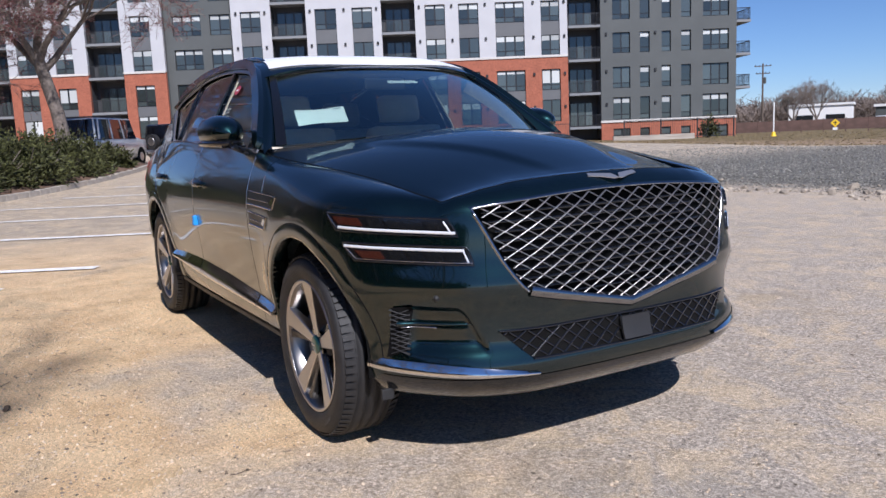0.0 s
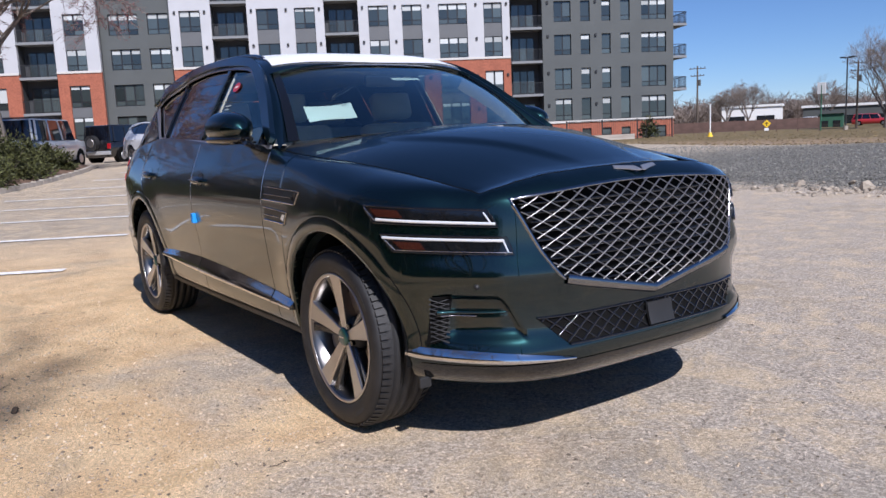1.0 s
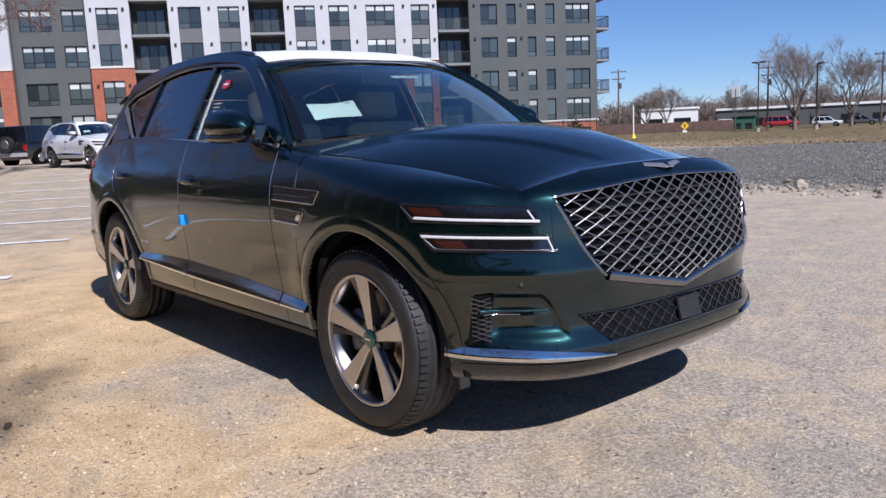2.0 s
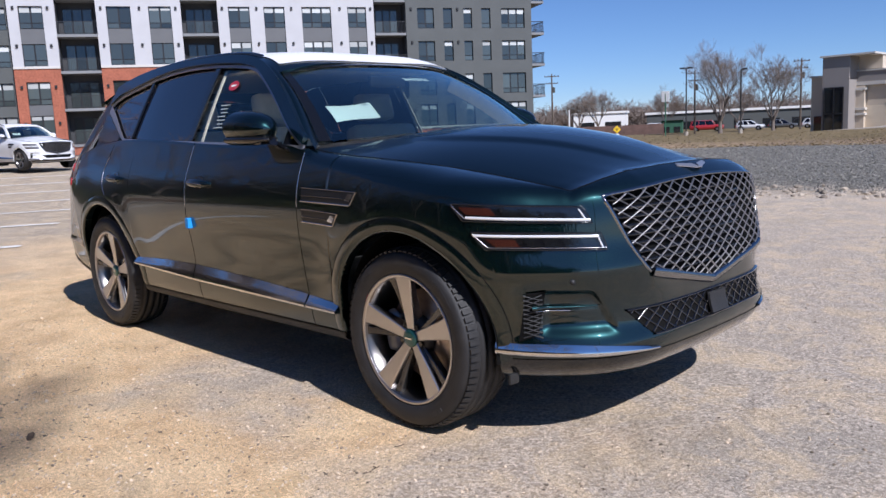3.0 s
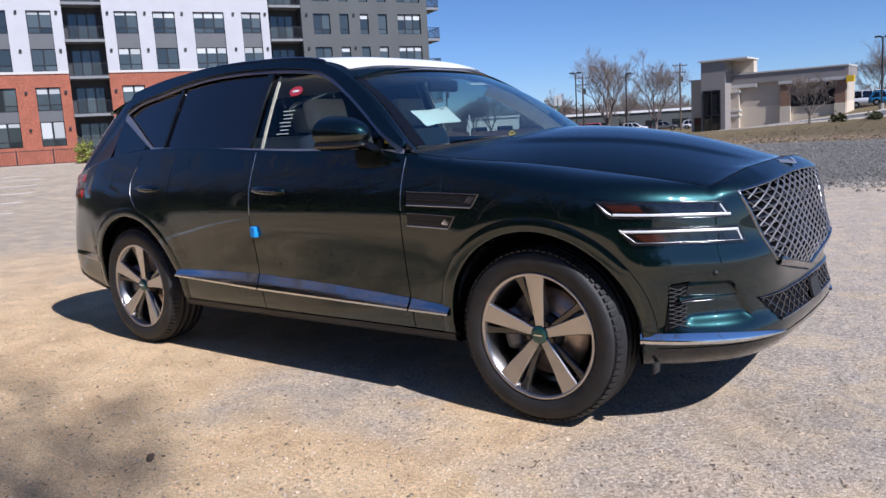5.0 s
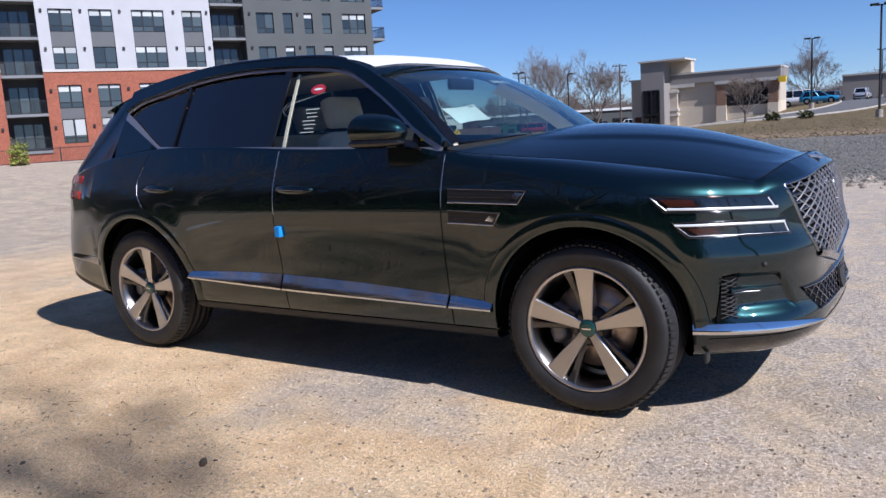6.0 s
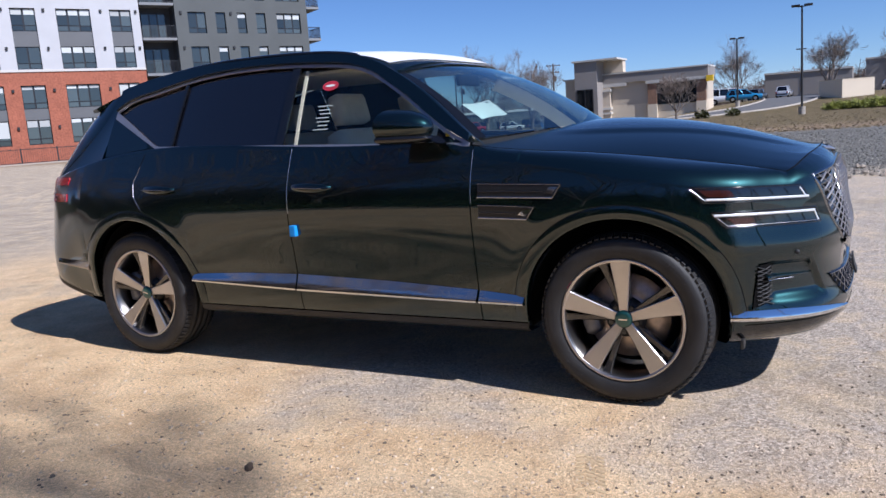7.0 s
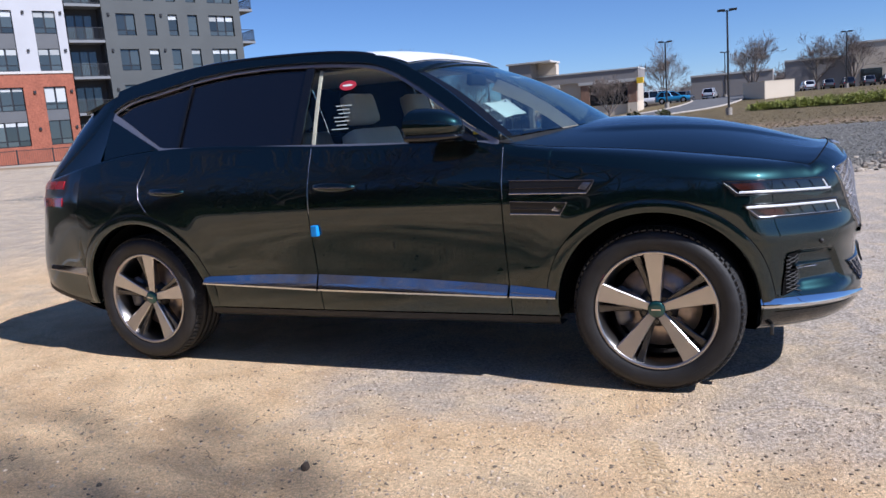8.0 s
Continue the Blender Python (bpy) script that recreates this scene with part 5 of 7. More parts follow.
def make_mirror(car, sgn):
    m = new("wing_mirror")
    m.parent = car
    nu, nv = 36, 20
    P = np.zeros((nu, nv, 3))
    for i, a in enumerate(np.linspace(0, 2 * np.pi, nu, endpoint=False)):
        for j, t in enumerate(np.linspace(0, 1, nv)):
            # t runs from the flat glass side (rear) to the rounded nose (front)
            f = (1 - t ** 2.6) ** 0.55
            w, h = 0.096 * f, 0.082 * f
            ca, sa = math.cos(a), math.sin(a)
            yy = w * abs(ca) ** 0.95 * (1 if ca > 0 else -1)
            zz = h * abs(sa) ** 0.95 * (1 if sa > 0 else -1)
            P[i, j] = (0.415 + 0.215 * t - 0.05 * (yy / 0.09) * (1 - t), -0.980 - yy, 1.268 + zz - 0.012 * t)
    P[..., 1] *= -sgn
    grid("mirror_shell", P, PAINT_NOW[0], m, closed_u=True, flip=(sgn < 0))
    c = P[:, 0].mean(0)
    R = c + (P[:, 0] - c) * 0.9
    K = np.stack([c + (P[:, 0] - c) * t for t in (1.0, 0.92, 0.9, 0.0)], 1)
    K[:, 2:, 0] += 0.012
    grid("mirror_glass", K, CHROME, m, closed_u=True, flip=(sgn > 0))
    # black lower shell
    K = P.copy()
    K[..., 2] = 1.212 + (K[..., 2] - 1.268) * 0.36
    K[..., 0] += 0.004
    K[..., 1] = K[..., 1] * 1.002
    grid("mirror_base", K, BLACKGLOSS, m, closed_u=True, flip=(sgn < 0), label="gloss black lower shell")
    # underside and foot
    bm = boxes((0.46, 0.60, -1.02, -0.90, 1.186, 1.196), bevel=0.004)
    bmesh.ops.create_cone(bm, cap_ends=True, segments=12, radius1=0.020, radius2=0.030, depth=0.15, matrix=Matrix.Translation((0.645, -0.925, 1.165)) @ Euler((radians(62), radians(18), 0)).to_matrix().to_4x4() @ Matrix.Diagonal((1.5, 0.55, 1, 1)))
    if sgn > 0:
        bmesh.ops.scale(bm, verts=bm.verts, vec=(1, -1, 1))
        bmesh.ops.reverse_faces(bm, faces=bm.faces)
    part("mirror_foot", bm, BLACKGLOSS, m)


def make_side_trim(car):
    for sgn in (-1, 1):
        def fn(x, z, off=0.0, sgn=sgn):
            p = side_fn(x, z, off)
            p[..., 1] *= -sgn
            return p
        fl = sgn < 0
        # sill strip: leans outwards so that it mirrors the sky
        for x0, x1 in ((-1.018, -0.27), (-0.26, 0.79), (0.802, 1.026)):
            x = np.linspace(x0, x1, 16)
            zt = np.interp(x, [-1.05, -0.6, -0.25, 0.3, 0.78, 1.03], [0.515, 0.532, 0.534, 0.514, 0.485, 0.463])
            zb = np.interp(x, [-1.05, -0.25, 0.78, 1.03], [0.482, 0.453, 0.431, 0.429])
            P = np.stack([fn(x, zt, 0.002), fn(x, zt * 0.5 + zb * 0.5, 0.020), fn(x, zb + 0.006, 0.036), fn(x, zb - 0.004, 0.037), fn(x, zb - 0.010, 0.002)], 1)
            grid("sill_strip", P, CHROME, car, flip=not fl, label="polished chrome sill strip")
        # lower sill
        x = np.linspace(-1.02, 1.03, 30)
        P = np.stack([fn(x, 0.0 * x + 0.33, 0.006), fn(x, 0 * x + 0.305, 0.012), fn(x, 0 * x + 0.285, -0.01), fn(x, 0 * x + 0.28, -0.12)], 1)
        grid("rocker", P, BLACKMATT, car, flip=not fl)
        # fender outlets
        for za, zb, x1 in ((0.986, 0.926, 1.236), (0.890, 0.832, 1.110)):
            v = new("fender_vent")
            v.parent = car
            grid("vent_back", quad_patch(fn, (0.838, zb), (x1 - 0.035, zb - 0.008), (x1, za - 0.012), (0.838, za), 14, 5, 0.0025), VENTDARK, v, flip=fl)
            grid("vent_bar", bar_on(fn, [(0.838, za), (x1, za - 0.012)], 0.004, 0.006, 12), DARKCHROME, v, flip=fl)
            grid("vent_bar", bar_on(fn, [(0.838, zb), (x1 - 0.035, zb - 0.008)], 0.008, 0.008, 12), SATIN, v, flip=fl)
            grid("vent_bar", bar_on(fn, [(x1 - 0.035, zb - 0.008), (x1, za - 0.012)], 0.004, 0.006, 4), DARKCHROME, v, flip=fl)
            zm = za * 0.42 + zb * 0.58
            grid("vent_fin", bar_on(fn, [(0.842, zm), (x1 - 0.085, zm - 0.006)], 0.006, 0.005, 12), BLACKGLOSS, v, flip=fl)
            grid("vent_tip", quad_patch(fn, (x1 - 0.075, zb + 0.012), (x1 - 0.040, zb + 0.006), (x1 - 0.012, za - 0.022), (x1 - 0.050, za - 0.020), 5, 5, 0.005), CHROME, v, flip=fl)
        # door handles
        for x0, x1, z in ((-0.232, 0.022, 1.000), (-1.345, -1.088, 1.014)):
            h = new("door_handle")
            h.parent = car
            u = np.linspace(0, 1, 24)
            a = np.linspace(0, 2 * np.pi, 12, endpoint=False)
            hz = 0.022 * np.sin(np.pi * np.clip(u, 0.02, 0.98)) ** 0.4
            of = 0.034 * np.sin(np.pi * np.clip(u, 0.0, 1)) ** 0.35 - 0.006
            rows = []
            for t in a:
                rows.append(fn(x0 + (x1 - x0) * u, z - 0.010 * u + hz * np.sin(t), of + 0.011 * np.cos(t) * np.sin(np.pi * np.clip(u, 0.02, 0.98)) ** 0.4))
            grid("grip", np.stack(rows, 1), PAINT_NOW[0], h, closed_v=True, flip=not fl)
            grid("grip_strip", bar_on(lambda p, q, o: fn(p, q, 0.038 + o), [(x0 + 0.03, z - 0.003), (x1 - 0.03, z - 0.010)], 0.005, 0.003, 10), DARKCHROME, h, flip=fl)
            cu = (x0 + x1) / 2
            an = np.linspace(0, 2 * np.pi, 28, endpoint=False)
            rr = np.array([0.0, 0.5, 1.0])
            P = fn(cu + 0.055 * np.cos(an)[:, None] * rr, z - 0.004 + 0.036 * np.sin(an)[:, None] * rr, 0.0015)
            grid("handle_cup", P, BLACKGLOSS, h, closed_u=True, flip=not fl)
        # tail lamp
        for z0, z1 in ((1.052, 1.100), (0.946, 0.998)):
            s0, s1 = float(arc_at(-2.20)) - 0.36, float(arc_at(-2.09))
            P = skin(*np.meshgrid(np.linspace(s0, s1, 20), np.linspace(z0, z1, 4), indexing="ij"), 0.006)
            P[..., 1] *= -sgn
            grid("tail_lamp", P, TAILRED, car, flip=not fl, thick=0.008, label="red tail lamp tier")
        # rear bumper strip
        x = np.linspace(-2.30, -1.95, 12)
        P = np.stack([fn(x, 0.575 - 0.04 * (x + 2.3), 0.002), fn(x, 0.552 - 0.08 * (x + 2.3), 0.010), fn(x, 0.545 - 0.10 * (x + 2.3), 0.011), fn(x, 0.540 - 0.10 * (x + 2.3), 0.0)], 1)
        grid("rear_strip", P, DARKCHROME, car, flip=not fl)
        # black lower edge of the rear bumper
        sq = np.linspace(0.02, float(arc_at(-2.03)), 40)
        zq = sill(np.interp(sq, ARC, OUTLINE[:, 0]))
        P = np.stack([skin(sq, zq + 0.012, 0.003), skin(sq, zq - 0.012, 0.004), skin(sq, zq - 0.07, -0.05), skin(sq, zq - 0.075, -0.25)], 1)
        P[..., 1] *= -sgn
        grid("rear_lower_lip", P, BLACKMATT, car, flip=not fl)
        # rear door seam, curving over the arch
        pts = [(-1.385, 1.215), (-1.412, 1.14), (-1.446, 1.05), (-1.428, 0.97), (-1.37, 0.90)] + [(-AXLE + 0.515 * math.cos(t), WHEEL_Z + 0.515 * math.sin(t)) for t in np.radians((76, 60, 45, 30, 15, 5))]
        grid("door_seam", bar_on(fn, pts, 0.006, 0.0012, 60), VOID, car, flip=fl)
        # thin satin bar puts the sun's glint along this seam
        grid("door_edge", bar_on(fn, [(px + 0.004, pz) for px, pz in pts[1:5]], 0.0026, 0.0026, 30), SATIN, car, flip=fl, label="satin bar for the sun's glint on the door edge")
        # satin bars draw the sun's glint on the door edges; fine lines round the arches
        for x, z0, z1 in ((-0.262, 0.86, 1.195), (0.800, 0.90, 1.140)):
            grid("door_edge", bar_on(fn, [(x, z0), (x, (z0 + z1) / 2), (x, z1)], 0.0022, 0.0020, 24), SATIN, car, flip=fl, label="satin bar for the sun's glint on the door edge")
        for c, r in ((AXLE, ARCH_F), (-AXLE, ARCH_R)):
            pts = [(c + (r + 0.057) * math.cos(t), WHEEL_Z + (r + 0.057) * math.sin(t)) for t in np.radians(np.linspace(2, 178, 40))]
            grid("arch_seam", bar_on(fn, pts, 0.0035, 0.0015, 60), VOID, car, flip=fl)
    # blue foam pad on the door edge
    bm = boxes((-0.252, -0.214, -1.010, -0.970, 0.742, 0.80), bevel=0.006)
    part("door_pad", bm, BLUE, car, "blue foam edge pad")


def make_under(car):
    bm = boxes((-2.3, 2.0, -0.52, 0.52, 0.24, 0.32), (-0.98, 0.98, -0.84, 0.84, 0.27, 0.34), (-2.35, -2.0, -0.7, 0.7, 0.30, 0.5), (1.90, 2.06, -0.56, 0.56, 0.27, 0.45), (-1.55, -1.4, -0.7, 0.7, 0.33, 0.41), (1.4, 1.55, -0.7, 0.7, 0.33, 0.41), (1.0, 2.1, -0.52, 0.52, 0.32, 0.95))
    part("underbody", bm, VOID, car, "dark underbody")
    for sgn in (-1, 1):
        y0, y1 = sorted((sgn * 0.87, sgn * 0.82))
        part("air_deflector", boxes((1.945, 1.96, y0, y1, 0.258, 0.30), bevel=0.005), BLACKMATT, car, "black plastic flap before the wheel")


def screen_point(b, t, inset=0.006):
    """A place just inside the windscreen: b across, t up."""
    low = np.array((1.115 - 0.36 * abs(b) ** 2.2, b * 0.800, 1.222 - 0.040 * abs(b) ** 2))
    top = np.array((0.252 + 0.09 * (1 - b * b) - 0.02 * b * b, b * 0.640, float(RAIL_Z(0.27)) + 0.014 * b ** 6 + 0.062 * (1 - b ** 4) - 0.004))
    p = low + (top - low) * t
    p[2] += 0.035 * math.sin(math.pi * t) * (1 - 0.3 * b * b)
    p[0] += 0.012 * math.sin(math.pi * t)
    return p - np.array((0.5, 0, 0.85)) * inset


def make_papers(car):
    def sheet(name, b0, b1, t0, t1, material, label, inset=0.006):
        P = np.array([[screen_point(b0 + (b1 - b0) * u, t0 + (t1 - t0) * v, inset) for v in np.linspace(0, 1, 6)] for u in np.linspace(0, 1, 8)])
        return grid(name, P, material, car, label=label, thick=0.001)
    # pale sheet hanging behind the windscreen
    c00, c10, c11, c01 = (np.array(q) for q in ((0.741, -0.675, 1.276), (0.770, -0.421, 1.296), (0.653, -0.396, 1.371), (0.620, -0.651, 1.354)))

    def on_sheet(u, v, lift=0.0):
        p = c00 * (1 - u) * (1 - v) + c10 * u * (1 - v) + c11 * u * v + c01 * (1 - u) * v
        return p + np.array((0.45, 0, 0.9)) * (lift + 0.004 * math.sin(5.0 * u + 2.0 * v))
    grid("paper_sheet", np.array([[on_sheet(u, v) for v in np.linspace(0, 1, 8)] for u in np.linspace(0, 1, 12)]), PAPER, car, thick=0.001, label="pale printed sheet hanging behind the windscreen")
    for k in range(3):
        grid("print_bar", np.array([[on_sheet(0.80 + 0.045 * k + 0.028 * a, 0.86 + 0.07 * b, 0.002) for b in (0, 1)] for a in (0, 1)]), DASH, car, thick=0.0006, label="plain dark bar of print")
    sheet("mirror_sticker", -0.16, 0.09, 0.635, 0.68, PAPER, "small white label")
    # round red sticker and lines of small print on the side glass
    def on_side(name, pts, material, label):
        P = gh(pts[..., 0], pts[..., 1], 0.003)
        return grid(name, P, material, car, flip=True, label=label)
    a = np.linspace(0, 2 * np.pi, 28, endpoint=False)
    R = np.stack([-0.115 + 0.052 * np.cos(a)[:, None] * np.array([0, 0.5, 1.0]), 1.508 + 0.026 * np.sin(a)[:, None] * np.array([0, 0.5, 1.0])], -1)
    ob = grid("round_sticker", gh(R[..., 0], R[..., 1], 0.003), RED, car, closed_u=True, flip=True, label="oval red sticker")
    R2 = R * np.array((0.62, 0.22)) + np.array((-0.115 * 0.38, 1.508 * 0.78))
    grid("sticker_band", gh(R2[..., 0], R2[..., 1], 0.0045), PAPER, car, closed_u=True, flip=True)
    u, v = np.meshgrid(np.linspace(0.640, 0.662, 4), np.linspace(1.205, 1.232, 3), indexing="ij")
    grid("yellow_tag", gh(u, v, 0.006), TAGYELLOW, car, flip=True, thick=0.002, label="small yellow tag in the mirror corner")
    for k in range(7):
        u, v = np.meshgrid(np.linspace(-0.168 + 0.012 * (k % 3), -0.070 - 0.010 * (k % 2), 6), np.array([0.0, 0.0050]) + 1.400 - 0.020 * k, indexing="ij")
        on_side("print_bar", np.stack([u, v], -1), PRINT, "plain pale bar of print")


def make_cabin(car):
    cab = new("cabin")
    cab.parent = car
    part("floor", boxes((-1.9, 1.0, -0.74, 0.74, 0.36, 0.44)), DASH, cab)
    for x, y, w in ((-0.02, -0.38, 0.52), (-0.02, 0.38, 0.52), (-0.98, 0.0, 1.3)):
        bm = boxes((x, x + 0.52, y - w / 2, y + w / 2, 0.55, 0.76), bevel=0.06)
        k = len(bm.verts)
        b2 = boxes((-0.07, 0.07, -w / 2, w / 2, 0.0, 0.62), bevel=0.05)
        bmesh.ops.transform(b2, matrix=pose(x + 0.02, y, 0.68, 0, -18, 0), verts=b2.verts)
        part("seat_cushion", bm, LEATHER, cab, "beige leather", smooth=True)
        part("seat_back", b2, LEATHER, cab, "beige leather", smooth=True)
        for dy in ((0,) if w < 1 else (-0.38, 0.38)):
            b3 = boxes((-0.05, 0.05, -0.14, 0.14, 0.0, 0.18), bevel=0.04)
            bmesh.ops.transform(b3, matrix=pose(x - 0.20, y + dy, 1.30, 0, -14, 0), verts=b3.verts)
            part("headrest", b3, LEATHER, cab, "beige leather", smooth=True)
    bm = boxes((0.62, 1.06, -0.72, 0.72, 0.80, 1.10), bevel=0.06)
    box(bm, 0.62, 0.84, 0.16, 0.60, 1.08, 1.16, bevel=0.03)
    part("dashboard", bm, DASH, cab, "dark dashboard", smooth=True)
    part("screen", boxes((0.66, 0.68, -0.20, 0.16, 1.09, 1.20), bevel=0.006), BLACKGLOSS, cab)
    a = np.linspace(0, 2 * np.pi, 40, endpoint=False)
    b = np.linspace(0, 2 * np.pi, 10, endpoint=False)
    P = np.array([[((0.185 + 0.016 * math.cos(q)) * math.cos(t), (0.185 + 0.016 * math.cos(q)) * math.sin(t), 0.016 * math.sin(q)) for q in b] for t in a])
    M = pose(0.50, 0.38, 1.02, 0, -64, 0)
    P = np.array([[tuple(M @ Vector(v)) for v in r] for r in P])
    grid("steering_wheel", P, BLACKMATT, cab, closed_u=True, closed_v=True)
    part("headliner", boxes((-1.9, 0.12, -0.58, 0.58, 1.585, 1.60)), LEATHER, cab)
    part("rear_view_mirror", boxes((0.33, 0.36, -0.13, 0.13, 1.475, 1.54), bevel=0.012), BLACKMATT, cab)
    make_papers(car)
    for sgn in (-1, 1):
        T = np.array([[screen_point(sgn * (0.962 - 0.012 * q), t, 0.014 + 0.085 * q) for q in (0, 0.5, 1)] for t in np.linspace(0.05, 0.96, 14)])
        grid("front_pillar_trim", T, LEATHER, cab, flip=sgn > 0, thick=0.006, label="pale inner pillar trim")
        T = np.array([[gh(-0.325 + dx + 0.035 * (1 - t), 1.19 + 0.42 * t, -0.022) for dx in (0.0, 0.018)] for t in np.linspace(0, 1, 8)])
        grid("pillar_trim", T * np.array((1, -sgn, 1)), LEATHER, cab, flip=sgn > 0, thick=0.008)
        part("door_card", boxes((-1.2, 0.75, sgn * 0.80 - 0.02, sgn * 0.80 + 0.02, 0.5, 1.17)), DASH, cab)



car = make_car("dark green mid-size luxury crossover parked on sandy asphalt", PAINT, pose(0, 0.02, 0))

# ---- lot markings, kerb and planting ----
LINEPAINT = mat("worn_white_line", (0.80, 0.78, 0.74), 0.85, noise_scale=9, noise_amt=0.22, fine=0.3, fine_scale=70)
KERB = mat("kerb_concrete", (0.36, 0.32, 0.27), 0.9, noise_scale=5, noise_amt=0.25, bump=0.4, bump_scale=40)
MULCH = mat("brown_mulch", (0.14, 0.085, 0.055), 0.95, noise_scale=7, noise_amt=0.4, bump=0.8, bump_scale=20)
JUNIPER = mat("juniper_green", (0.056, 0.060, 0.015), 0.75, island=0.85)
HEDGE = mat("hedge_green", (0.28, 0.30, 0.06), 0.7, island=0.5)
BARK = mat("grey_bark", (0.17, 0.140, 0.118), 0.9, noise_scale=9, noise_amt=0.35, bump=0.6, bump_scale=30)
# darker copy of BARK, with shade put into the woods' colour
SHADEBARK = mat("shaded_dark_bark", (0.060, 0.046, 0.038), 0.95, island=0.35)
TWIG = mat("brown_twigs", (0.195, 0.155, 0.130), 0.9, island=0.3)
BUD = mat("red_buds", (0.235, 0.080, 0.080), 0.7, island=0.4)
STONE = mat("crushed_stone", (0.205, 0.195, 0.170), 0.85, island=0.55)
RUBBLE = mat("pale_rubble", (0.33, 0.28, 0.22), 0.9, island=0.35, noise_scale=20, noise_amt=0.2)
PEBBLE = mat("sandy_pebble", (0.38, 0.30, 0.215), 0.9, island=0.75)
DRYTWIG = mat("dry_twig", (0.085, 0.06, 0.04), 0.9, island=0.4)
POLE = mat("dark_lamp_pole", (0.035, 0.033, 0.032), 0.5, 0.3)
WOODPOLE = mat("weathered_pole", (0.11, 0.085, 0.065), 0.9, noise_scale=6, noise_amt=0.2)
AX, AY = np.array((0.4695, 0.8829)), np.array((-0.8829, 0.4695))


def plan(a, c):
    """Place in plan from a along the building's front and c towards it."""
    return AX * a + AY * c


def gz(x, y):
    return float(ground_height(np.float64(x), np.float64(y)))


def make_line(c, a0, a1, w=0.17):
    a = np.linspace(a0, a1, 14)
    P = np.zeros((14, 2, 3))
    for i, q in enumerate(a):
        for j, dc in enumerate((-w / 2, w / 2)):
            p = plan(q, c + dc)
            P[i, j] = (*p, gz(*p) + 0.012)
    return tagged(grid("parking_line", P, LINEPAINT), "worn white painted parking line on asphalt", "road marking", kind="structure")


for k, (a0, a1) in enumerate(((-4.6, -2.98), (-9.0, -3.2), (-9.0, -3.25), (-9.0, -3.3), (-8.6, -3.3), (-8.4, -3.3), (-8.4, -3.2), (-8.4, -3.2), (-8.4, -3.2), (-8.2, -3.2), (-8.2, -3.2))):
    make_line(3.2 + 3.03 * k, a0, a1)
make_line(2.1, -6.0, -3.4)
make_line(37.5, -14, -2.2, 0.14)

KERB_PTS = [(-13.0, -4.6), (-17.3, -2.3), (-20.0, -0.60), (-23.1, 1.15), (-27.0, 3.0), (-30.0, 4.1)]
BACK_KERB = [(-12.9, -4.66), (-9.0, -7.0), (-4.0, -9.2), (2.0, -10.8), (9.0, -11.6), (17.0, -11.8)]


def make_kerb(pts):
    k = thing("kerb", "weathered concrete kerb round the planting bed", "kerb", kind="structure")
    C = catmull(pts, 6)
    for p, q in zip(C, C[1:]):
        L = float(np.linalg.norm(q - p))
        bm = boxes((0.01, L - 0.01, -0.08, 0.08, -0.1, 0.16), bevel=0.02)
        ang = math.atan2(q[1] - p[1], q[0] - p[0])
        ob = part("kerb_stone", bm, KERB, k)
        ob.matrix_local = pose(p[0], p[1], gz(*p), 0, random.uniform(-1.5, 1.5), math.degrees(ang))
    return k


make_kerb(KERB_PTS)
make_kerb(BACK_KERB)


def make_bed(pts):
    C = catmull(pts, 8)
    n = np.gradient(C, axis=0)
    n = np.stack([n[:, 1], -n[:, 0]], 1)
    n /= np.linalg.norm(n, axis=1, keepdims=True)
    n *= np.sign(-n[:, 1:] - 0.3 * n[:, :1])
    t = np.linspace(0, 1, 9)
    w = 3.6
    P = np.zeros((len(C), 9, 3))
    for i in range(len(C)):
        for j in range(9):
            p = C[i] + n[i] * (0.05 + w * t[j])
            P[i, j] = (*p, gz(*p) + 0.06 + 0.28 * math.sin(math.pi * t[j]) + 0.03 * noise.noise((p[0], p[1], 0)))
    ob = grid("planting_bed", P, MULCH, flip=True)
    return tagged(ob, "brown mulched planting bed behind the kerb", "planting bed", kind="structure")


make_bed(KERB_PTS)
make_bed(BACK_KERB)


def sprays(n, radius, height, leaf, rs, droop=0.2):
    """Feathery sprays of foliage over a low rounded mass, with gaps."""
    V, F = [], []
    for _ in range(n):
        az, el = rs.uniform(0, 2 * math.pi), math.asin(rs.uniform(0.02, 1))
        lump = 0.74 + 0.62 * noise.noise((math.cos(az) * 2.4 + radius * 7, math.sin(az) * 2.4, el * 3.0))
        r = rs.uniform(0.70, 1.08) * lump
        p = Vector((radius * r * math.cos(el) * math.cos(az), radius * r * math.cos(el) * math.sin(az), height * r * math.sin(el) ** 0.8))
        d = Vector((math.cos(az) * math.cos(el), math.sin(az) * math.cos(el), math.sin(el) + rs.uniform(-droop, 0.5)))
        d = (d + Vector((rs.uniform(-1.1, 1.1), rs.uniform(-1.1, 1.1), rs.uniform(-.9, .5)))).normalized()
        s = d.cross(Vector((rs.uniform(-1, 1), rs.uniform(-1, 1), rs.uniform(-1, 1)))).normalized()
        L = leaf * rs.uniform(0.6, 1.5)
        for k in range(3):
            o = p + d * L * 0.28 * k
            dd = (d + s * rs.uniform(-0.5, 0.5)).normalized()
            i = len(V)
            V += [o - s * L * 0.26, o + s * L * 0.26, o + dd * L * 0.7]
            F.append((i, i + 1, i + 2))
    return V, F


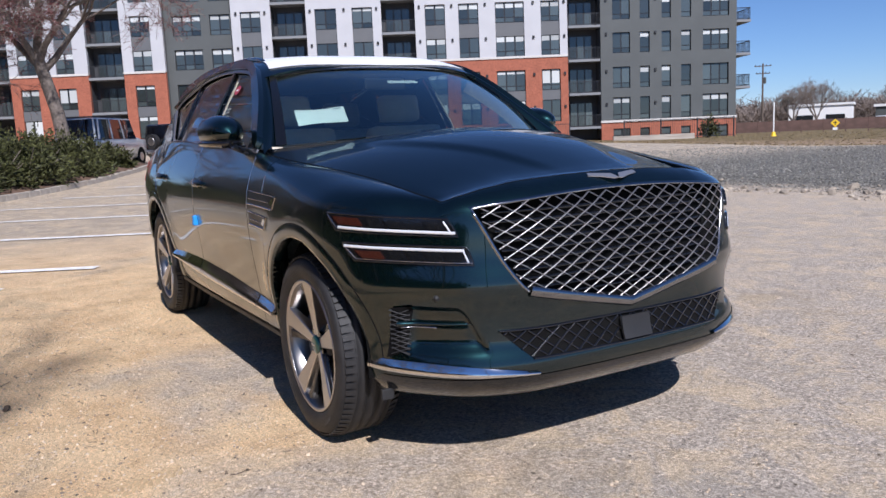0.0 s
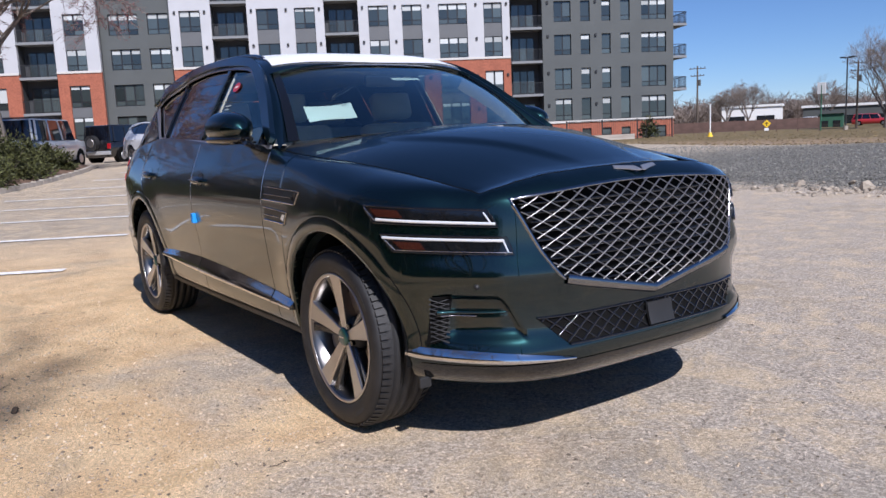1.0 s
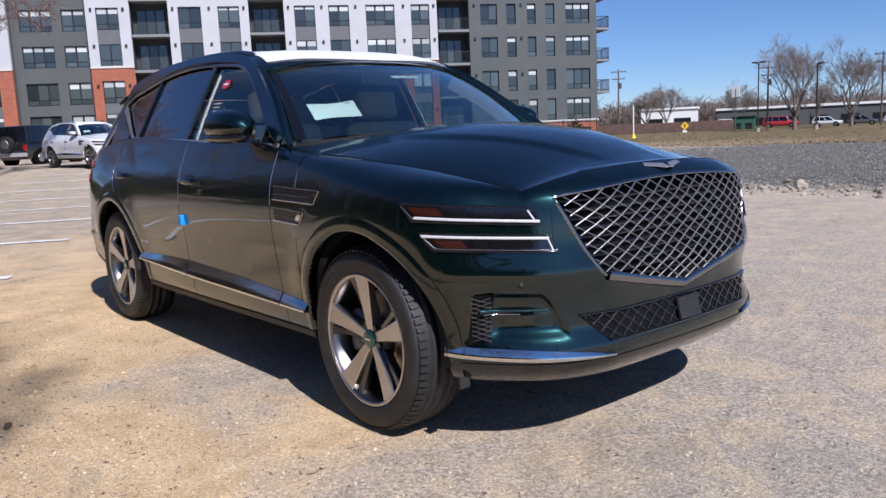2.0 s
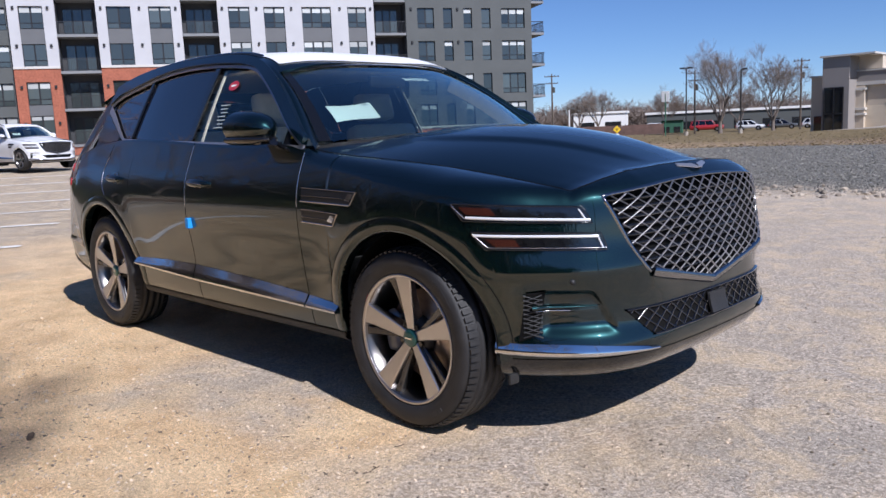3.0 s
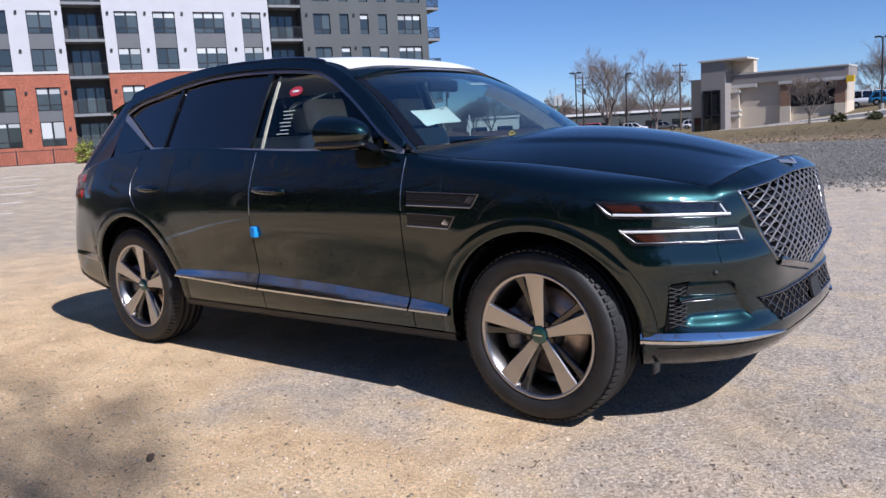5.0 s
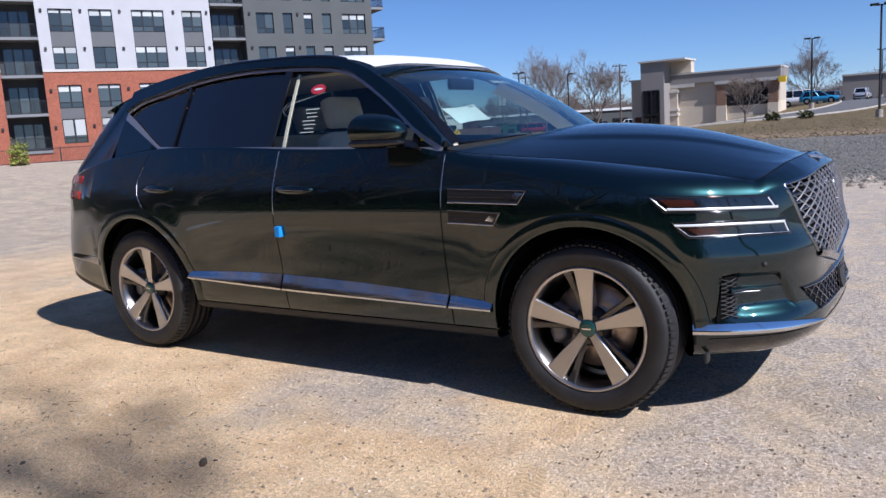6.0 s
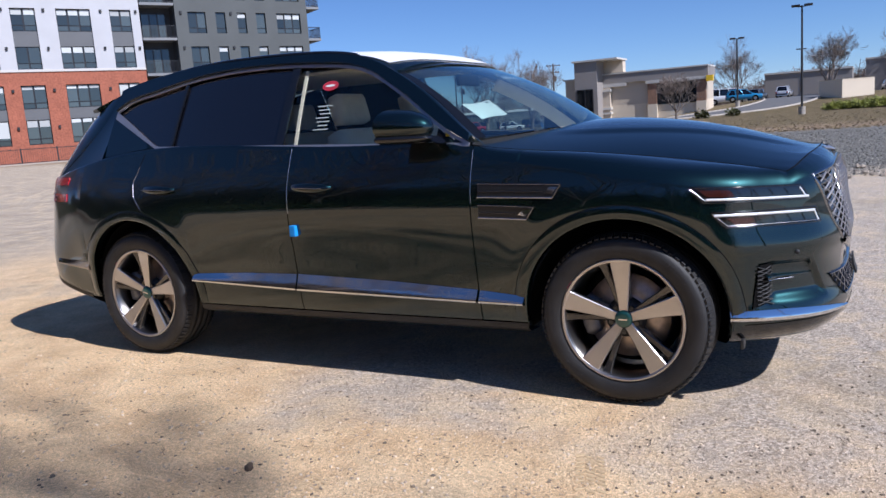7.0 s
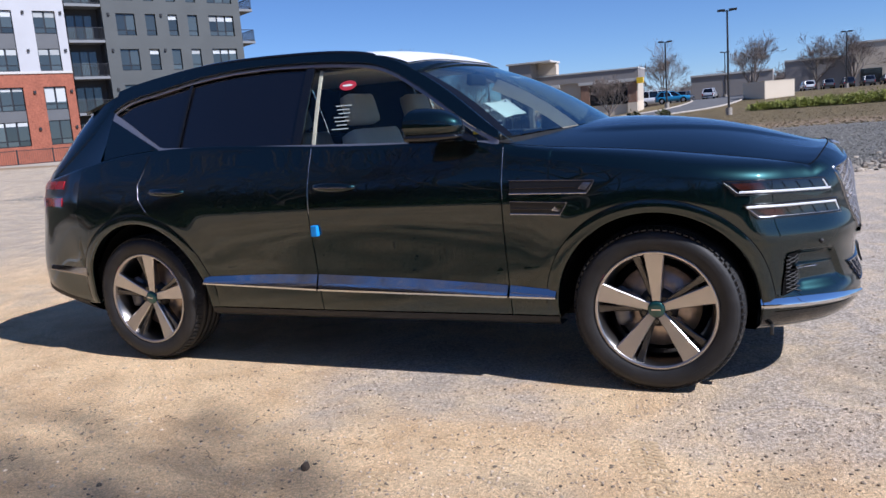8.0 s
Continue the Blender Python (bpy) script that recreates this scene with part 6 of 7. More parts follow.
def make_bush(x, y, r, h, seed, material=JUNIPER, name="juniper_bush", label="low spreading evergreen juniper bush in the bed", group="junipers along the kerb", n=1500, leaf=0.13):
    rs = random.Random(seed)
    b = thing(name, label, "bush", group, m=pose(x, y, gz(x, y) + 0.05))
    V, F = sprays(n, r, h, leaf, rs)
    ob = new("foliage", mesh_of("foliage", V, F, material, smooth=False))
    ob.parent = b
    bm = bmesh.new()
    for k in range(9):
        a = rs.uniform(0, 6.28)
        tube(bm, (0, 0, -0.1), (r * 0.7 * math.cos(a), r * 0.7 * math.sin(a), h * rs.uniform(0.4, 0.8)), 0.03, 0.008, 5)
    part("stem", bm, BARK, b)
    return b


def plant_junipers():
    C = catmull(KERB_PTS, 30)
    L = np.concatenate([[0], np.cumsum(np.linalg.norm(np.diff(C, axis=0), axis=1))])
    for i in range(12):
        d = 2.0 + i * 1.42
        p = np.array((np.interp(d, L, C[:, 0]), np.interp(d, L, C[:, 1])))
        q = np.array((np.interp(d + 0.2, L, C[:, 0]), np.interp(d + 0.2, L, C[:, 1])))
        t = (q - p) / np.linalg.norm(q - p)
        n = np.array((t[1], -t[0]))
        n = n if n[1] < 0 else -n
        big = 1 - 0.85 * smooth01(np.float64(d), 11.5, 17.5)
        for off, sc in ((1.45, 1.0), (3.0, 1.15)):
            if off > 2 and d > 15:
                continue
            x, y = p + n * (off + 0.3 * math.sin(i * 2.3)) + t * 0.6 * (off > 2)
            make_bush(x, y, (0.90 + 0.50 * big) * sc, (0.82 + 0.72 * big) * sc, 40 + 2 * i + int(off > 2), n=5200 if off < 2 else 2600, leaf=0.09)


plant_junipers()
for i in range(20):
    t = i / 19
    x = -10.5 + 26 * t
    y = np.interp(x, [p[0] for p in BACK_KERB], [p[1] for p in BACK_KERB]) - 1.5 - 0.4 * math.sin(i * 2.1)
    make_bush(x, y, 1.15 + 0.2 * math.sin(i * 1.3), 1.15 + 0.3 * math.sin(i * 1.9), 140 + i, n=1400, leaf=0.14)

# ---- trees ----


def limbs(start, direction, length, radius, depth, rs, out, spread=0.55, up=0.15, split=3, shrink=0.68, kinks=3):
    p, d = Vector(start), Vector(direction).normalized()
    r = radius
    for k in range(kinks):
        d2 = (d + Vector((rs.gauss(0, 0.13), rs.gauss(0, 0.13), rs.gauss(up * 0.4, 0.08)))).normalized()
        q = p + d2 * (length / kinks)
        r2 = r * (0.80 if depth else 0.62)
        out.append((p, q, r, r2, depth))
        if depth > 0 and k > 0:
            for _ in range(1 if k < kinks - 1 else split):
                ax = Vector((rs.gauss(0, 1), rs.gauss(0, 1), rs.gauss(0, 0.5))).normalized()
                nd = (d2 + ax * spread * rs.uniform(0.7, 1.4) + Vector((0, 0, up))).normalized()
                limbs(q, nd, length * shrink * rs.uniform(0.75, 1.2), r2 * 0.66, depth - 1, rs, out, spread, up, split, shrink, kinks)
        p, d, r = q, d2, r2
    return out


def prisms(segs, sides=5):
    V, F = [], []
    ang = [2 * math.pi * k / sides for k in range(sides)]
    for a, b, r0, r1, _ in segs:
        z = (b - a)
        if z.length < 1e-6:
            continue
        z = z.normalized()
        u = z.orthogonal().normalized()
        v = z.cross(u)
        i = len(V)
        for c, r in ((a, r0), (b, r1)):
            for t in ang:
                V.append(c + (u * math.cos(t) + v * math.sin(t)) * r)
        for k in range(sides):
            m = (k + 1) % sides
            F.append((i + k, i + m, i + sides + m, i + sides + k))
    return V, F


def make_tree(x, y, height, seed, label, depth=4, trunk=0.2, buds=0, bud_mat=None, group="", twig_r=1.0, spread=0.55, split=3, z=None, clear=0.3, up=0.15, lean=(0, 0)):
    rs = random.Random(seed)
    t = thing("bare_tree", label, "tree", group, m=pose(x, y, gz(x, y) - 0.05 if z is None else z))
    segs = []
    base = clear * height
    segs.append((Vector((0, 0, 0)), Vector((lean[0] * 0.4, lean[1] * 0.4, base * 0.55)), trunk * 1.25, trunk, 9))
    segs.append((Vector((lean[0] * 0.4, lean[1] * 0.4, base * 0.55)), Vector((lean[0], lean[1], base)), trunk, trunk * 0.9, 9))
    for k in range(split + 1):
        a = 2 * math.pi * (k + rs.random() * 0.6) / (split + 1)
        d = Vector((math.cos(a) * spread, math.sin(a) * spread, 1.0))
        limbs((lean[0], lean[1], base * rs.uniform(0.85, 1.0)), d, (height - base) * 0.42, trunk * 0.62, depth - 1, rs, segs, spread, up, split)
    limbs((lean[0], lean[1], base), (rs.gauss(0, .1), rs.gauss(0, .1), 1), (height - base) * 0.5, trunk * 0.7, depth - 1, rs, segs, spread, up, split)
    segs = [(a, b, max(r0, 0.006 * twig_r), max(r1, 0.004 * twig_r), d) for a, b, r0, r1, d in segs]
    V, F = prisms([s for s in segs if s[4] >= 2], 6)
    ob = new("trunk", mesh_of("trunk", V, F, BARK))
    ob.parent = t
    V, F = prisms([s for s in segs if s[4] < 2], 3)
    if V:
        ob = new("crown", mesh_of("crown", V, F, TWIG, smooth=False))
        ob.parent = t
    if buds:
        tips = [s for s in segs if s[4] < 2]
        V, F = [], []
        for _ in range(buds):
            a, b, *_r = rs.choice(tips)
            p = a + (b - a) * rs.random() + Vector((rs.gauss(0, .05), rs.gauss(0, .05), rs.gauss(0, .05)))
            q = Vector((rs.gauss(0, 1), rs.gauss(0, 1), rs.gauss(0, 1))).normalized() * 0.021
            w = q.orthogonal().normalized() * 0.014
            i = len(V)
            V += [p - q, p + w, p + q, p - w]
            F.append((i, i + 1, i + 2, i + 3))
        ob = new("bud_haze", mesh_of("buds", V, F, bud_mat or BUD, smooth=False))
        ob.parent = t
        tagged(ob, "dark red flower buds", kind="stuff")
    return t


make_tree(-26.6, 0.67, 10.2, 3, "leafless maple with dark red buds over the junipers", depth=5, trunk=0.24, buds=80000, spread=0.95, clear=0.42, twig_r=1.5, up=0.02, split=4, lean=(-0.4, -0.7))
make_tree(-26.8, -3.6, 9.0, 8, "leafless maple with dark red buds over the junipers", depth=5, trunk=0.17, buds=50000, spread=0.85, clear=0.40, twig_r=1.4, up=0.05, split=4)
# roadside trees behind the filming place, which shade the sand and show in the paint
make_tree(17.1, -5.85, 17.6, 21, "tall leafless roadside tree shading the sandy asphalt", depth=4, trunk=0.10, spread=0.62, clear=0.86, twig_r=2.6)
for i, (x, y, h) in enumerate(((-3.5, -14.0, 12.5), (4.0, -17.0, 12.0), (-10.5, -15.0, 12.0), (11.0, -16.0, 12.5), (-18.0, -14.5, 12.0), (-27.0, -13.0, 12.0))):
    make_tree(x, y, h, 60 + i, "leafless roadside tree beyond the lot", depth=5, trunk=0.2, spread=0.6, twig_r=1.8, clear=0.22, group="roadside trees")
for i, (x, y, h, tr) in enumerate(((-50.5, 109.3, 10.8, .30), (-47.5, 121.0, 9.8, .28), (-2.5, 125.5, 7.4, .28), (-18.4, 146.0, 8.8, .25), (7.6, 165.0, 8.0, .25), (13.5, 160.0, 8.6, .25),
                                   (-80.0, 115.0, 5.8, .2), (-86.0, 130.0, 7.2, .22), (-72.0, 132.0, 6.4, .2), (-60.0, 136.0, 6.8, .22))):
    make_tree(x, y, h, 90 + i, "leafless grey-brown street tree far across the lot", depth=5, trunk=tr, spread=0.62, twig_r=1.9, clear=0.17, group="far street trees", up=0.13, split=4)
make_tree(-14.9, 78.9, 4.3, 120, "small leafless ornamental tree on the grass slope", depth=5, trunk=0.13, spread=0.7, twig_r=3.0, clear=0.22)


def make_back_woods():
    """Unseen thick leafless roadside woods beyond the planting bed, dark in the doors' reflections."""
    rs = random.Random(15)
    segs = []
    for k in range(760):
        x, y = rs.uniform(-85, 40), -27 - 20 * rs.random()
        h = rs.uniform(6, 12.5)
        if x < -8:
            y, h = y + 9, h * 1.35
        b = Vector((x, y, -0.3))
        segs.append((b, b + Vector((rs.gauss(0, .3), rs.gauss(0, .3), 0.6 * h)), 0.14, 0.07, 0))
        for _ in range(22):
            p = b + Vector((rs.gauss(0, 0.3), rs.gauss(0, 0.3), rs.uniform(0, 0.55) * h))
            q = p + Vector((rs.gauss(0, 1.4), rs.gauss(0, 1.4), rs.uniform(0.15, 0.5) * h))
            segs.append((p, q, 0.06, 0.03, 0))
            for _ in range(2):
                m = p + (q - p) * rs.uniform(0.3, 0.9)
                segs.append((m, m + Vector((rs.gauss(0, 0.9), rs.gauss(0, 0.9), rs.uniform(-0.1, 1.2))), 0.035, 0.02, 0))
    V, F = prisms(segs, 3)
    ob = new("roadside_woods", mesh_of("roadside_woods", V, F, SHADEBARK, smooth=False))
    return tagged(ob, "thick leafless roadside woods beyond the lot", "woods", kind="stuff")


make_back_woods()


def make_treeline():
    rs = random.Random(5)
    segs = []
    for k in range(1000):
        az = radians(rs.uniform(74, 136))
        D = rs.uniform(215, 290)
        x, y = 3 + D * math.cos(az), -3 + D * math.sin(az)
        h = rs.uniform(5.5, 9.5)
        b = Vector((x, y, gz(x, y) - 0.5))
        for _ in range(16):
            p = b + Vector((rs.gauss(0, 0.5), rs.gauss(0, 0.5), rs.uniform(0, 0.4) * h))
            q = p + Vector((rs.gauss(0, 2.2), rs.gauss(0, 2.2), rs.uniform(0.25, 0.62) * h))
            segs.append((p, q, 0.12, 0.05, 0))
            for _ in range(3):
                m = p + (q - p) * rs.uniform(0.3, 0.9)
                segs.append((m, m + Vector((rs.gauss(0, 1.3), rs.gauss(0, 1.3), rs.uniform(0.1, 1.8))), 0.07, 0.03, 0))
    V, F = prisms(segs, 3)
    ob = new("far_woods", mesh_of("far_woods", V, F, TWIG, smooth=False))
    return tagged(ob, "distant belt of leafless brown woods", "woods", kind="stuff")


make_treeline()

# ---- loose stones and litter ----


def rocks(places, material, name, label, seed, flat=0.7):
    rs = random.Random(seed)
    V, F = [], []
    ico = ((0, 1, 1.618), (0, -1, 1.618), (0, 1, -1.618), (0, -1, -1.618), (1, 1.618, 0), (-1, 1.618, 0), (1, -1.618, 0), (-1, -1.618, 0), (1.618, 0, 1), (1.618, 0, -1), (-1.618, 0, 1), (-1.618, 0, -1))
    tri = ((0, 1, 8), (0, 8, 4), (0, 4, 5), (0, 5, 10), (0, 10, 1), (1, 6, 8), (8, 6, 9), (8, 9, 4), (4, 9, 2), (4, 2, 5), (5, 2, 11), (5, 11, 10), (10, 11, 7), (10, 7, 1), (1, 7, 6), (3, 9, 6), (3, 2, 9), (3, 11, 2), (3, 7, 11), (3, 6, 7))
    for x, y, z, r in places:
        i = len(V)
        M = Euler((rs.uniform(0, 6), rs.uniform(0, 6), rs.uniform(0, 6))).to_matrix()
        sc = (rs.uniform(0.6, 1.3), rs.uniform(0.6, 1.2), rs.uniform(0.5, 1.0))
        for v in ico:
            p = M @ Vector([a * s * rs.uniform(0.75, 1.15) / 1.9 for a, s in zip(v, sc)])
            V.append((x + p.x * r, y + p.y * r, z + p.z * r * flat))
        F += [tuple(k + i for k in t) for t in tri]
    ob = new(name, mesh_of(name, V, F, material, smooth=False))
    return tagged(ob, label, "stones", kind="stuff")


rs = random.Random(11)
pl = []
for _ in range(30000):
    y = 9.9 + 15 * rs.random() ** 1.7
    x = rs.uniform(-17, 16)
    pl.append((x, y, gz(x, y) + 0.006, rs.uniform(0.009, 0.026) * (1 + 0.03 * (y - 10))))
rocks(pl, STONE, "crushed_stone", "grey crushed-stone bed beside the lot", 1)
pl = []
for _ in range(420):
    x = rs.uniform(-8, 12)
    y = 9.75 + 0.05 * x + rs.gauss(0, 0.32)
    pl.append((x, y, gz(x, y) + 0.01, rs.uniform(0.03, 0.09)))
for _ in range(520):
    x, y = rs.gauss(6.2, 1.5), rs.gauss(10.4, 0.4)
    pl.append((x, y, gz(x, y) + max(0, 0.22 - 0.14 * abs(x - 5.6)), rs.uniform(0.03, 0.09)))
rocks(pl, RUBBLE, "rubble", "pale broken rubble along the stone bed's edge", 2)
for i, (x, y, r) in enumerate(((-3.1, 10.0, 0.13), (-2.35, 10.25, 0.09), (-1.95, 9.9, 0.15), (4.2, 10.3, 0.12), (5.3, 10.1, 0.15), (6.1, 10.5, 0.13))):
    o = rocks([(0, 0, r * 0.25, r)], RUBBLE, "rock", "pale broken rock at the stone bed's edge", 30 + i)
    o.location = (x, y, gz(x, y))
    tagged(o, category="rock", group="rocks on the edge", kind="thing")
pl = []
for _ in range(9000):
    x, y = rs.gauss(0.8, 2.4), rs.gauss(-2.0, 1.1)
    if -0.95 < y < 1 and -2.3 < x < 2.2:
        continue
    pl.append((x, y, 0.001, 0.0028 + 0.0075 * rs.random() ** 2.2 * (2.0 if rs.random() < 0.02 else 1)))
rocks(pl, PEBBLE, "pebbles", "small sandy pebbles scattered on the sandy lot", 3)
pl = []
for _ in range(7000):
    x, y = 0.5 + 5.5 * rs.random(), -2.4 + 8 * rs.random() ** 1.6
    if y < 1.05 and x < 2.3 and y > -1:
        continue
    pl.append((x, y, 0.001, 0.003 + 0.007 * rs.random() ** 2))
rocks(pl, PEBBLE, "grit", "loose tan grit on the asphalt", 4)
o = rocks([(0, 0, 0.012, 0.028)], DRYTWIG, "stone", "dark angular stone lying on the sand", 77)
o.location = (0.31, -2.04, 0)
tagged(o, category="stone", kind="thing")


def make_litter():
    rs = random.Random(31)
    segs = []
    for _ in range(130):
        x, y = rs.gauss(-0.2, 1.7), rs.uniform(-3.6, -1.05)
        p, a = Vector((x, y, 0.006)), rs.uniform(0, 6.28)
        n = rs.choice((1, 1, 2, 3))
        L = rs.uniform(0.006, 0.028)
        r = rs.uniform(0.0009, 0.0019)
        for _ in range(n):
            a += rs.gauss(0, 0.5)
            q = p + Vector((math.cos(a) * L, math.sin(a) * L, rs.uniform(-0.003, 0.006)))
            q.z = max(q.z, 0.003)
            segs.append((p, q, r, r * 0.85, 0))
            p = q
    for _ in range(8):
        cx, cy = rs.uniform(-1.6, 1.8), rs.uniform(-3.0, -1.25)
        for _ in range(rs.randint(3, 6)):
            p, a = Vector((cx + rs.gauss(0, 0.05), cy + rs.gauss(0, 0.03), 0.006)), rs.uniform(0, 6.28)
            for _ in range(2):
                a += rs.gauss(0, 0.4)
                q = p + Vector((math.cos(a), math.sin(a), 0)) * rs.uniform(0.008, 0.024)
                q.z = rs.uniform(0.004, 0.014)
                segs.append((p, q, 0.0014, 0.0010, 0))
                p = q
    V, F = prisms(segs, 5)
    ob = new("twig_litter", mesh_of("twig_litter", V, F, DRYTWIG))
    tagged(ob, "dry twigs and bark bits littering the sand", "twigs", kind="stuff")


make_litter()
LOOSESAND = mat("loose_sand", (0.50, 0.36, 0.20), 0.95, noise_scale=40, noise_amt=0.2)


def tyre_track(x0, y0, x1, y1, width=0.17):
    """Low chevron ridges pressed into the sand."""
    d = Vector((x1 - x0, y1 - y0, 0))
    L = d.length
    d.normalize()
    s = Vector((-d.y, d.x, 0))
    rs = random.Random(int(x0 * 100))
    V, F = [], []
    n = int(L / 0.030)
    for k in range(n):
        if rs.random() < 0.12:
            continue
        c = Vector((x0, y0, 0.0)) + d * (k * 0.030) + s * 0.02 * math.sin(k * 0.05)
        for side in (-1, 0, 1):
            a = c + s * (side * width / 3 - width / 7)
            b = c + s * (side * width / 3 + width / 7) + d * 0.016 * (1 if side >= 0 else -1)
            h = rs.uniform(0.001, 0.003)
            i = len(V)
            V += [a - d * 0.009, b - d * 0.009, a + d * 0.009, b + d * 0.009, a + Vector((0, 0, h)), b + Vector((0, 0, h))]
            F += [(i, i + 1, i + 5, i + 4), (i + 3, i + 2, i + 4, i + 5), (i, i + 4, i + 2), (i + 1, i + 3, i + 5)]
    V = [v + Vector((0, 0, 0.0015)) for v in V]
    ob = new("tyre_track", mesh_of("tyre_track", V, F, LOOSESAND, smooth=False))
    tagged(ob, "faint tyre track pressed into the sand", "tyre track", kind="stuff")


tyre_track(1.50, -1.50, 1.96, -3.1, 0.11)
tyre_track(0.62, -2.0, 0.92, -3.3, 0.11)

# ---- other vehicles ----
SILVER = mat("silver_paint", (0.62, 0.63, 0.65), 0.3, 0.5, coat=0.8, noise_scale=2, noise_amt=0.03)
BLACKPAINT = mat("black_paint", (0.012, 0.012, 0.014), 0.25, 0.0, coat=1.0)
BLUEPAINT = mat("blue_paint", (0.03, 0.25, 0.48), 0.3, 0.2, coat=1.0)
REDPAINT = mat("red_paint", (0.45, 0.03, 0.035), 0.3, 0.1, coat=1.0)
GREYPAINT = mat("grey_paint", (0.12, 0.125, 0.13), 0.3, 0.4, coat=1.0)


def vehicle(label, paint, x, y, heading, length=4.6, height=1.65, width=1.85, hood=0.28, boxy=0.0, category="car", group="", spare=False, rack=False):
    """A simple parked vehicle: body loft, glazing, lamps and wheels; nose along +x."""
    v = thing("parked_car", label, category, group, m=pose(x, y, gz(x, y), 0, 0, heading))
    L, H, W = length / 2, height, width / 2
    belt, sillz = H * 0.56, 0.26
    n = 41
    xs = np.linspace(-L, L, n)
    u = (xs + L) / length
    hood_x = 1 - hood
    plan_w = W * (1 - 0.16 * np.abs(2 * u - 1) ** 6)
    top = np.where(u > hood_x, belt + 0.06 - 0.14 * smooth01(u, hood_x, 1.0), belt + 0.03)
    Pb = np.zeros((n, 12, 3))
    for i in range(n):
        prof = ((0.80, sillz), (0.97, sillz + 0.06), (1.0, belt * 0.7), (0.97, belt - 0.04), (0.90, top[i] - 0.005), (0.5, top[i] + 0.03))
        full = prof + tuple((-a, z) for a, z in prof[::-1])
        Pb[i] = [(xs[i], a * plan_w[i], z) for a, z in full]
    body = grid("body", Pb, paint, v, flip=True, closed_v=True)
    for e, s in ((0, 1), (-1, -1)):
        c = Pb[e]
        K = np.stack([c, c.mean(0) + (c - c.mean(0)) * 0.6 + (-s * 0.05, 0, 0), 0 * c + c.mean(0) + (-s * 0.06, 0, 0)], 1)
        grid("end_panel", K, paint, v, closed_u=True, flip=(s < 0))
    # cabin
    rake_f, rake_r = (0.34 if not boxy else 0.16) * (1 - boxy), 0.28 * (1 - boxy) + 0.04
    x0, x1 = -L + 0.10, -L + length * hood_x + 0.12
    G = np.zeros((2, 14, 3))
    for k, (z, ins, sh) in enumerate(((belt, 0.05, 0.0), (H - 0.07, 0.20 - 0.08 * boxy, 1.0))):
        a, b = x0 + rake_r * 1.2 * sh, x1 - (0.25 + rake_f * 2.0) * sh
        loop = [(a, -W + ins + 0.1), (a + 0.15, -W + ins), (a + (b - a) * 0.35, -W + ins), (a + (b - a) * 0.65, -W + ins), (b - 0.12, -W + ins), (b, -W + ins + 0.12), (b + 0.03, -0.3)]
        G[k] = [(p, q, z) for p, q in loop + [(p, -q) for p, q in loop[::-1]]]
    grid("glazing", G, PRIVACY, v, closed_v=True, flip=False)
    c = G[1]
    R = np.stack([c, c + (c.mean(0) - c) * 0.03 + (0, 0, 0.05), c + (c.mean(0) - c) * 0.25 + (0, 0, 0.07), 0 * c + c.mean(0) + (0, 0, 0.085)], 1)
    grid("roof", R, paint, v, closed_u=True, flip=False)
    for k in (1, 2, 3, 4, 5, 8, 9, 10, 11, 12, 0, 13):
        a, b = Vector(G[0][k]), Vector(G[1][k])
        if k in (2, 3, 10, 11, 0, 13, 1, 12, 5, 8):
            bm = bmesh.new()
            tube(bm, a, b, 0.045, 0.04, 5)
            part("pillar", bm, paint, v)
    for wx in (-L + length * 0.19, L - length * 0.19):
        for sy in (-1, 1):
            w = new("wheel")
            w.parent = v
            bm = bmesh.new()
            tube(bm, (wx, sy * (W - 0.24), 0.34), (wx, sy * (W - 0.01), 0.34), 0.345, 0.335, 24)
            part("tyre", bm, RUBBER, w)
            bm = bmesh.new()
            tube(bm, (wx, sy * (W - 0.02), 0.34), (wx, sy * (W + 0.005), 0.34), 0.22, 0.20, 18)
            part("rim", bm, ALLOY, w)
            bm = bmesh.new()
            tube(bm, (wx, sy * (W - 0.30), 0.36), (wx, sy * (W - 0.004), 0.36), 0.42, 0.42, 24)
            part("wheel_arch", bm, VOID, v)
    for sy in (-1, 1):
        part("head_lamp", boxes((L - 0.03, L + 0.035, sy * W * 0.62 - 0.17, sy * W * 0.62 + 0.17, belt * 0.70, belt * 0.70 + 0.13), bevel=0.02), LIGHTBAR, v)
        part("tail_lamp", boxes((-L - 0.035, -L + 0.03, sy * W * 0.80 - 0.09, sy * W * 0.80 + 0.09, belt * 0.66, belt * 0.66 + 0.26), bevel=0.02), TAILRED, v)
    part("bumper", boxes((L - 0.05, L + 0.07, -W * 0.86, W * 0.86, 0.36, 0.52), bevel=0.03), BLACKMATT, v)
    part("bumper", boxes((-L - 0.09, -L + 0.03, -W * 0.88, W * 0.88, 0.40, 0.58), bevel=0.03), BLACKMATT if boxy < 0.9 else SILVER, v)
    part("grille", boxes((L + 0.0, L + 0.03, -W * 0.4, W * 0.4, belt * 0.58, belt * 0.80), bevel=0.01), BLACKGLOSS, v)
    if spare:
        bm = bmesh.new()
        tube(bm, (-L - 0.30, 0.1, belt * 0.95), (-L - 0.06, 0.1, belt * 0.95), 0.36, 0.37, 24)
        part("spare_tyre", bm, RUBBER, v)
        bm = bmesh.new()
        tube(bm, (-L - 0.315, 0.1, belt * 0.95), (-L - 0.29, 0.1, belt * 0.95), 0.20, 0.22, 18)
        part("spare_rim", bm, ALLOY, v)
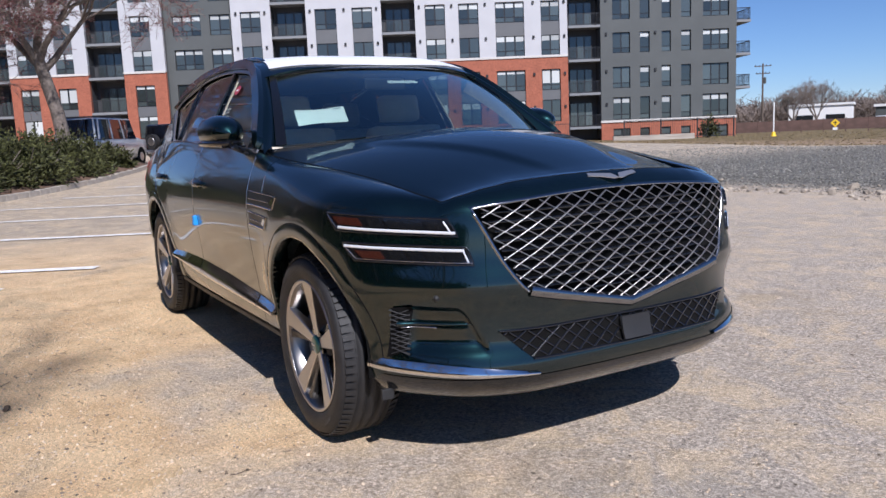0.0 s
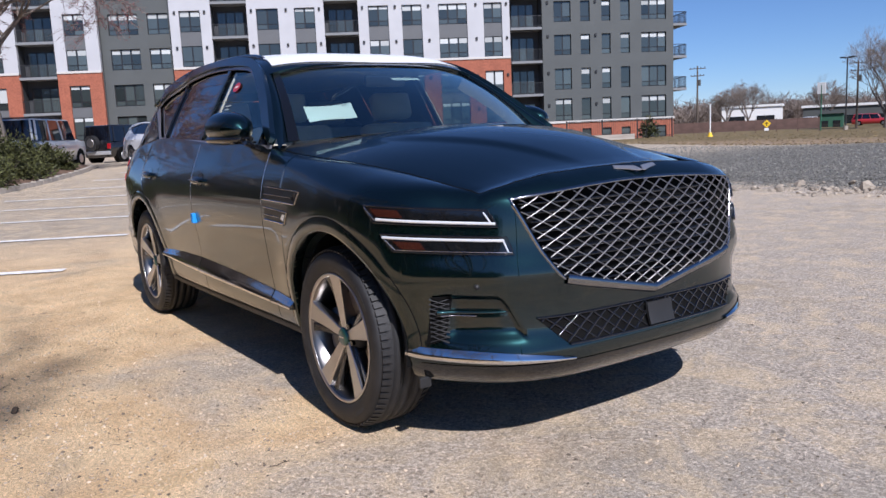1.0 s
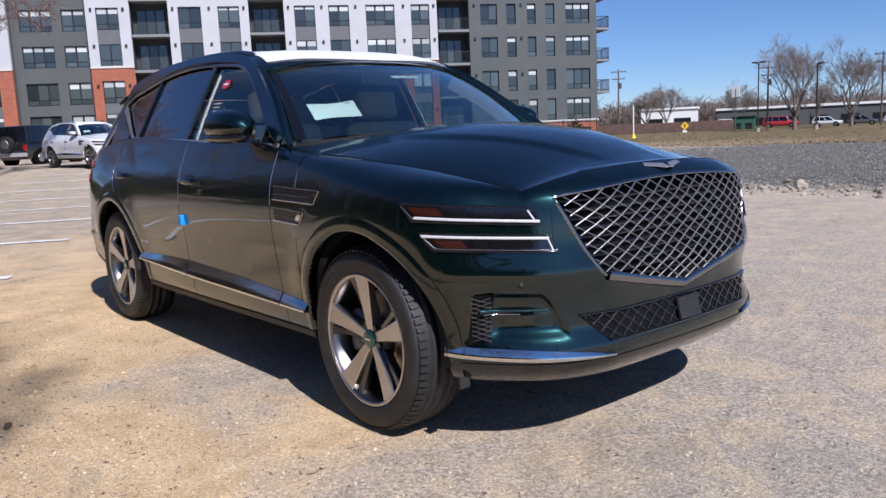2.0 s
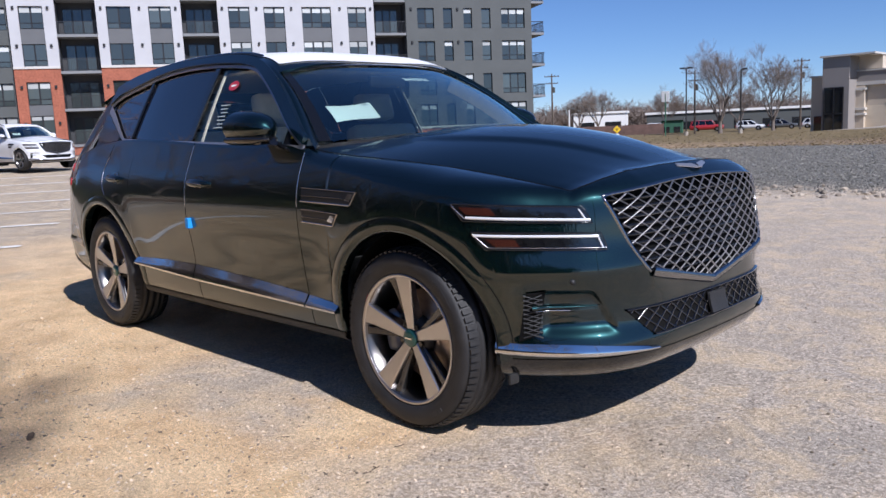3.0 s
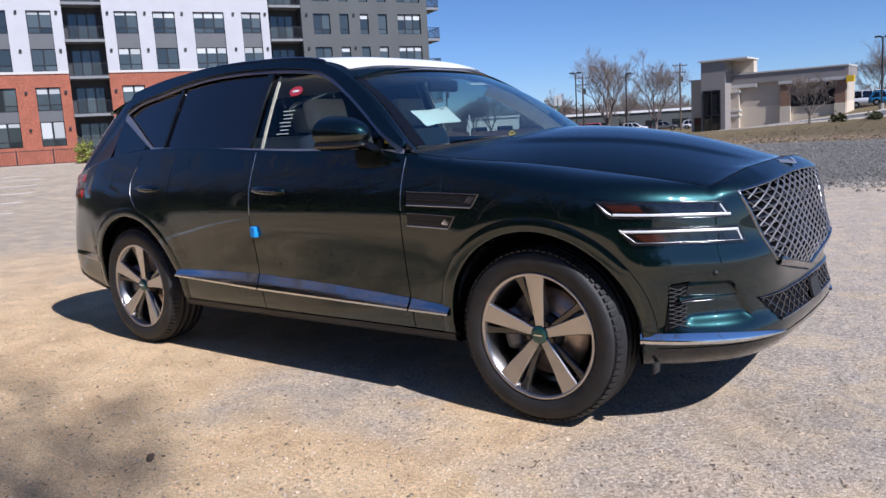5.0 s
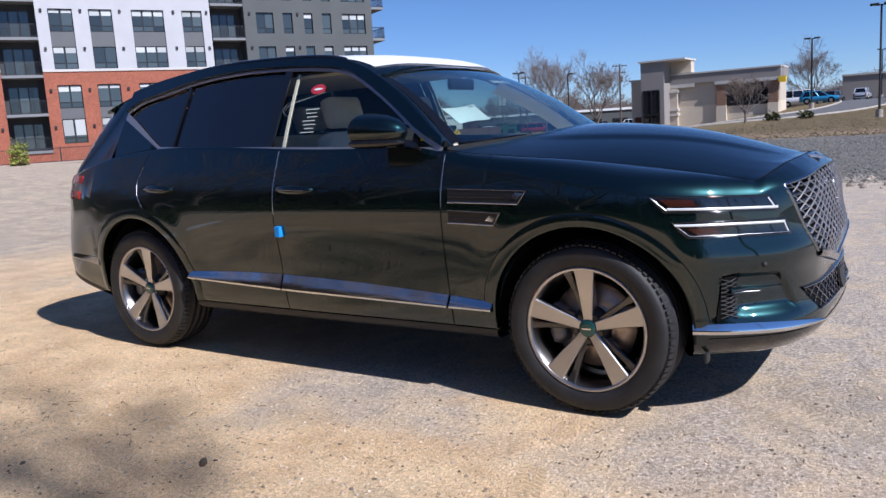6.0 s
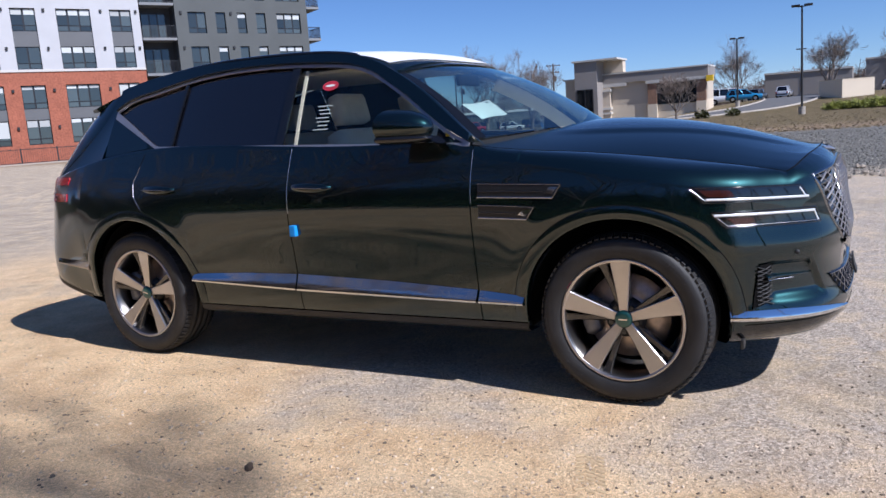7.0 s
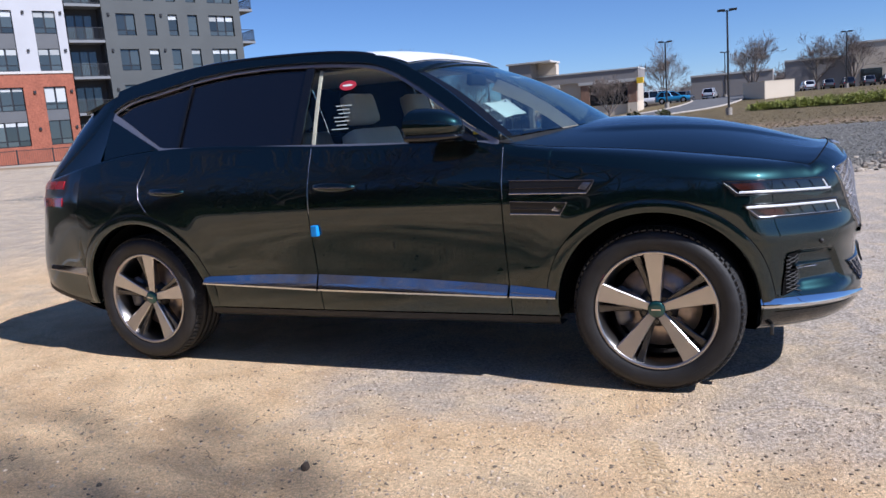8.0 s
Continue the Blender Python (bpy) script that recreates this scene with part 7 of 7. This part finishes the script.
    if rack:
        bm = boxes((x0 + 0.4, x1 - 0.9, -W + 0.32, -W + 0.36, H, H + 0.08), (x0 + 0.4, x1 - 0.9, W - 0.36, W - 0.32, H, H + 0.08), (x0 + 0.7, x0 + 0.75, -W + 0.34, W - 0.34, H + 0.05, H + 0.08), (x0 + 1.6, x0 + 1.65, -W + 0.34, W - 0.34, H + 0.05, H + 0.08))
        part("roof_rack", bm, BLACKMATT, v)
    return v


vehicle("old silver sport-utility wagon with a roof rack behind the junipers", SILVER, -33.2, 2.6, 148, 5.2, 2.05, 1.95, 0.26, 0.75, rack=True)
vehicle("black boxy off-roader with a spare wheel on its tailgate", BLACKPAINT, -38.4, 7.2, 128, 4.2, 1.85, 1.85, 0.30, 0.95, spare=True)
white_car = make_car("white mid-size luxury crossover parked beyond the marked bays", WHITEPAINT, pose(-28.5, 6.7, 0.50, 0, 0, 12))
for i, (x, y, hd, pm, lab, kw) in enumerate((
        (-12.3, 109.7, 5, BLUEPAINT, "bright blue hatchback parked by the drive", {}), (-15.2, 114.5, 8, WHITEPAINT, "white panel van parked by the drive", dict(height=2.2, length=5.4, boxy=0.6, hood=0.16)),
        (-24.0, 119.0, 95, WHITEPAINT, "white saloon parked by the drive", {}), (-12.0, 122.0, 80, GREYPAINT, "grey saloon parked by the drive", {}), (-8.5, 124.0, 85, WHITEPAINT, "white estate car parked by the drive", {}),
        (5.5, 146.0, 100, WHITEPAINT, "white saloon in the row before the big store", {}), (8.6, 146.0, 95, GREYPAINT, "grey saloon in the row before the big store", {}), (11.6, 146.0, 95, BLACKPAINT, "dark saloon in the row before the big store", {}),
        (14.6, 146.0, 95, GREYPAINT, "grey saloon in the row before the big store", {}), (17.6, 146.0, 95, BLACKPAINT, "dark saloon in the row before the big store", {}), (21.0, 146.0, 95, WHITEPAINT, "white saloon in the row before the big store", {}),
        (-62.0, 128.0, 20, REDPAINT, "red pickup in the shopping-strip lot", dict(height=1.9, length=5.6, boxy=0.4)), (-56.0, 132.0, 15, WHITEPAINT, "white saloon in the shopping-strip lot", {}), (-52.0, 136.0, 20, GREYPAINT, "grey saloon in the shopping-strip lot", {}),
        (-47.0, 138.0, 15, WHITEPAINT, "white saloon in the shopping-strip lot", {}), (-68.0, 122.0, 25, WHITEPAINT, "white saloon in the shopping-strip lot", {}), (-42.0, 138.0, 15, BLACKPAINT, "dark saloon in the shopping-strip lot", {}))):
    vehicle(lab, pm, x, y, hd, group="far parked cars", **kw)

# ---- tan store, big store, strip shops ----
TAN = mat("tan_render", (0.54, 0.46, 0.36), 0.85, noise_scale=0.8, noise_amt=0.06)
TANLIGHT = mat("cream_render", (0.68, 0.58, 0.44), 0.85, noise_scale=0.8, noise_amt=0.05)
FASCIA = mat("brown_grey_fascia", (0.27, 0.245, 0.225), 0.8, noise_scale=0.6, noise_amt=0.08)
CAPTRIM = mat("pale_cornice", (0.56, 0.53, 0.48), 0.7, noise_scale=1.2, noise_amt=0.08)
STOREBRICK = mat("brown_store_brick", (0.27, 0.155, 0.10), 0.85, noise_scale=1.5, noise_amt=0.12, fine=0.2, fine_scale=8)
STOREGLASS = mat("store_glass", (0.02, 0.022, 0.024), 0.06, coat=0.6)
YELLOW = mat("yellow_sign", (0.85, 0.55, 0.02), 0.5)
SIGNWHITE = mat("white_sign", (0.8, 0.8, 0.78), 0.5)
WHITEWALL = mat("white_metal_shed", (0.78, 0.77, 0.74), 0.6, noise_scale=0.7, noise_amt=0.05)
ROADM = mat("grey_road", (0.12, 0.118, 0.116), 0.9, noise_scale=1.5, noise_amt=0.15)


def make_store():
    s = thing("store", "single-storey tan retail store with a corner tower and dark entrance glass", "store")
    b = lambda n, m, *r: block(n, s, m, *r)  # noqa: E731
    b("wall", TANLIGHT, -27.6, -15.0, 97.5, 102, -1.4, 2.2)
    b("wall", TAN, -27.6, -15.0, 97.52, 102, 2.202, 5.0)
    b("fascia", FASCIA, -27.9, -14.8, 97.1, 102.2, 5.0, 6.15)
    b("cornice", CAPTRIM, -28.0, -14.75, 97.0, 102.3, 6.152, 6.32)
    b("cornice", CAPTRIM, -28.0, -24.9, 97.0, 97.4, 4.55, 4.98)
    b("cornice", CAPTRIM, -22.4, -14.9, 97.0, 97.48, 4.6, 4.98)
    b("pier", TAN, -28.1, -27.0, 96.9, 97.49, -1.4, 4.5)
    for z in (4.0, 1.7, 1.1):
        b("pier_band", CAPTRIM, -28.25, -26.85, 96.75, 97.6, z, z + 0.28)
    for x in (-22.2, -16.2):
        b("brick_pier", STOREBRICK, x, x + 1.1, 97.15, 97.49, 2.0, 4.55)
        b("pier_base", TANLIGHT, x - 0.05, x + 1.15, 97.1, 97.49, -1.0, 1.998)
    b("display_glass", STOREGLASS, -21.0, -16.3, 97.3, 97.49, 2.0, 4.4)
    b("display_frame", WINFRAME, -21.05, -16.25, 97.42, 97.495, 1.9, 4.5)
    b("tower", FASCIA, -30.9, -27.95, 94.6, 99, -1.4, 7.9)
    b("tower", TAN, -27.94, -25.4, 97.6, 99, 6.4, 7.9)
    b("tower_cap", CAPTRIM, -31.15, -25.25, 94.35, 99.25, 7.902, 8.10)
    b("entrance_glass", STOREGLASS, -30.6, -28.5, 94.45, 94.59, -1.2, 4.4)
    for x in (-30.6, -29.55, -28.5):
        b("mullion", WINFRAME, x - 0.06, x + 0.06, 94.38, 94.44, -1.2, 4.4)
    for z in (1.4, 4.4):
        b("transom", WINFRAME, -30.6, -28.5, 94.38, 94.44, z - 0.06, z + 0.06)
    b("side_wing", TAN, -33.0, -30.95, 97.0, 102, -1.4, 5.8)
    b("side_wing_cap", CAPTRIM, -33.2, -30.95, 96.8, 102.2, 5.8, 6.0)
    b("doorway", STOREGLASS, -32.6, -31.4, 96.9, 96.99, -1.3, 1.2)
    b("sign", YELLOW, -15.0, -14.2, 96.9, 97.5, 4.3, 5.0)
    return s


make_store()


def make_big_store():
    s = thing("big_store", "long low grey-brown superstore on higher ground", "store")
    for x0, x1, h in ((2.0, 14.0, 5.2), (14.0, 20.0, 7.4), (20.0, 70.0, 5.8)):
        block("wall", s, FASCIA if h < 7 else TAN, x0, x1, 166 - (h - 5) * 0.5, 190, 0, 2.6 + h)
        block("parapet", s, CAPTRIM, x0 - 0.1, x1 + 0.1, 165.8 - (h - 5) * 0.5, 190.1, 2.6 + h, 2.9 + h)
    for k in range(9):
        block("shop_window", s, STOREGLASS, 15 + k * 5.5, 18.6 + k * 5.5, 164.6, 164.75, 2.5, 5.2)
    block("wall", s, FASCIA, -14, 0, 150, 165, 0, 6.0)
    block("parapet", s, CAPTRIM, -14.1, 0.1, 149.8, 165, 6.0, 6.3)
    return s


make_big_store()


def make_shed(x, y, w, d, h, label, front, roofm, name="low_building", heading=0, windows=True):
    s = thing(name, label, "building", "low buildings in the distance", m=pose(x, y, gz(x, y) - 0.3, 0, 0, heading))
    block("wall", s, front, -w / 2, w / 2, -d / 2, d / 2, 0, h)
    eave = 0.3 if windows else 0.03
    block("roof", s, roofm, -w / 2 - eave, w / 2 + eave, -d / 2 - eave, d / 2 + eave, h, h + 1.5 * eave)
    n = max(2, int(w / 5)) if windows else 0
    for k in range(n):
        a = -w / 2 + (k + 0.2) * w / n
        block("shop_window", s, STOREGLASS, a, a + 0.6 * w / n, -d / 2 - 0.06, -d / 2 - 0.01, 0.3, h * 0.55)
    return s


make_shed(-68.8, 150.8, 31, 12, 3.6, "low grey shops with a white fascia across the road", GREYPANEL, SIGNWHITE, heading=25)
make_shed(-102, 155, 12, 10, 4.2, "low white warehouse across the road", WHITEWALL, WHITEWALL, heading=30)
make_shed(-64, 119.6, 3.4, 3, 2.4, "low dark green kiosk across the road", mat("green_wall", (0.03, 0.10, 0.06), 0.7, noise_scale=1, noise_amt=0.1), GREYPANEL, heading=25)
make_shed(0.1, 101.5, 4.0, 4.6, 2.2, "white rendered bin enclosure on the verge", TANLIGHT, TANLIGHT, name="bin_enclosure", heading=35, windows=False)


def make_fence(x0, y0, x1, y1, h, label, material, board=True):
    f = thing("fence", label, "fence")
    L = math.hypot(x1 - x0, y1 - y0)
    n = int(L / 2.4)
    f.matrix_world = pose(x0, y0, gz(x0, y0), 0, 0, math.degrees(math.atan2(y1 - y0, x1 - x0)))
    for k in range(n + 1):
        block("post", f, material, k * L / n - 0.05, k * L / n + 0.05, -0.05, 0.05, -0.3, h)
        if k < n:
            a, b = k * L / n + 0.052, (k + 1) * L / n - 0.052
            if board:
                block("fence_panel", f, material, a, b, -0.02, 0.02, 0.05, h - 0.1)
            else:
                bm = boxes((a, b, -0.015, 0.015, h - 0.12, h - 0.07), (a, b, -0.015, 0.015, 0.12, 0.17))
                for j in range(1, 16):
                    q = a + (b - a) * j / 16
                    box(bm, q - 0.01, q + 0.01, -0.01, 0.01, 0.05, h)
                tagged(part("railing", bm, material, f), kind="stuff")
    return f


FENCEBROWN = mat("red_brown_fence", (0.105, 0.062, 0.050), 0.85, noise_scale=2, noise_amt=0.25)
make_fence(-66, 76.2, -49.8, 91.5, 1.45, "red-brown board fence beyond the apartments", FENCEBROWN)
p0, p1 = plan(-34, 63), plan(14.0, 63)
make_fence(p0[0], p0[1], p1[0], p1[1], 1.25, "black metal railing before the apartments", RAIL, board=False)
p0, p1 = plan(18.5, 62), plan(28.0, 62)
make_fence(p0[0], p0[1], p1[0], p1[1], 1.7, "black metal railing before the grey tower", RAIL, board=False)


def make_low_wall():
    w = thing("low_wall", "low pale concrete wall along the apartments' edge", "wall", kind="structure", m=FACADE)
    block("coping", w, KERB, -34, 14, -4.6, -4.3, -0.4, 0.62)
    block("coping", w, KERB, 17.5, 24.5, -5.4, -5.1, -0.4, 0.45)
    return w


make_low_wall()

# ---- poles, signs ----


def lamp_post(x, y, top, heading, twin, label):
    z = gz(x, y)
    p = thing("street_lamp", label, "street lamp", "car-park lamps", m=pose(x, y, z, 0, 0, heading))
    h = top - z
    bm = bmesh.new()
    tube(bm, (0, 0, 0.6), (0, 0, h), 0.10, 0.075, 8)
    part("pole", bm, POLE, p)
    bm = bmesh.new()
    tube(bm, (0, 0, -0.2), (0, 0, 0.65), 0.28, 0.28, 12)
    part("base", bm, KERB, p)
    for s in ((-1, 1) if twin else (1,)):
        part("arm", boxes((min(0, s * 0.35), max(0, s * 0.35), -0.04, 0.04, h - 0.12, h - 0.04)), POLE, p)
        part("lamp_head", boxes((min(s * 0.16, s * 0.82), max(s * 0.16, s * 0.82), -0.2, 0.2, h - 0.08, h + 0.10), bevel=0.03), POLE, p)
    return p


lamp_post(-2.6, 70.8, 9.1, 0, True, "tall dark twin-head car-park lamp on the verge")
lamp_post(-11.5, 97.6, 9.0, 10, True, "dark twin-head car-park lamp beside the drive")
lamp_post(10.8, 135.0, 10.4, 0, True, "dark twin-head car-park lamp before the big store")
lamp_post(-47.8, 93.9, 8.2, 20, True, "dark twin-head car-park lamp by the road")
lamp_post(-45.9, 106.0, 8.2, 20, False, "dark single-head car-park lamp by the road")
lamp_post(-8.0, 150.0, 10.0, 15, True, "dark twin-head car-park lamp far behind the store")


def utility_pole(x, y, top, label):
    z = gz(x, y)
    p = thing("utility_pole", label, "utility pole", "utility poles", m=pose(x, y, z - 0.3, 0, 0, 35))
    h = top - z + 0.3
    bm = bmesh.new()
    tube(bm, (0, 0, 0), (0, 0, h), 0.17, 0.11, 8)
    part("pole", bm, WOODPOLE, p)
    for k, (zz, w) in enumerate(((h - 0.4, 1.2), (h - 1.5, 1.0))):
        part("crossarm", boxes((-w, w, -0.06, 0.06, zz - 0.06, zz + 0.06)), WOODPOLE, p)
        for q in (-w * 0.9, -w * 0.4, w * 0.4, w * 0.9):
            part("insulator", boxes((q - 0.05, q + 0.05, -0.05, 0.05, zz + 0.06, zz + 0.22)), POLE, p)
    bm = bmesh.new()
    tube(bm, (0.3, 0, h - 3.0), (0.3, 0, h - 2.1), 0.22, 0.22, 10)
    part("transformer", bm, GREYPANEL, p)
    return p


utility_pole(-75.0, 100.7, 9.8, "wooden utility pole with crossarms by the road")
utility_pole(-56.0, 112.0, 9.0, "wooden utility pole with crossarms among the trees")
utility_pole(-44.5, 124.0, 10.2, "wooden utility pole with crossarms behind the store")


def warning_sign(x, y, size, z0, label, post=True):
    s = thing("road_sign", label, "road sign", m=pose(x, y, gz(x, y), 0, 0, 33))
    bm = boxes((-size / 2, size / 2, -0.02, 0.02, -size / 2, size / 2), bevel=0.01)
    bmesh.ops.transform(bm, matrix=pose(0, 0, z0, 0, 45, 0), verts=bm.verts)
    part("sign_plate", bm, YELLOW, s, "yellow diamond plate")
    part("symbol_bar", boxes((-0.05, 0.05, -0.03, -0.022, z0 - size * 0.32, z0 + size * 0.32), (-0.2, 0.2, -0.03, -0.022, z0 + 0.02, z0 + 0.1)), POLE, s)
    part("lower_plate", boxes((-size * 0.36, size * 0.36, -0.02, 0.02, z0 - size * 1.15, z0 - size * 0.72)), SIGNWHITE, s)
    bm = bmesh.new()
    tube(bm, (0, 0.04, -0.2), (0, 0.04, z0 + size * 0.6), 0.035, 0.035, 6)
    part("post", bm, POLE, s)
    return s


warning_sign(-53.2, 85.7, 0.72, 0.62 - gz(-53.2, 85.7), "yellow diamond warning sign with a white plate")


def hydrant_marker(x, y):
    s = thing("marker_post", "thin white marker post on a yellow base", "marker", m=pose(x, y, gz(x, y)))
    bm = bmesh.new()
    tube(bm, (0, 0, 0.3), (0, 0, 2.6), 0.05, 0.05, 6)
    part("post", bm, SIGNWHITE, s)
    bm = bmesh.new()
    bmesh.ops.create_cone(bm, cap_ends=True, segments=12, radius1=0.22, radius2=0.10, depth=0.36, matrix=Matrix.Translation((0, 0, 0.17)))
    part("base", bm, YELLOW, s)
    return s


hydrant_marker(-35.5, 51.0)


def box_sign(x, y, label):
    s = thing("road_sign", label, "road sign", m=pose(x, y, gz(x, y), 0, 0, 10))
    bm = bmesh.new()
    tube(bm, (0, 0, -0.2), (0, 0, 5.0), 0.07, 0.07, 8)
    part("post", bm, mat("green_post", (0.03, 0.12, 0.07), 0.6), s)
    part("sign_plate", boxes((-0.45, 0.45, -0.04, 0.04, 4.1, 5.3), bevel=0.02), SIGNWHITE, s)
    return s


box_sign(-43.0, 80.0, "white roadside sign plate on a green post")


def make_drive():
    """Curving drive that climbs past the store."""
    C = catmull([(-30, 84), (-16, 86.5), (-9, 92), (-6, 102), (-8, 116), (-14, 130)], 12)
    T = np.gradient(C, axis=0)
    N = np.stack([-T[:, 1], T[:, 0]], 1)
    N /= np.linalg.norm(N, axis=1, keepdims=True)
    t = np.linspace(-3.2, 3.2, 5)
    P = np.array([[(*(c + n * q), gz(*(c + n * q)) + 0.03) for q in t] for c, n in zip(C, N)])
    tagged(grid("road", P, ROADM, flip=False), "grey asphalt drive climbing past the store", "road", kind="structure")
    for q, nm in ((-3.3, "kerb"), (3.3, "kerb")):
        K = np.array([[(*(c + n * (q + dq)), gz(*(c + n * (q + dq))) + dz) for dq, dz in ((-0.12, 0.0), (-0.1, 0.16), (0.1, 0.16), (0.12, 0.0))] for c, n in zip(C, N)])
        tagged(grid(nm, K, KERB), "pale concrete kerb of the drive", "kerb", kind="structure")


make_drive()

for i in range(18):
    x = -0.4 + 1.25 * i
    y = 82.0 + 0.3 * math.sin(i * 1.7) - 0.10 * i
    make_bush(x, y, 1.25, 0.72 + 0.045 * i + 0.08 * math.sin(i * 2.9), 200 + i, HEDGE, "hedge_shrub", "clipped yellow-green hedge shrub on the bank", "hedge on the bank", n=1700, leaf=0.13)
for i, (x, y) in enumerate(((-12.6, 80.5), (-9.8, 82.0))):
    make_bush(x, y, 0.8, 0.75, 240 + i, JUNIPER, "round_shrub", "small round dark shrub on the grass slope", "shrubs on the slope", n=260, leaf=0.22)
p0 = plan(26.0, 62.5)
make_bush(p0[0], p0[1], 0.9, 1.9, 250, JUNIPER, "conifer_shrub", "upright conifer shrub by the apartments", n=500, leaf=0.2)
p0 = plan(-1.5, 62.0)
make_bush(p0[0], p0[1], 0.7, 1.9, 251, HEDGE, "conifer_shrub", "upright young conifer by the apartments", n=400, leaf=0.2)


def make_grass():
    """Tufts of dry grass on the verge."""
    rs = random.Random(17)
    V, F = [], []
    for _ in range(14000):
        y = 27 + 45 * rs.random() ** 1.5
        x = rs.uniform(-0.95 * y - 6, 0.3 * y + 6)
        z, h, a = gz(x, y), rs.uniform(0.015, 0.04), rs.uniform(0, 6.28)
        w = rs.uniform(0.03, 0.09)
        i = len(V)
        V += [(x - w * math.cos(a), y - w * math.sin(a), z), (x + w * math.cos(a), y + w * math.sin(a), z), (x + rs.gauss(0, .05), y + rs.gauss(0, .05), z + h)]
        F.append((i, i + 1, i + 2))
    ob = new("dry_grass", mesh_of("dry_grass", V, F, mat("straw_grass", (0.22, 0.165, 0.085), 0.9, island=0.5), smooth=False))
    tagged(ob, "short dry winter grass on the verge", "grass", kind="stuff")


make_grass()
